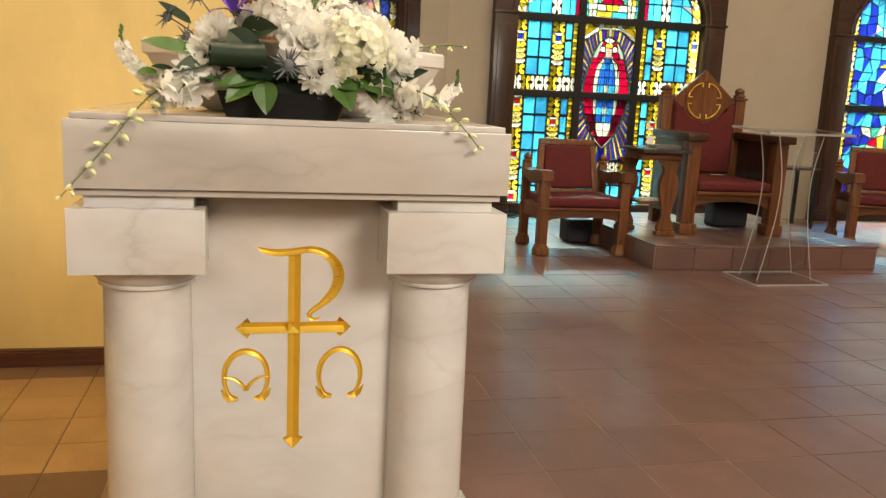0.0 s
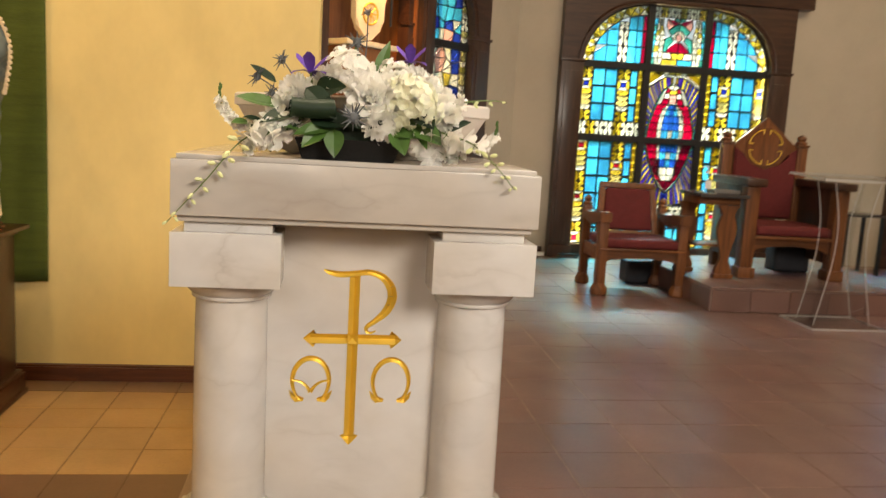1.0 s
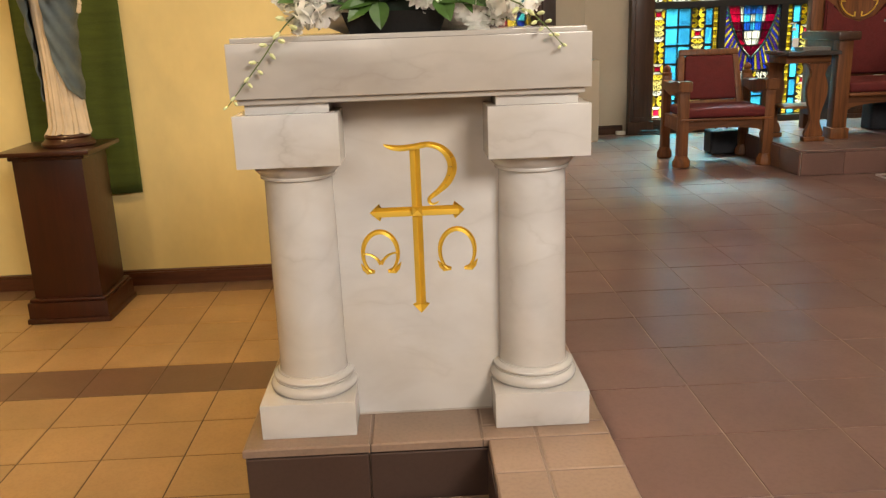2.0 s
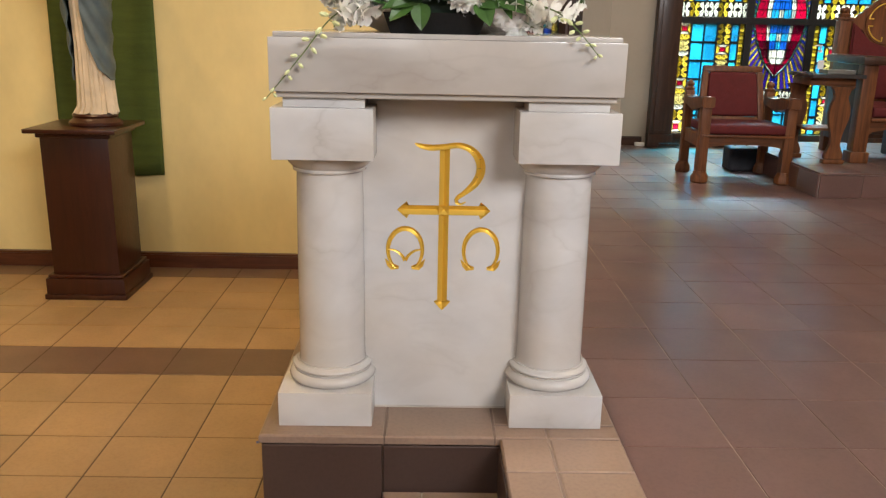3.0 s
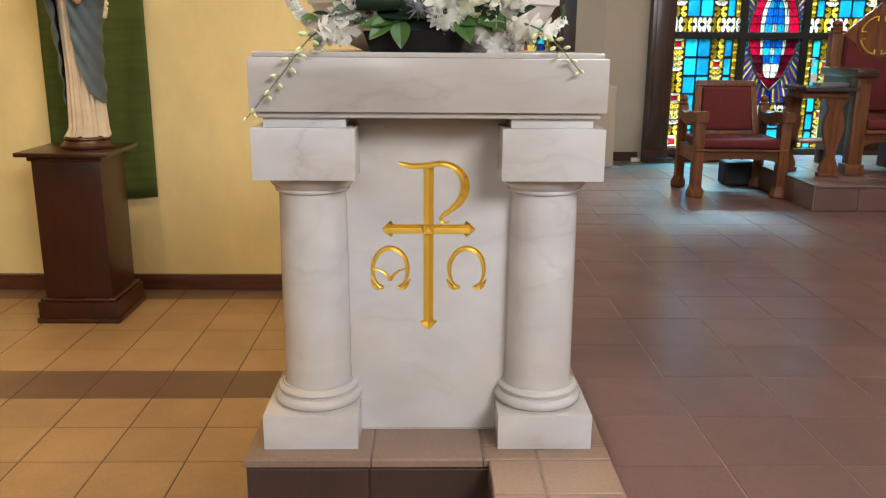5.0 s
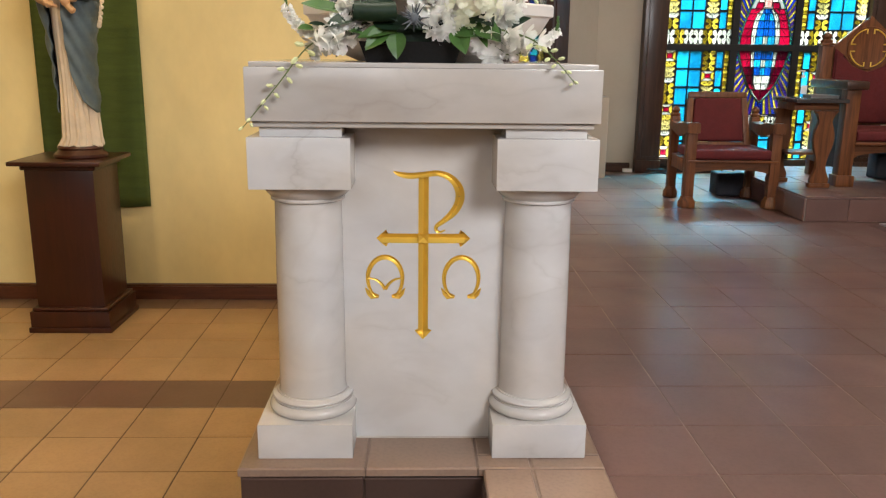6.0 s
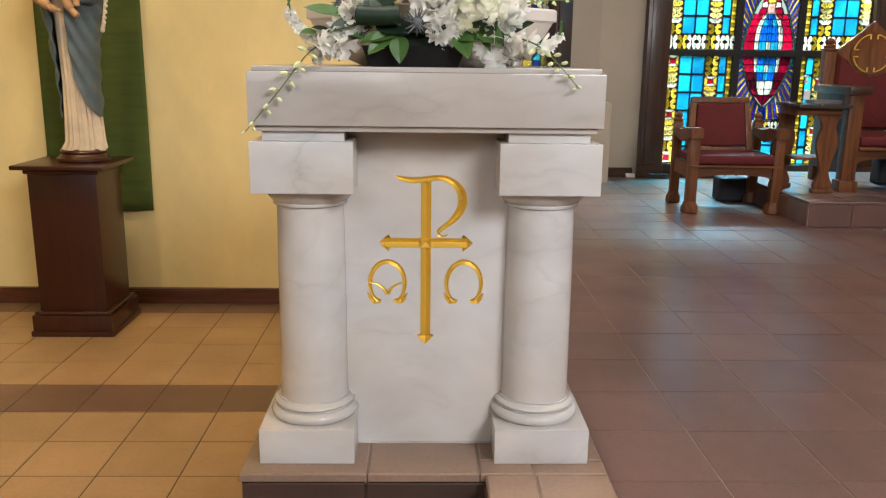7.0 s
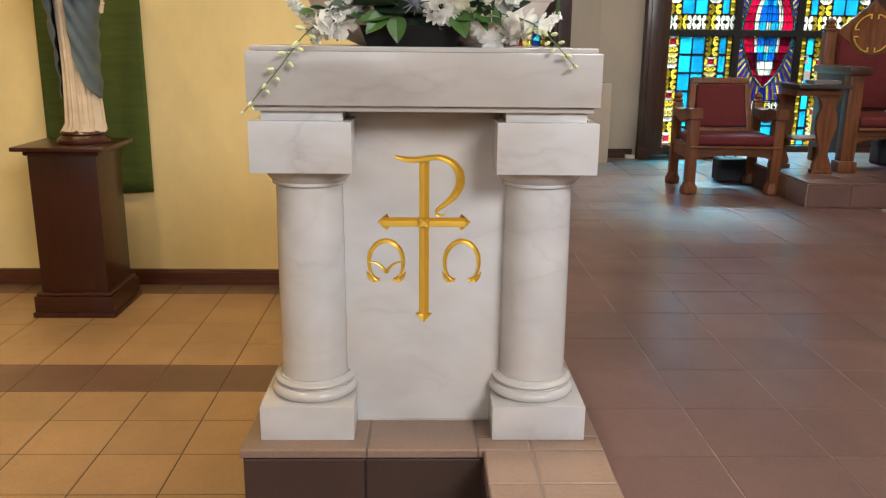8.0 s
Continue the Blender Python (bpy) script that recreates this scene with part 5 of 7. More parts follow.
def thistle(at, r, d, stem_to=None):
    bm = bmesh.new()
    n, u, v = facing(d)
    ball(bm, at, r * 0.34, 2, (1, 1, 1.2))
    for i in range(16):
        a = i * 2.39996
        rad = math.cos(a) * u + math.sin(a) * v
        tip = Vector(at) + (rad + n * rf.uniform(-0.5, 0.9)).normalized() * r * rf.uniform(0.8, 1.2)
        tube(bm, [at, tip], [r * 0.10, 0.0006], 4)
    if stem_to:
        tube(bm, smooth_line([at, (Vector(at) + Vector(stem_to)) / 2 + Vector((0.006, 0, 0.004)), stem_to], 5), 0.0016, 5)
    return part("thistle", bm, M["thistle"], flowers)


def iris_bloom(at, r, stem_to):
    bm = bmesh.new()
    for k in range(3):
        a = k * 2.0944 + 0.4
        rad = Vector((math.cos(a), math.sin(a), 0))
        petal(bm, at, rad * 0.55 + Vector((0, 0, 1)), rad, r * 1.1, r * 0.62, 0.35, 0, 0.35)
        b = Vector((math.cos(a + 1.05), math.sin(a + 1.05), 0))
        petal(bm, at, b + Vector((0, 0, 0.35)), Vector((0, 0, 1)), r * 1.15, r * 0.6, -0.45, 0, 0.2)
    tube(bm, [at, stem_to], [0.003, 0.0022], 5, 1)
    return part("iris", bm, [M["iris"], M["stem"]], flowers)


bm = bmesh.new()
v0 = [bm.verts.new((x, y, 0)) for x, y in ((-0.105, -0.045), (0.105, -0.045), (0.105, 0.055), (-0.105, 0.055))]
v1 = [bm.verts.new((x, y, 0.048)) for x, y in ((-0.122, -0.06), (0.122, -0.06), (0.122, 0.07), (-0.122, 0.07))]
v2 = [bm.verts.new((x, y, 0.048)) for x, y in ((-0.114, -0.052), (0.114, -0.052), (0.114, 0.062), (-0.114, 0.062))]
v3 = [bm.verts.new((x, y, 0.03)) for x, y in ((-0.108, -0.048), (0.108, -0.048), (0.108, 0.058), (-0.108, 0.058))]
for a, b in ((v0, v1), (v1, v2), (v2, v3)):
    for i in range(4):
        bm.faces.new((a[i], a[(i + 1) % 4], b[(i + 1) % 4], b[i]))
bm.faces.new(v0)
bm.faces.new(v3)
part("tray", bm, M["tray"], flowers, "black plastic tray")
bm = new_box((-0.10, -0.035, 0.03), (0.10, 0.050, 0.085), 0.02, 3)
part("foam", bm, M["leaf_dark"], flowers, "dark green foam block")
FRONT = (0, -1, 0.35)
# heads, laid out over the tray (x across, y depth, z up)
for x, y, z, r, d in ((0.070, -0.070, 0.094, 0.044, (0.1, -1, 0.1)), (0.232, -0.03, 0.108, 0.045, (0.6, -0.9, 0.2)), (0.215, 0.0, 0.150, 0.046, (0.6, -0.7, 0.5)),
                      (-0.128, -0.025, 0.150, 0.044, (-0.5, -0.9, 0.3)), (-0.150, -0.03, 0.112, 0.040, (-0.6, -0.9, 0.0)), (-0.060, 0.03, 0.185, 0.046, (-0.3, -0.5, 0.9)),
                      (0.048, 0.03, 0.200, 0.046, (0.1, -0.5, 0.9)), (0.150, 0.03, 0.195, 0.050, (0.3, -0.6, 0.8)), (0.105, -0.062, 0.110, 0.036, (0.3, -1, -0.1)), (0.185, 0.02, 0.182, 0.044, (0.5, -0.6, 0.7))):
    mum((x, y, z), r, d)
rose_bloom((0.046, -0.066, 0.150), 0.043, (-0.1, -1, 0.35))
rose_bloom((0.076, -0.045, 0.176), 0.034, (0.1, -0.8, 0.6))
hydrangea((0.142, -0.045, 0.138), 0.062, n=200)
hydrangea((-0.004, -0.012, 0.196), 0.056, "petal", 170)
hydrangea((0.112, -0.005, 0.186), 0.048, "petal", 130)
# a broad leaf rolled into a loop
bm = bmesh.new()
loop = []
for i in range(22):
    a = 0.3 + 5.4 * i / 21
    w = 0.052 - 0.010 * abs(i / 21 - 0.5)
    cy, cz, rr = -0.066, 0.112, 0.026 - 0.004 * i / 21
    loop.append([bm.verts.new((-0.085 + w * q + 0.004 * math.sin(a), cy - rr * math.sin(a), cz + rr * math.cos(a) * 0.9 + 0.003 * abs(q))) for q in (-1, -0.4, 0.4, 1)])
for p, q in zip(loop, loop[1:]):
    for k in range(3):
        bm.faces.new((p[k], p[k + 1], q[k + 1], q[k]))
part("rolled_leaf", bm, M["leaf_dark"], flowers, "dark rolled leaf")
for x, y, z, d in ((0.215, -0.045, 0.045, (0.5, -0.8, -0.2)), (0.165, -0.06, 0.05, (0.1, -1, -0.4)), (-0.205, -0.05, 0.055, (-0.3, -1, 0.1)), (-0.165, -0.055, 0.085, (-0.2, -1, 0.4)), (0.19, -0.055, 0.02, (0.2, -1, -0.3))):
    bm = bmesh.new()
    n, u, v = facing(d)
    for k in range(11):
        rad = math.cos(k * 0.571) * u + math.sin(k * 0.571) * v
        petal(bm, (x, y, z), rad + n * rf.uniform(0.1, 0.5), n, rf.uniform(0.030, 0.042), 0.0125, -0.1, cup=0.3)
    part("lily", bm, M["petal"], flowers)
blossom_stalk([(-0.13, -0.03, 0.06), (-0.20, -0.05, 0.055), (-0.255, -0.05, 0.075), (-0.288, -0.04, 0.115), (-0.290, -0.035, 0.158)], 0.0135, 92, 0.20)
blossom_stalk([(-0.13, -0.04, 0.05), (-0.19, -0.07, 0.035), (-0.235, -0.075, 0.012)], 0.0155, 38, 0.05)
blossom_stalk([(-0.12, -0.04, 0.08), (-0.17, -0.065, 0.075), (-0.225, -0.07, 0.060)], 0.0135, 36, 0.12)
blossom_stalk([(0.18, -0.02, 0.055), (0.25, -0.035, 0.045), (0.31, -0.03, 0.045), (0.345, -0.02, 0.070), (0.350, -0.015, 0.110)], 0.0135, 88, 0.22)
blossom_stalk([(0.18, -0.05, 0.06), (0.235, -0.07, 0.055), (0.285, -0.07, 0.040)], 0.0135, 34, 0.10)
blossom_stalk([(0.15, -0.03, 0.030), (0.21, -0.05, 0.022), (0.27, -0.05, 0.020)], 0.0135, 36, 0.08)
# small filler leaves among the heads
for k in range(34):
    u = (k + 0.5) / 34
    side = -1 if k % 2 else 1
    x = side * (0.05 + 0.17 * u) + rf.uniform(-0.02, 0.02)
    z = 0.045 + rf.uniform(0.0, 0.075) * (1 - 0.4 * u)
    leaf((x, -0.035 + rf.uniform(-0.02, 0.02), z), (side * rf.uniform(0.2, 1.0), -0.8, rf.uniform(-0.7, 0.3)), (rf.uniform(-0.3, 0.3), -0.6, 0.8), rf.uniform(0.035, 0.062), rf.uniform(0.018, 0.030), "leaf" if k % 3 else "leaf_dark", rf.uniform(-0.3, 0.0))
orchid_spray([(-0.16, -0.06, 0.07), (-0.235, -0.085, 0.035), (-0.31, -0.09, -0.055), (-0.395, -0.093, -0.155)], 19, 0.029)
orchid_spray([(0.20, -0.05, 0.08), (0.28, -0.085, 0.055), (0.335, -0.092, 0.01), (0.385, -0.095, -0.045)], 17, 0.027)
orchid_spray([(0.22, 0.0, 0.14), (0.28, -0.01, 0.152), (0.33, -0.015, 0.158), (0.37, -0.02, 0.155)], 9, 0.019)
for p, a, u, ln, w, m, c in (((-0.10, -0.05, 0.16), (0.6, -0.4, -0.5), (0, -1, 0.5), 0.10, 0.05, "leaf_dark", -0.2),
                             ((-0.055, -0.055, 0.075), (-0.55, -0.5, -0.45), (0, -1, 0.6), 0.075, 0.044, "leaf", -0.2), ((-0.035, -0.06, 0.07), (0.05, -0.5, -0.9), (0, -1, 0.2), 0.068, 0.046, "leaf", -0.1),
                             ((-0.03, -0.05, 0.075), (-0.9, -0.35, -0.1), (0, -0.7, 0.8), 0.10, 0.045, "leaf", -0.15), ((0.105, -0.055, 0.075), (0.25, -0.6, -0.55), (0, -1, 0.5), 0.07, 0.05, "leaf", -0.2),
                             ((0.15, -0.05, 0.09), (0.6, -0.5, -0.35), (0, -1, 0.6), 0.08, 0.055, "leaf", -0.15), ((0.09, -0.05, 0.07), (0.9, -0.4, -0.05), (0, -0.7, 0.8), 0.08, 0.04, "leaf", -0.1),
                             ((-0.12, -0.04, 0.10), (-0.8, -0.5, -0.1), (0, -0.6, 0.9), 0.09, 0.05, "leaf_dark", -0.2), ((-0.17, 0.0, 0.17), (-0.7, -0.1, 0.35), (0, -0.6, 0.8), 0.07, 0.03, "leaf_dark", 0.1),
                             ((0.20, -0.02, 0.08), (0.9, -0.3, 0.2), (0, -0.8, 0.7), 0.09, 0.04, "leaf_dark", 0.1), ((-0.16, -0.03, 0.115), (-0.9, -0.2, 0.15), (0, -0.6, 0.8), 0.10, 0.045, "leaf", 0.0),
                             ((0.02, 0.03, 0.16), (-0.1, 0.1, 1), (0, -1, 0.1), 0.11, 0.035, "leaf", -0.1), ((0.06, 0.02, 0.20), (0.35, 0.1, 1), (0, -1, 0.1), 0.09, 0.03, "leaf", -0.1),
                             ((-0.09, -0.045, 0.09), (0.95, -0.3, -0.02), (0, -0.8, 0.6), 0.11, 0.05, "leaf_dark", -0.1), ((0.0, -0.05, 0.09), (0.9, -0.3, 0.1), (0, -0.9, 0.4), 0.10, 0.05, "leaf_dark", -0.1),
                             ((-0.08, -0.02, 0.15), (0.5, -0.6, 0.2), (0, -0.9, 0.4), 0.09, 0.06, "leaf_dark", -0.2), ((0.16, -0.04, 0.11), (0.3, -0.8, -0.2), (0, -0.9, 0.4), 0.07, 0.05, "leaf_dark", -0.2)):
    leaf(p, a, u, ln, w, m, c)
iris_bloom((-0.092, -0.01, 0.196), 0.045, (-0.08, 0.01, 0.10))
iris_bloom((0.140, 0.035, 0.236), 0.042, (0.09, 0.03, 0.12))
thistle((0.008, -0.092, 0.098), 0.036, FRONT, (0.0, -0.03, 0.08))
thistle((-0.158, 0.0, 0.222), 0.026, (-0.5, -0.5, 0.7), (-0.11, 0.0, 0.13))
thistle((-0.212, -0.01, 0.180), 0.026, (-0.6, -0.5, 0.5), (-0.14, 0.0, 0.12))
thistle((-0.178, -0.015, 0.146), 0.022, (-0.6, -0.5, 0.5), (-0.15, 0.0, 0.11))
thistle((0.012, 0.03, 0.275), 0.030, (0, -0.5, 0.9), (0.01, 0.02, 0.13))
thistle((0.035, 0.035, 0.345), 0.018, (0, -0.5, 0.9), (0.02, 0.02, 0.15))
bm = bmesh.new()
lathe(bm, [(0.052, 0.0), (0.062, 0.006), (0.066, 0.018), (0.062, 0.018), (0.05, 0.008)], (0, 0, 0), 24)
dish = single("glass_dish", bm, M["acrylic"], "small clear dish on the slab beside the flower tray", "dish")
dish.location = (XC + 0.155, 0.045, 1.0183)
# ---- statue on its wooden stand, banner ----
SX, SY0 = -1.937, 2.395
stand = thing("statue_stand", (SX, SY0 + 0.225, NAVE), "dark red-brown polished wooden pedestal with moulded base and top", "pedestal")
part("base_moulding", new_box((-0.228, -0.225, 0), (0.228, 0.225, 0.030), 0.006), M["mahogany"], stand)
part("base", new_box((-0.218, -0.215, 0.0303), (0.218, 0.215, 0.120), 0.004), M["mahogany"], stand)
part("base_cap", new_box((-0.208, -0.205, 0.1203), (0.208, 0.205, 0.140), 0.008, 3), M["mahogany"], stand)
part("body", new_box((-0.183, -0.18, 0.1403), (0.183, 0.18, 0.905), 0.003), M["mahogany"], stand)
part("neck_moulding", new_box((-0.200, -0.197, 0.9053), (0.200, 0.197, 0.932), 0.010, 3), M["mahogany"], stand)
part("top", new_box((-0.245, -0.242, 0.9323), (0.245, 0.242, 0.956), 0.006), M["mahogany"], stand)


def figure():
    """Robed figure in one mesh: pleated robe, mantle over it, plain upper forms, turned base."""
    bm = bmesh.new()
    lathe(bm, [(0.135, 0.0), (0.142, 0.006), (0.142, 0.020), (0.128, 0.030), (0.116, 0.044), (0.122, 0.054), (0.114, 0.066)], (0.005, 0, 0), 40, 2, 1.0, 0.85)

    def along(rows, z):
        """Values of rows (z, ...) at height z."""
        for p, q in zip(rows, rows[1:]):
            if z <= q[0]:
                k = max(0.0, (z - p[0]) / (q[0] - p[0]))
                return [x + (y - x) * k for x, y in zip(p[1:], q[1:])]
        return rows[-1][1:]
    # robe: its left and right outline by height
    seg, n = 132, 44
    robe = [(0.060, -0.112, 0.128), (0.080, -0.098, 0.126), (0.11, -0.082, 0.122), (0.26, -0.074, 0.114), (0.43, -0.069, 0.106), (0.59, -0.075, 0.105), (0.75, -0.080, 0.112), (0.92, -0.092, 0.116), (1.04, -0.105, 0.118), (1.12, -0.07, 0.08), (1.15, -0.035, 0.04)]
    rings = []
    for i in range(n + 1):
        z = 0.060 + 1.09 * i / n
        lo, hi = along(robe, z)
        ring = []
        for k in range(seg):
            a = 2 * math.pi * k / seg
            pleat = 0.030 * math.sin(19 * a + 0.8 * math.sin(5 * z)) + 0.018 * math.sin(31 * a + 2.0 * z)
            f = 1 + pleat * (1.25 if z < 0.5 else 0.8)
            drop = 0.012 * math.sin(7 * a + 1) * max(0.0, 1 - (z - 0.06) / 0.05)
            ring.append(bm.verts.new(((lo + hi) / 2 + (hi - lo) / 2 * f * math.cos(a), 0.088 * f * math.sin(a), z + max(0.0, drop))))
        rings.append(ring)
    for r, q in zip(rings, rings[1:]):
        for k in range(seg):
            bm.faces.new((r[k], r[(k + 1) % seg], q[(k + 1) % seg], q[k])).material_index = 0
    bm.faces.new(rings[0]).material_index = 0
    bm.faces.new(rings[-1]).material_index = 0
    # mantle: outline left and right, then its two front edges, by height
    mantle = [(0.245, -0.088, 0.126, 0.122, -0.087), (0.26, -0.088, 0.126, 0.112, -0.087), (0.31, -0.089, 0.128, 0.066, -0.086), (0.377, -0.092, 0.124, 0.044, -0.082), (0.46, -0.098, 0.126, 0.018, -0.078),
              (0.59, -0.112, 0.132, 0.004, -0.077), (0.75, -0.130, 0.150, -0.002, -0.083), (0.85, -0.148, 0.182, -0.004, -0.088), (0.95, -0.150, 0.176, -0.010, -0.09), (1.05, -0.138, 0.150, -0.012, -0.07), (1.13, -0.098, 0.102, 0.0, -0.05), (1.17, -0.07, 0.07, 0.012, -0.03)]
    n, m = 96, 46
    outer, inner = [], []
    for i in range(m + 1):
        z = 0.245 + 0.925 * i / m
        lo, hi, xr, xl = along(mantle, z)
        c, h = (lo + hi) / 2, (hi - lo) / 2
        a0 = -math.acos(max(-1.0, min(1.0, (xr - c) / h)))
        a1 = 2 * math.pi - math.acos(max(-1.0, min(1.0, (xl - c) / h)))
        ro, ri = [], []
        for k in range(n + 1):
            a = a0 + (a1 - a0) * k / n
            x, y = h * math.cos(a), (0.112 + 0.02 * min(1.0, z)) * math.sin(a)
            fold = math.sin(2 * math.pi * (x + 0.42 * z) / 0.058 + 0.6 * math.sin(9 * z))
            f = 1 + 0.052 * (abs(fold) ** 0.6 * (1 if fold > 0 else -1)) * (1 if math.sin(a) < 0.2 else 0.3)
            ro.append(bm.verts.new((c + x * f, y * f, z)))
            ri.append(bm.verts.new((c + x * (f - 0.06), y * (f - 0.06), z)))
        outer.append(ro)
        inner.append(ri)
    for rows in (outer, inner):
        for r, q in zip(rows, rows[1:]):
            for k in range(n):
                bm.faces.new((r[k], r[k + 1], q[k + 1], q[k])).material_index = 1
    for i in range(m):
        for k in (0, n):
            bm.faces.new((outer[i][k], outer[i + 1][k], inner[i + 1][k], inner[i][k])).material_index = 1
    for k in range(n):
        bm.faces.new((outer[0][k], outer[0][k + 1], inner[0][k + 1], inner[0][k])).material_index = 1
    n0 = len(bm.verts)
    # plain upper forms: veiled head, bundle held on the arms
    ball(bm, (0.0, -0.015, 1.25), 0.064, 3, (0.92, 1.0, 1.2), 3)
    ball(bm, (0.0, 0.012, 1.262), 0.080, 3, (1.0, 1.0, 1.25), 1)
    tube(bm, smooth_line([(0.125, -0.02, 1.06), (0.150, -0.075, 0.95), (0.105, -0.13, 0.895), (0.02, -0.145, 0.905)], 6), [0.050] * 6 + [0.046] * 6 + [0.030] * 6 + [0.02], 14, 1)
    tube(bm, smooth_line([(-0.115, -0.02, 1.06), (-0.135, -0.09, 0.95), (-0.10, -0.14, 0.875), (-0.055, -0.165, 0.850)], 6), [0.044] * 6 + [0.036] * 6 + [0.024] * 6 + [0.018], 14, 3)
    for k in range(4):
        tube(bm, smooth_line([(-0.070 + 0.012 * k, -0.168, 0.862 - 0.004 * k), (-0.056 + 0.013 * k, -0.180, 0.842 - 0.004 * k), (-0.046 + 0.014 * k, -0.172, 0.822 + 0.003 * k)], 4), [0.009] * 8 + [0.006], 8, 3)
    ball(bm, (-0.025, -0.135, 0.985), 0.058, 3, (1.15, 0.8, 1.2), 3)
    ball(bm, (-0.05, -0.125, 1.085), 0.042, 3, (1, 1, 1.12), 3)
    tube(bm, smooth_line([(0.0, -0.165, 0.955), (0.022, -0.190, 0.90), (0.050, -0.185, 0.835), (0.082, -0.190, 0.800)], 6), [0.027] * 6 + [0.024] * 6 + [0.017] * 6 + [0.011], 12, 3)
    tube(bm, smooth_line([(-0.035, -0.165, 0.955), (0.020, -0.185, 0.945), (0.070, -0.180, 0.895), (0.080, -0.180, 0.850)], 6), [0.027] * 6 + [0.024] * 6 + [0.017] * 6 + [0.011], 12, 3)
    tube(bm, smooth_line([(0.02, -0.15, 1.02), (0.08, -0.165, 1.03), (0.115, -0.150, 1.06)], 6), [0.019] * 12 + [0.012], 10, 3)
    # pale scalloped hem of the veil, hanging over the arm
    edge = smooth_line([(0.150, -0.055, 1.10), (0.186, -0.070, 1.02), (0.198, -0.075, 0.94), (0.192, -0.075, 0.86), (0.176, -0.070, 0.775), (0.166, -0.066, 0.735)], 6)
    tube(bm, edge, 0.006, 8, 0)
    for p in edge[::2]:
        ball(bm, p + Vector((0.004, 0, 0)), 0.0125, 2, (1, 0.55, 1.0), 0)
    bm.verts.ensure_lookup_table()
    for v in bm.verts[n0:]:
        v.co.z -= 0.032
    return single("statue", bm, [M["robe"], M["mantle"], M["mahogany"], M["flesh"]], "painted statue in cream robe and blue-grey mantle", "statue")


st = figure()
st.matrix_world = pose(SX + 0.052, SY0 + 0.225, NAVE + 0.9562, 0, 0, 8)

bm = bmesh.new()
rows = []
for i in range(25):
    row = []
    for j in range(41):
        u, v = i / 24, j / 40
        wav = 0.006 * math.sin(9 * u + 2 * v) + 0.004 * math.sin(21 * u - 5 * v)
        row.append(bm.verts.new((-2.285 + 0.62 * u + 0.004 * math.sin(4 * v), WALL_Y - 0.028 + wav * (1 - 0.5 * v), 0.098 + 3.2 * v + 0.004 * math.sin(7 * u))))
    rows.append(row)
for a, b in zip(rows, rows[1:]):
    for j in range(40):
        bm.faces.new((a[j], a[j + 1], b[j + 1], b[j]))
ban = thing("banner", (0, 0, 0), "long plain green cloth banner hanging on the cream wall", "banner")
cl = part("cloth", bm, M["green_cloth"], ban)
sol = cl.modifiers.new("thickness", "SOLIDIFY")
sol.thickness = 0.004
bm = bmesh.new()
tube(bm, [(-2.33, WALL_Y - 0.022, 3.30), (-1.62, WALL_Y - 0.022, 3.30)], 0.012, 12)
part("rod", bm, M["mahogany"], ban, "wooden banner rod")

# ---- carved chairs ----


def foot(bm, x, y, w=0.058, h=0.085):
    lathe(bm, [(w * 0.98, 0.0), (w * 1.12, 0.008), (w * 1.12, h * 0.55), (w * 0.86, h * 0.8), (w * 0.8, h)], (x, y, 0), 8)


def flame_knob(bm, x, y, z, w=0.034):
    lathe(bm, [(w, 0), (w * 1.1, 0.008), (w * 1.1, 0.02), (w * 0.75, 0.03), (w * 0.95, 0.048), (w * 0.8, 0.064), (0.006, 0.08)], (x, y, z), 8)


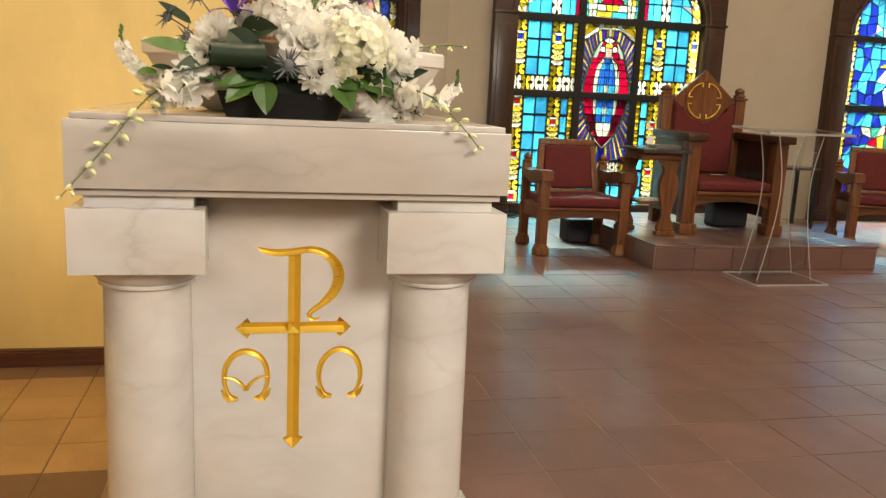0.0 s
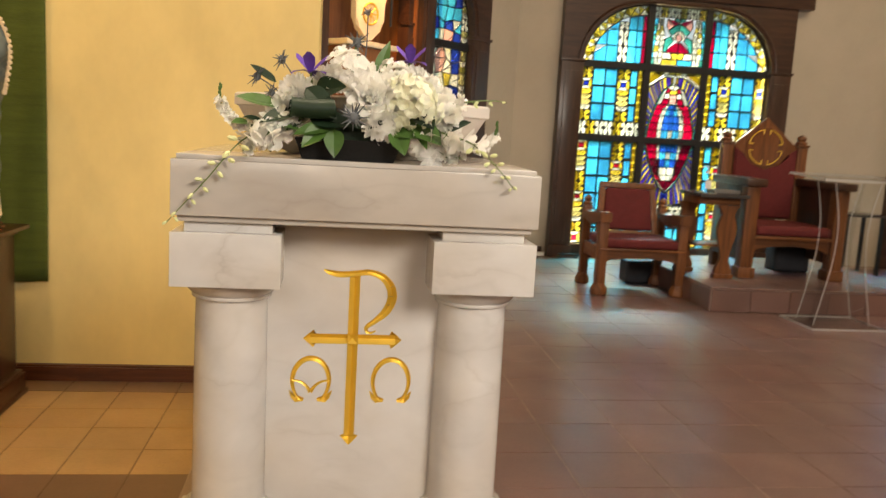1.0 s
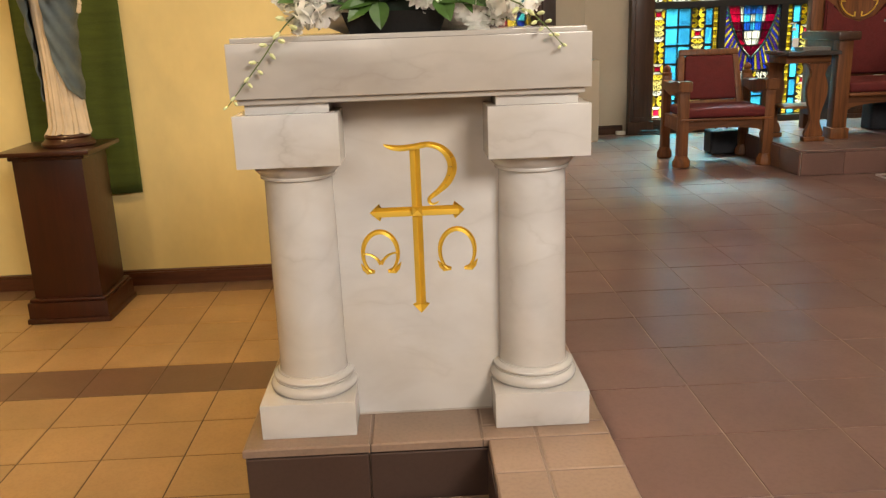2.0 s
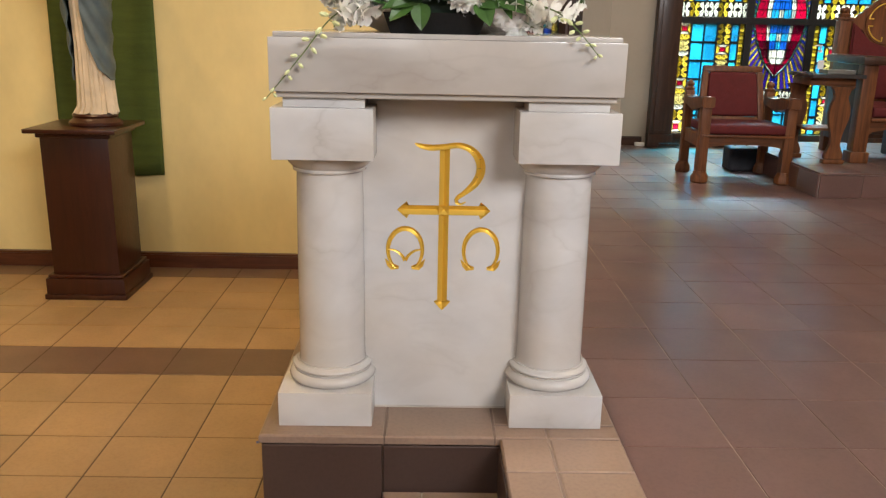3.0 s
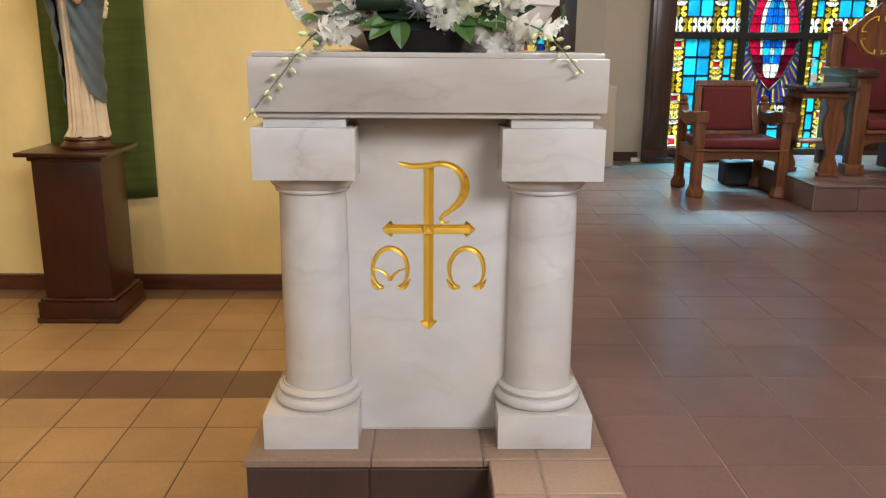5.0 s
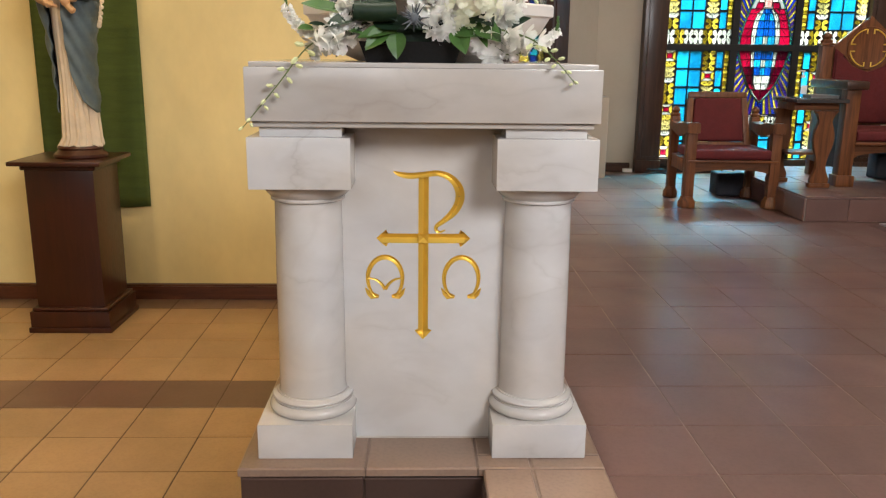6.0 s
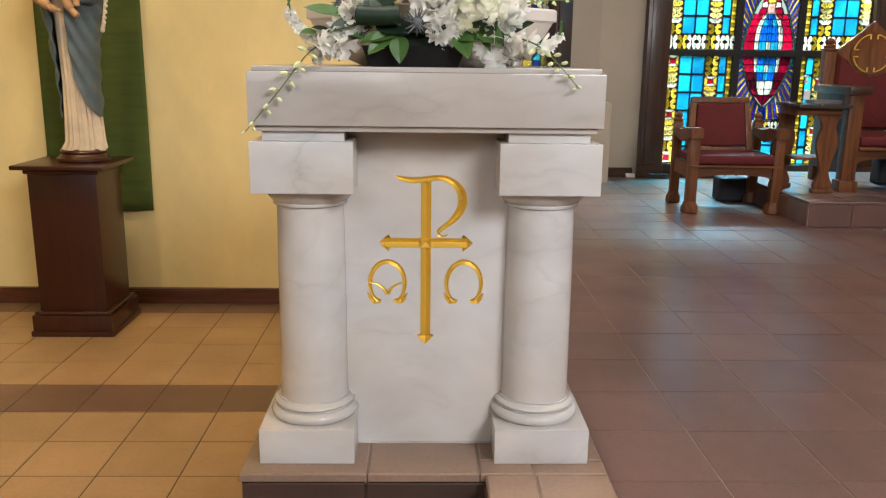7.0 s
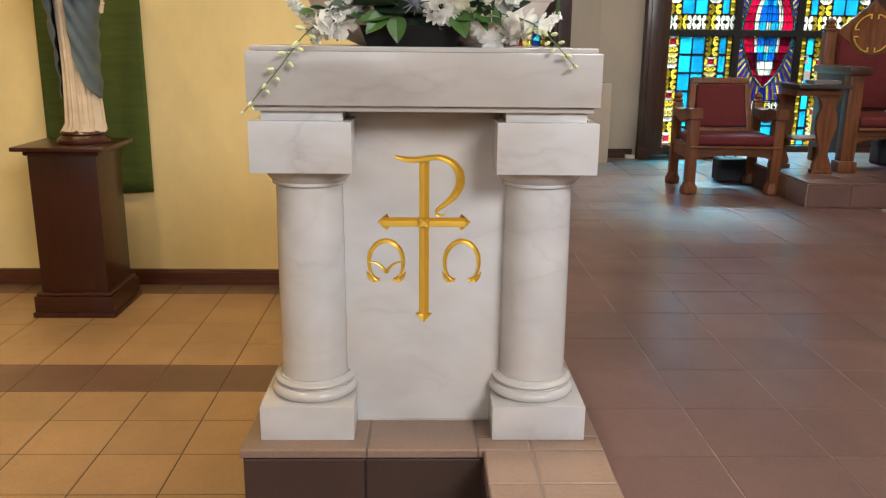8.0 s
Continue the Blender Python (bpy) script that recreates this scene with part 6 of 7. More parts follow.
def side_chair():
    """Low armchair: square legs with blocky feet, padded seat, tilted padded back."""
    c = thing("armchair", (0, 0, 0), "oak armchair with dark red padded seat and back", "chair", "sanctuary armchairs")
    W, D = 0.305, 0.46
    for s in (-1, 1):
        bm = new_box((s * W - 0.036, -0.036, 0.083), (s * W + 0.036, 0.036, 0.60), 0.006)
        foot(bm, s * W, 0.0)
        part("front_leg", bm, M["oak"], c)
        bm = new_box((s * W - 0.032, D - 0.032, 0.083), (s * W + 0.032, D + 0.032, 0.63), 0.006)
        foot(bm, s * W, D, 0.052)
        flame_knob(bm, s * W, D, 0.63)
        part("back_leg", bm, M["oak"], c)
        bm = bmesh.new()
        prof = [(-0.058, 0.545), (0.03, 0.535), (0.20, 0.50), (D - 0.033, 0.54), (D - 0.033, 0.60), (0.22, 0.585), (0.06, 0.615), (-0.058, 0.62)]
        prism(bm, prof, 0.094, lambda u, v, w, s=s: (s * W - 0.047 + w, u, v), 0, 0.008)
        part("arm", bm, M["oak"], c)
        part("side_rail", new_box((s * W - 0.018, 0.037, 0.25), (s * W + 0.018, D - 0.033, 0.34), 0.004), M["oak"], c)
    bm = bmesh.new()
    n = 14
    lower = [(-W + 0.037 + (2 * W - 0.074) * i / n, 0.252 + 0.030 * math.sin(math.pi * i / n) ** 0.5) for i in range(n + 1)]
    prism(bm, [(-W + 0.037, 0.335), *lower, (W - 0.037, 0.335)], 0.032, lambda u, v, w: (u, -0.016 + w, v))
    part("apron", bm, M["oak_x"], c)
    part("back_rail", new_box((-W + 0.033, D - 0.016, 0.25), (W - 0.033, D + 0.016, 0.335), 0.004), M["oak_x"], c)
    part("seat_frame", new_box((-W - 0.02, -0.045, 0.3355), (W + 0.02, D - 0.033, 0.352), 0.005), M["oak_x"], c)
    bm = new_box((-W + 0.012, -0.035, 0.353), (W - 0.012, D - 0.05, 0.425), 0.028, 4)
    part("seat_cushion", bm, M["red_cloth"], c, "dark red seat cushion")
    tilt = Matrix.Translation((0, D - 0.11, 0.40)) @ Matrix.Rotation(radians(-13), 4, "X")
    bm = bmesh.new()
    box(bm, (-0.255, 0.0, -0.02), (-0.205, 0.045, 0.385), 0.006)
    box(bm, (0.205, 0.0, -0.02), (0.255, 0.045, 0.385), 0.006)
    box(bm, (-0.2545, 0.0, 0.3855), (0.2545, 0.045, 0.432), 0.008)
    box(bm, (-0.2048, 0.004, -0.02), (0.2048, 0.041, 0.05), 0.004)
    for v in bm.verts:
        k = 1 - 0.14 * max(0.0, v.co.z) / 0.465
        v.co.x *= k
        v.co = tilt @ v.co
    part("back_frame", bm, M["oak"], c)
    bm = new_box((-0.203, -0.012, 0.052), (0.203, 0.036, 0.384), 0.02, 3)
    for v in bm.verts:
        v.co.x *= 1 - 0.14 * max(0.0, v.co.z) / 0.465
        v.co = tilt @ v.co
    part("back_cushion", bm, M["red_cloth"], c, "dark red back cushion")
    return c


ch = side_chair()
ch.matrix_world = pose(2.262, 3.90, SANC, 0, 0, -2)
c2 = copy_thing(ch, pose(5.20, 4.25, SANC, 0, 0, -20))
c3 = copy_thing(ch, pose(1.02, 4.72, SANC, 0, 0, 45))


def throne():
    c = thing("presider_chair", (0, 0, 0), "tall oak chair with gabled back, gilt round emblem and red upholstery", "chair")
    W, D = 0.35, 0.60
    for s in (-1, 1):
        bm = new_box((s * W - 0.05, -0.05, 0.08), (s * W + 0.05, 0.05, 0.690), 0.008)
        box(bm, (s * W - 0.066, -0.066, 0.0), (s * W + 0.066, 0.066, 0.082), 0.010)
        part("front_leg", bm, M["oak"], c)
        bm = new_box((s * W * 0.90 - 0.042, D - 0.042, 0.0), (s * W * 0.90 + 0.042, D + 0.042, 1.00), 0.007)
        box(bm, (s * W * 0.90 - 0.052, D - 0.052, 1.0005), (s * W * 0.90 + 0.052, D + 0.052, 1.02), 0.005)
        flame_knob(bm, s * W * 0.90, D, 1.02, 0.044)
        part("back_post", bm, M["oak"], c)
        part("arm", new_box((s * W - 0.075, -0.085, 0.6905), (s * W + 0.085, D - 0.043, 0.750), 0.014), M["frame_wood"], c, "dark arm rest")
        part("side_panel", new_box((s * W - 0.022, 0.051, 0.12), (s * W + 0.022, D - 0.043, 0.688), 0.004), M["frame_wood"], c, "dark side panel")
    bm = bmesh.new()
    n = 16
    lower = [(-W + 0.051 + (2 * W - 0.102) * i / n, 0.195 + 0.055 * math.sin(math.pi * i / n) ** 0.45) for i in range(n + 1)]
    prism(bm, [(-W + 0.051, 0.30), *lower, (W - 0.051, 0.30)], 0.04, lambda u, v, w: (u, -0.02 + w, v))
    part("apron", bm, M["oak_x"], c)
    part("seat_board", new_box((-W + 0.05, -0.06, 0.3005), (W - 0.05, D - 0.043, 0.325), 0.006), M["oak_x"], c)
    part("seat_cushion", new_box((-W + 0.055, -0.05, 0.3255), (W - 0.055, D - 0.06, 0.40), 0.028, 4), M["red_cloth"], c, "red seat cushion")
    bm = bmesh.new()
    hw = W * 0.90 - 0.043
    prism(bm, [(-hw, 0.40), (hw, 0.40), (hw, 0.99), (0.0, 1.225), (-hw, 0.99)], 0.045, lambda u, v, w: (u, D - 0.025 + w, v), 0, 0.006)
    part("back_board", bm, M["oak"], c)
    bm = bmesh.new()
    prism(bm, [(-hw + 0.012, 0.415), (hw - 0.012, 0.415), (hw - 0.012, 0.98), (0.19, 0.93), (0.13, 0.835), (0.0, 0.79), (-0.13, 0.835), (-0.19, 0.93), (-hw + 0.012, 0.98)], 0.035, lambda u, v, w: (u, D - 0.062 + w, v), 0, 0.012)
    part("back_cushion", bm, M["red_cloth"], c, "red padded back")
    bm = bmesh.new()
    lathe(bm, [(0.160, 0.0), (0.163, 0.003), (0.160, 0.007), (0.156, 0.006)], (0, 0, 0), 40)
    for v in bm.verts:
        v.co = Vector((v.co.x, D - 0.0255 - v.co.z, 0.985 + v.co.y))
    roundel = part("roundel", bm, M["oak"], c)
    for k in range(4):
        bm = bmesh.new()
        a0 = radians(45 + 90 * k)
        ring = [(0.143 * math.cos(a), 0.143 * math.sin(a)) for a in (a0 - 0.60 + 1.2 * i / 14 for i in range(15))]
        d1 = (math.cos(a0 - 0.785), math.sin(a0 - 0.785))
        d2 = (math.cos(a0 + 0.785), math.sin(a0 + 0.785))
        pts = [(ring[0][0] - d1[0] * 0.035, ring[0][1] - d1[1] * 0.035)] + ring + [(ring[-1][0] - d2[0] * 0.035, ring[-1][1] - d2[1] * 0.035)]
        tube(bm, [(x, D - 0.034, 0.985 + z) for x, z in pts], 0.0055, 6)
        part("emblem_arc", bm, M["gold"], roundel, "gilt line of the round emblem")
    return c


DAIS_Z = SANC + 0.16
throne().matrix_world = pose(3.42, 3.86, DAIS_Z + 0.0125, 0, 0, -3)

# ---- dais ----
dx0, dx1, dy0, dy1 = 2.60, 4.36, 3.40, 4.95
dais = tagged(finish("dais", new_box((dx0, dy0, SANC - 0.006), (dx1, dy1, DAIS_Z)), M["grout_pale"]), "low brown-tiled dais under the presider's chair", "dais", "", "structure")
nx, ny = 6, 5
tw, td = (dx1 - dx0 + 0.02) / nx, (dy1 - dy0 + 0.02) / ny
top_me = tile_mesh("tile", tw - G, td - G, 0.012, M["tile_dark"], 0.003)
for i in range(nx):
    for j in range(ny):
        lay("tile", top_me, dais, pose(dx0 - 0.01 + i * tw + G / 2, dy0 - 0.014 + j * td + G / 2, DAIS_Z))
for i in range(nx):
    riser_tile(dais, dx0 + i * (dx1 - dx0) / nx, dx0 + (i + 1) * (dx1 - dx0) / nx, SANC, DAIS_Z - 0.002, dy0, "tile_dark")
for j in range(ny):
    y1 = dy0 + (j + 1) * (dy1 - dy0) / ny
    lay("tile", tile_mesh("tile", (dy1 - dy0) / ny - G, 0.158 - G, 0.010, M["tile_dark"], 0.002), dais, pose(dx0, y1 - G / 2, SANC + G / 2, 90, 0, -90))

# ---- credence table and small things on it ----
tab = thing("credence_table", (2.80, 3.86, DAIS_Z + 0.0125), "small oak table with a dark top and vase-shaped legs", "table")
part("tabletop", new_box((-0.185, -0.13, 0.600), (0.19, 0.28, 0.628), 0.006), M["table_top"], tab, "dark polished top")
part("top_rail", new_box((-0.16, -0.05, 0.545), (0.16, 0.24, 0.5995), 0.004), M["oak_x"], tab)


def splat(h0, h1, w):
    half = [(0.62, 0.0), (0.70, 0.05), (0.55, 0.12), (0.36, 0.22), (0.42, 0.34), (0.66, 0.50), (0.78, 0.62), (0.70, 0.74), (0.50, 0.84), (0.55, 0.92), (0.95, 1.0)]
    pts = [(p.x, p.y) for p in smooth_line([(a * w / 2, h0 + (h1 - h0) * b, 0) for a, b in half], 4)]
    return pts + [(-x, z) for x, z in pts[::-1]]


for x, y in ((0.06, -0.085), (-0.12, 0.20)):
    bm = bmesh.new()
    prism(bm, splat(0.03, 0.545, 0.19), 0.036, lambda u, v, w, x=x, y=y: (x + u, y + w, v), 0, 0.004)
    box(bm, (x - 0.075, y - 0.012, 0.0), (x + 0.075, y + 0.048, 0.032), 0.006)
    part("leg", bm, M["oak"], tab)
part("shelf", new_box((-0.15, -0.045, 0.23), (0.12, 0.195, 0.248), 0.004), M["oak_x"], tab)
TZ = DAIS_Z + 0.0125 + 0.6285
bottle = thing("sanitizer_bottle", (2.70, 3.86, TZ), "clear plastic pump bottle on the small table", "bottle")
bm = bmesh.new()
lathe(bm, [(0.03, 0.0), (0.032, 0.006), (0.032, 0.105), (0.024, 0.125), (0.013, 0.132), (0.013, 0.140)], (0, 0, 0), 24)
part("body", bm, M["acrylic"], bottle)
bm = bmesh.new()
lathe(bm, [(0.015, 0.1402), (0.015, 0.158), (0.005, 0.160), (0.005, 0.185), (0.012, 0.186), (0.012, 0.193)], (0, 0, 0), 16)
tube(bm, [(0, 0, 0.189), (-0.035, 0, 0.187), (-0.042, 0, 0.180)], 0.004, 8)
part("pump", bm, M["white_plastic"], bottle, "white pump head")
part("wrapper", new_box((-0.022, -0.0335, 0.03), (0.022, -0.0322, 0.09)), M["white_plastic"], bottle, "pale paper wrapper")
tray = thing("serving_tray", (2.86, 3.90, TZ), "flat dark tray on the small table", "tray")
bm = new_box((-0.09, -0.05, 0), (0.11, 0.09, 0.008), 0.003)
for lo, hi in (((-0.09, -0.05, 0.008), (0.11, -0.044, 0.022)), ((-0.09, 0.084, 0.008), (0.11, 0.09, 0.022)), ((-0.09, -0.044, 0.008), (-0.084, 0.084, 0.022)), ((0.104, -0.044, 0.008), (0.11, 0.084, 0.022))):
    box(bm, lo, hi, 0.001, 1)
part("tray_body", bm, M["steel"], tray)

# dark bags on the floor and dais
def bag(at, size, label, rz=0):
    bm = new_box((-size[0] / 2, -size[1] / 2, 0), (size[0] / 2, size[1] / 2, size[2]), min(size) * 0.16, 4)
    for v in bm.verts:
        v.co += 0.010 * noise.noise_vector(v.co * 9)
        v.co.z = max(v.co.z, 0)
    t = thing("bag", at, label, "bag", rz=rz)
    part("bag_body", bm, M["dark_bag"], t)
    bm = bmesh.new()
    tube(bm, smooth_line([(-size[0] * 0.22, 0, size[2] * 0.97), (-size[0] * 0.15, 0, size[2] * 1.14), (size[0] * 0.15, 0, size[2] * 1.14), (size[0] * 0.22, 0, size[2] * 0.97)], 5), 0.007, 6)
    part("bag_handle", bm, M["dark_bag"], t)


bag((3.66, 4.28, DAIS_Z + 0.0125), (0.30, 0.18, 0.20), "black bag standing under the tall chair")
bag((2.465, 4.50, SANC), (0.22, 0.20, 0.19), "dark bag on the floor behind the armchair")
# white socket box and cable at the foot of the window frame
bm = new_box((-0.045, -0.02, 0.0), (0.045, 0.02, 0.035), 0.004)
ob = single("floor_socket", bm, M["white_plastic"], "small white socket box on the floor by the wall", "socket box")
ob.location = (1.97, 5.74, SANC)
bm = bmesh.new()
rc = random.Random(4)
pts = [(2.22 + 0.10 * math.cos(k * 0.9) + rc.uniform(-0.02, 0.02), 5.60 + 0.05 * math.sin(k * 0.9), SANC + 0.006 + 0.004 * k) for k in range(14)]
tube(bm, smooth_line(pts, 5), 0.005, 6)
single("cable", bm, M["dark"], "coiled black cable on the floor under the window", "cable")

# ---- clear lectern ----
lec = thing("acrylic_lectern", (3.33, 3.10, SANC), "clear acrylic lectern with curved side sheets", "lectern")


def sheet(name, outline, depth, frame_of):
    """A clear sheet whose cut edges catch the light."""
    bm = bmesh.new()
    prism(bm, outline, depth, frame_of)
    for f in bm.faces:
        f.material_index = 1 if len(f.verts) == 4 and f.calc_area() < 0.02 else 0
    return part(name, bm, [M["acrylic"], M["acrylic_edge"]], lec)


def plate(name, x, y, z, t, tilt=0.0):
    bm = new_box((-x, -y, -t), (x, y, t))
    for f in bm.faces:
        f.material_index = 0 if f.calc_area() > 0.05 else 1
    for v in bm.verts:
        v.co = Matrix.Translation((0, 0, z)) @ Matrix.Rotation(radians(tilt), 4, "X") @ v.co
    return part(name, bm, [M["acrylic"], M["acrylic_edge"]], lec)


plate("base_plate", 0.265, 0.20, 0.007, 0.006)
for s in (-1, 1):
    path = smooth_line([(s * 0.205, 0.0135, 0), (s * 0.165, 0.20, 0), (s * 0.12, 0.45, 0), (s * 0.115, 0.70, 0), (s * 0.165, 0.955, 0)], 6)
    outer = [(p.x, p.y) for p in path]
    inner = [(x - s * 0.008, z) for x, z in outer]
    bm = bmesh.new()
    a = [bm.verts.new((x, -0.10, z)) for x, z in outer]
    b = [bm.verts.new((x, 0.10, z)) for x, z in outer]
    c = [bm.verts.new((x, -0.10, z)) for x, z in inner]
    d = [bm.verts.new((x, 0.10, z)) for x, z in inner]
    for k in range(len(a) - 1):
        bm.faces.new((a[k], a[k + 1], b[k + 1], b[k]))
        bm.faces.new((c[k], c[k + 1], d[k + 1], d[k]))
        bm.faces.new((a[k], a[k + 1], c[k + 1], c[k])).material_index = 1
        bm.faces.new((b[k], b[k + 1], d[k + 1], d[k])).material_index = 1
    part("side_sheet", bm, [M["acrylic"], M["acrylic_edge"]], lec)
path = smooth_line([(-0.16, 0.0135, 0), (-0.115, 0.25, 0), (-0.09, 0.55, 0), (-0.13, 0.95, 0)], 6)
front = [(p.x, p.y) for p in path] + [(-p.x, p.y) for p in path[::-1]]
bm = bmesh.new()
prism(bm, front, 0.006, lambda u, v, w: (u, 0.02 + w, v))
part("middle_sheet", bm, M["acrylic"], lec)
plate("reading_top", 0.31, 0.21, 0.985, 0.007, 3).data.materials[0] = M["acrylic_top"]

# ---- small dark side table beside the far armchair ----
sidet = thing("side_table", (4.62, 4.85, SANC), "small dark metal side table", "table")
part("tabletop", new_box((-0.20, -0.16, 0.60), (0.20, 0.16, 0.622), 0.005), M["table_top"], sidet)
for x in (-0.17, 0.17):
    for y in (-0.13, 0.13):
        part("leg", new_box((x - 0.014, y - 0.014, 0.0), (x + 0.014, y + 0.014, 0.599), 0.003), M["dark"], sidet)

# ---- wooden shrine with the lit tabernacle, on the slanting wall ----
SH = Matrix.Translation(C0 + Vector((-S2 * 2.11, -S2 * 2.11, 0))) @ pose(0, 0, 0, 0, 0, 45)
shr = tagged(new("tabernacle_shrine"), "tall wooden wall shrine, warmly lit inside", "shrine")
shr.matrix_world = SH
for s in (-1, 1):
    lo, hi = sorted((s * 0.50, s * 0.66))
    part("jamb", new_box((lo, -0.16, SANC), (hi, -0.004, 2.80), 0.008), M["frame_wood"], shr)
    m = (lo + hi) / 2
    part("jamb_panel", new_box((m - 0.05, -0.172, 0.2), (m + 0.05, -0.158, 2.6), 0.006), M["frame_wood"], shr)
    a, b = sorted((s * 0.485, s * 0.499))
    part("inner_lining", new_box((a, -0.10, 0.76), (b, 0.28, 2.74)), M["shrine"], shr)
part("back_panel", new_box((-0.484, 0.27, 0.76), (0.484, 0.29, 2.74)), M["shrine"], shr)
part("shelf", new_box((-0.484, -0.14, 1.02), (0.484, 0.268, 1.06), 0.006), M["shrine"], shr)
part("lower_panel", new_box((-0.499, -0.12, SANC), (0.499, -0.02, 1.018), 0.006), M["frame_wood"], shr)
part("head", new_box((-0.499, -0.15, 2.55), (0.499, -0.02, 2.80), 0.006), M["frame_wood_x"], shr)
tb = tagged(new("tabernacle"), "gilded tabernacle with a carved shield and scalloped cresting", "tabernacle")
tb.matrix_world = SH @ pose(0.02, 0.05, 1.0605) @ Matrix.Diagonal((1.25, 1.0, 1.22, 1))
part("body", new_box((-0.19, -0.12, 0.0), (0.19, 0.16, 0.50), 0.012), M["shrine"], tb)
part("ledge", new_box((-0.225, -0.15, 0.5005), (0.225, 0.17, 0.535), 0.010), M["pale_gold"], tb)
bm = bmesh.new()
shield = smooth_line([(0.0, 0.53, 0), (0.05, 0.57, 0), (0.115, 0.64, 0), (0.125, 0.76, 0), (0.145, 0.84, 0), (0.085, 0.825, 0), (0.0, 0.86, 0)], 5)
pts = [(p.x, p.y + 0.005) for p in shield]
prism(bm, pts + [(-x, z) for x, z in pts[::-1]][1:-1], 0.05, lambda u, v, w: (u, -0.10 + w, v), 0, 0.010)
part("shield", bm, M["pale_gold"], tb)
bm = bmesh.new()
tube(bm, [(0.062 * math.cos(a), -0.102, 0.70 + 0.062 * math.sin(a)) for a in (2 * math.pi * i / 24 for i in range(25))], 0.007, 6)
for k in range(4):
    a = k * math.pi / 4
    tube(bm, [(-0.05 * math.cos(a), -0.104, 0.70 - 0.05 * math.sin(a)), (0.05 * math.cos(a), -0.104, 0.70 + 0.05 * math.sin(a))], 0.004, 6)
part("medallion", bm, M["gold"], tb)
part("upper_shelf", new_box((-0.30, -0.13, 0.91), (0.30, 0.19, 0.935), 0.006), M["pale_gold"], tb)
for k in range(7):
    bm = bmesh.new()
    x = -0.27 + 0.09 * k
    lathe(bm, [(0.012, 0.9355), (0.03, 0.95), (0.036, 0.985), (0.02, 1.01), (0.028, 1.03), (0.006, 1.06)], (x, -0.08, 0), 12)
    part("cresting", bm, M["pale_gold"], tb)
bm = bmesh.new()
tube(bm, [(0.0, -0.30, 0.62), (0.0, -0.30, 1.75)], 0.007, 8)
ball(bm, (0.0, -0.30, 0.99), 0.028, 2, (1, 1, 1))
lamp = tagged(finish("lamp_chain", bm, M["dark"]), "dark hanging rod before the tabernacle", "rod")
lamp.matrix_world = tb.matrix_world
# ---- scrap of tape beside the kerb ----
bm = new_box((-0.017, -0.008, 0.0), (0.017, 0.008, 0.0012))
for v in bm.verts:
    v.co.z += 0.003 * (v.co.x / 0.017) ** 2 if v.co.x > 0 else 0.0
tape = single("tape_scrap", bm, plain("blue_tape", (0.10, 0.13, 0.42), 0.6, var=0.1), "small scrap of blue tape on the tiled floor", "tape")
tape.matrix_world = pose(-0.643, 0.810, NAVE + 0.0015, 0, 0, 25)
# ---- floor tiles, last ----
nave_tiles = bpy.data.objects["floor_nave"]
sanc_tiles = bpy.data.objects["floor_sanctuary"]
TY = 0.284
tan_me = tile_mesh("tile", TILE - 0.006, TY - 0.006, 0.010, M["tile_tan"], 0.001)
band_me = tile_mesh("tile", TILE - 0.004, TILE - 0.004, 0.010, M["tile_band"], 0.002)
dark_me = tile_mesh("tile", TILE - 0.005, 0.298 - 0.005, 0.010, M["tile_dark"], 0.0004)
edge_me = tile_mesh("tile", TILE - 0.004, WALL_Y - 0.02 - 2.858, 0.010, M["tile_band"], 0.002)
far = bmesh.new()


def far_tile(bm, x, y, z, d, h=0.010, e=0.0):
    e = e or d
    v = [bm.verts.new(p) for p in ((x, y, z + h), (x + d, y, z + h), (x + d, y + e, z + h), (x, y + e, z + h))]
    w = [bm.verts.new((p.co.x, p.co.y, z)) for p in v]
    bm.faces.new(v)
    for i in range(4):
        bm.faces.new((v[i], w[i], w[(i + 1) % 4], v[(i + 1) % 4]))


X0, Y0 = -0.898, 1.722
zt = NAVE - 0.010


def row_y(j):
    return Y0 + j * TY if j >= 0 else Y0 - TILE + (j + 1) * TY


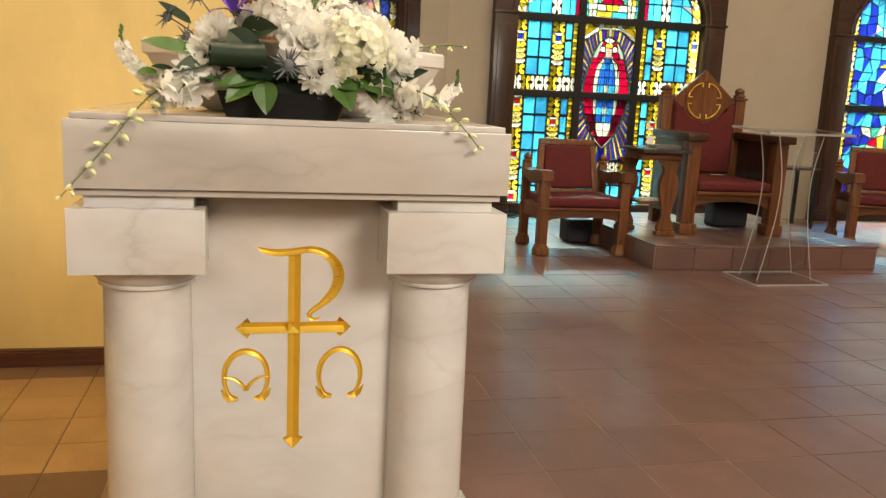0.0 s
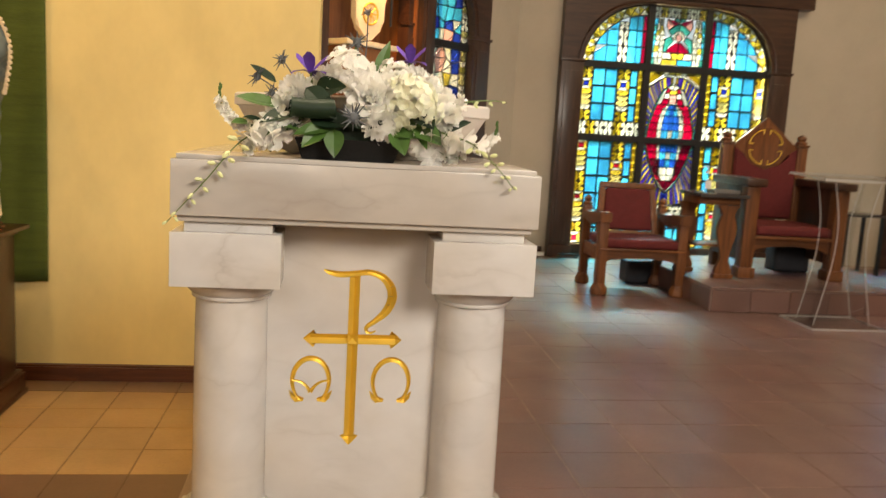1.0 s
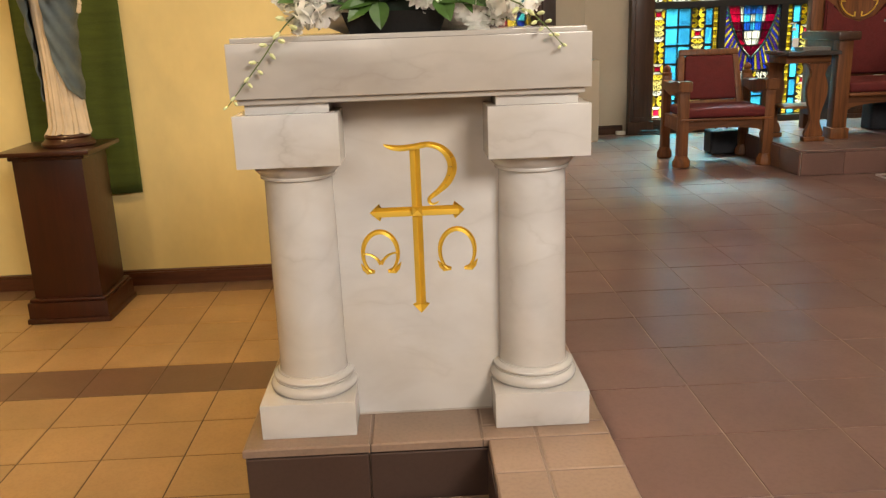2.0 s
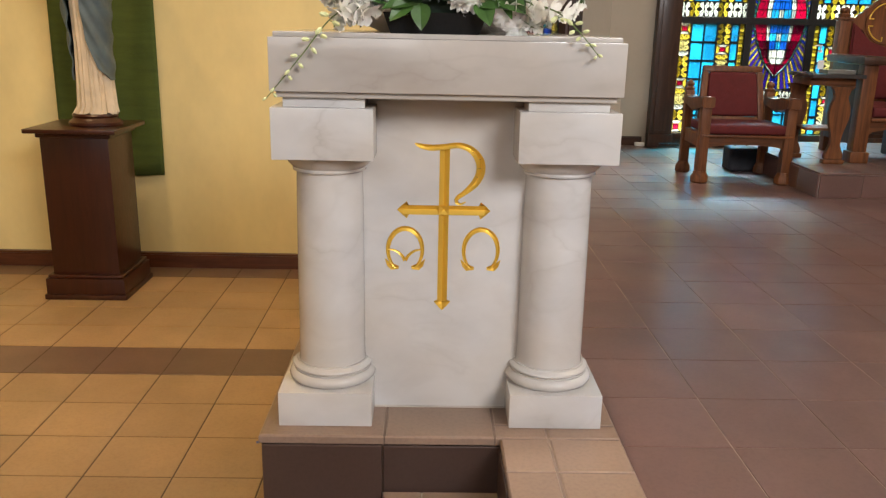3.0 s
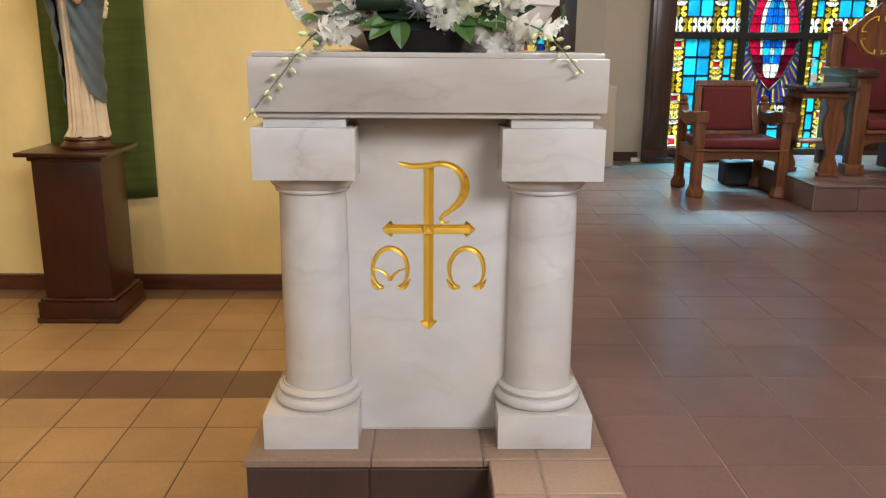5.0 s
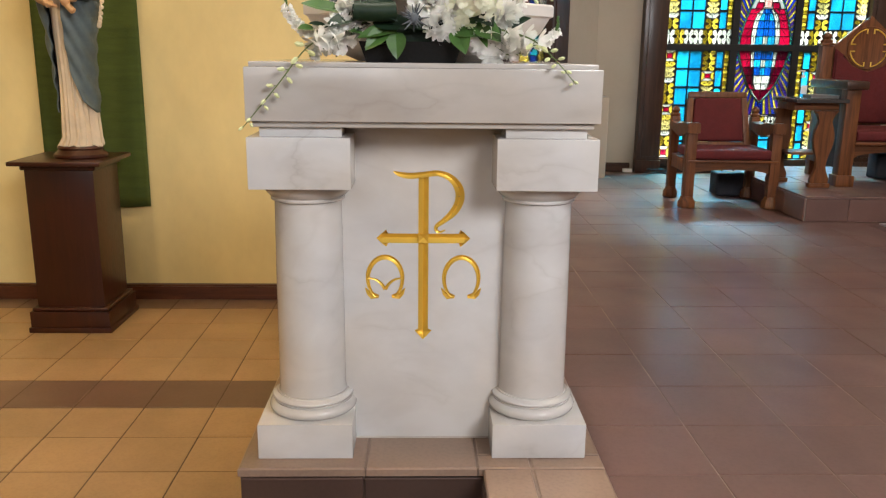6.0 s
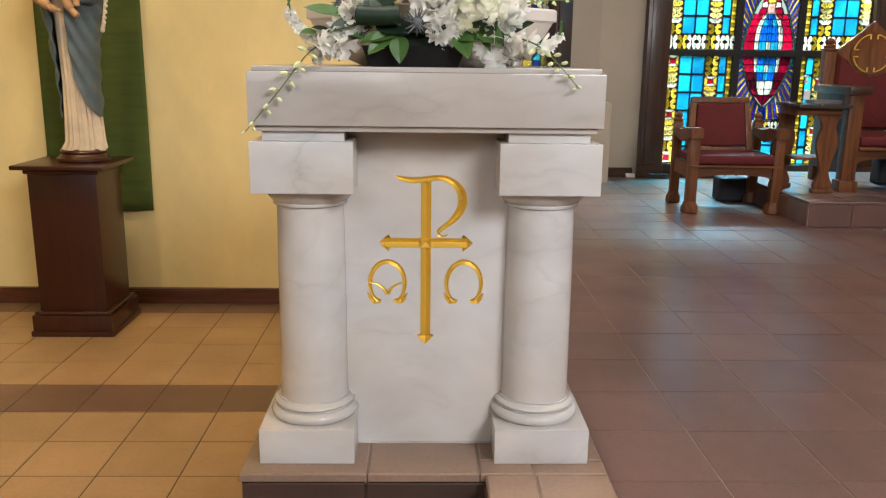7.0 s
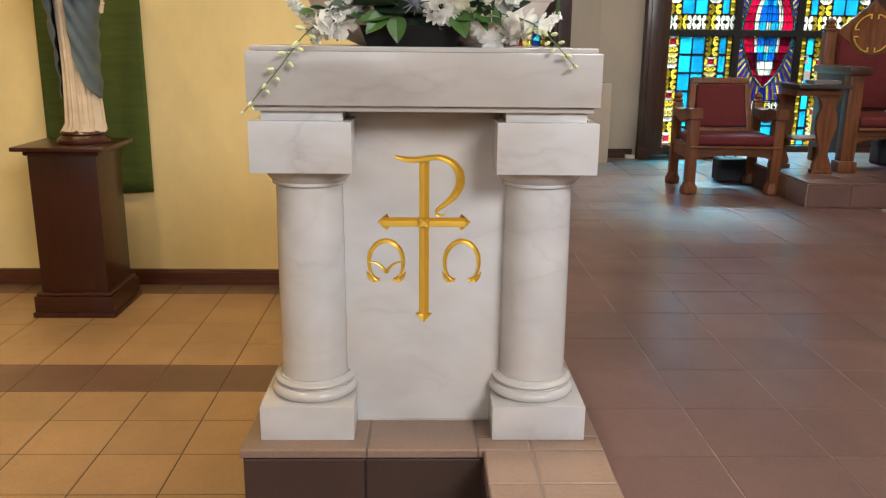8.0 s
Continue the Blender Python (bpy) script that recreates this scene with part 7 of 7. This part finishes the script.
for i in range(-17, 31):
    for j in range(-34, 5):
        x, y = X0 + i * TILE, row_y(j)
        if x + TILE > 0.48 and y + TY > -1.5:
            continue
        if y + TY > WALL_Y or x + TILE > -0.455 and y > -1.3 and x < 0.5:
            if not (j == 4 and x < -0.47):
                continue
        if j == 4:
            lay("tile", edge_me, nave_tiles, pose(x + 0.002, 2.858 + 0.002, zt + rt.uniform(-0.0006, 0.0006)))
        elif -9 <= i <= 1 and -9 <= j:
            me = band_me if j == -1 else tan_me
            lay("tile", me, nave_tiles, pose(x + 0.003, y + 0.003, zt + rt.uniform(-0.0008, 0.0008), rt.uniform(-0.06, 0.06), rt.uniform(-0.06, 0.06)))
        else:
            far_tile(far, x + 0.003, y + 0.003, zt, TILE - 0.006, e=(TILE if j == -1 else TY) - 0.006)
# a cut strip of tiles between the last whole row and the kerb
strip_me = tile_mesh("tile", 0.127, TY - 0.006, 0.010, M["tile_tan"], 0.0025)
strip_band = tile_mesh("tile", 0.127, TILE - 0.004, 0.010, M["tile_band"], 0.002)
for j in range(-9, 4):
    y = row_y(j)
    if y > -1.3:
        lay("tile", strip_band if j == -1 else strip_me, nave_tiles, pose(-0.898 + TILE + 0.003, y + 0.003, zt))
ob = finish("far_tiles", far, M["tile_tan"], nave_tiles)
ob["kind"] = "stuff"

far = bmesh.new()
XS, YS, TS = 0.804, 1.174, 0.298
zs = SANC - 0.010
for i in range(-1, 28):
    for j in range(-4, 16):
        x, y = XS + i * TILE, YS + j * TS
        if y + TS > 5.70 or y < 0.0:
            continue
        if x + y > 0 and (x < 1.63 and y + TS > x + 5.8 - 1.63):
            continue
        if i < 15:
            lay("tile", dark_me, sanc_tiles, pose(x + 0.0025, y + 0.0025, zs + rt.uniform(-0.0008, 0.0008), rt.uniform(-0.03, 0.03), rt.uniform(-0.03, 0.03)))
        else:
            far_tile(far, x + 0.0025, y + 0.0025, zs, TILE - 0.005, e=TS - 0.005)
for i in range(-1, 28):
    for j in range(-30, -3):
        x, y = XS + i * TILE, YS + j * TS
        if y + TS < -1.2:
            continue
        if i < 6:
            lay("tile", dark_me, sanc_tiles, pose(x + 0.0025, y + 0.0025, zs + rt.uniform(-0.0008, 0.0008), rt.uniform(-0.03, 0.03), rt.uniform(-0.03, 0.03)))
        else:
            far_tile(far, x + 0.0025, y + 0.0025, zs, TILE - 0.005, e=TS - 0.005)
for i in range(-4, -1):
    for j in range(0, 16):
        x, y = XS + i * TILE, YS + j * TS
        if y + TS < x + 5.8 - 1.63:
            far_tile(far, x + 0.0025, y + 0.0025, zs, TILE - 0.005, e=TS - 0.005)
ob = finish("far_tiles", far, M["tile_dark"], sanc_tiles)
ob["kind"] = "stuff"
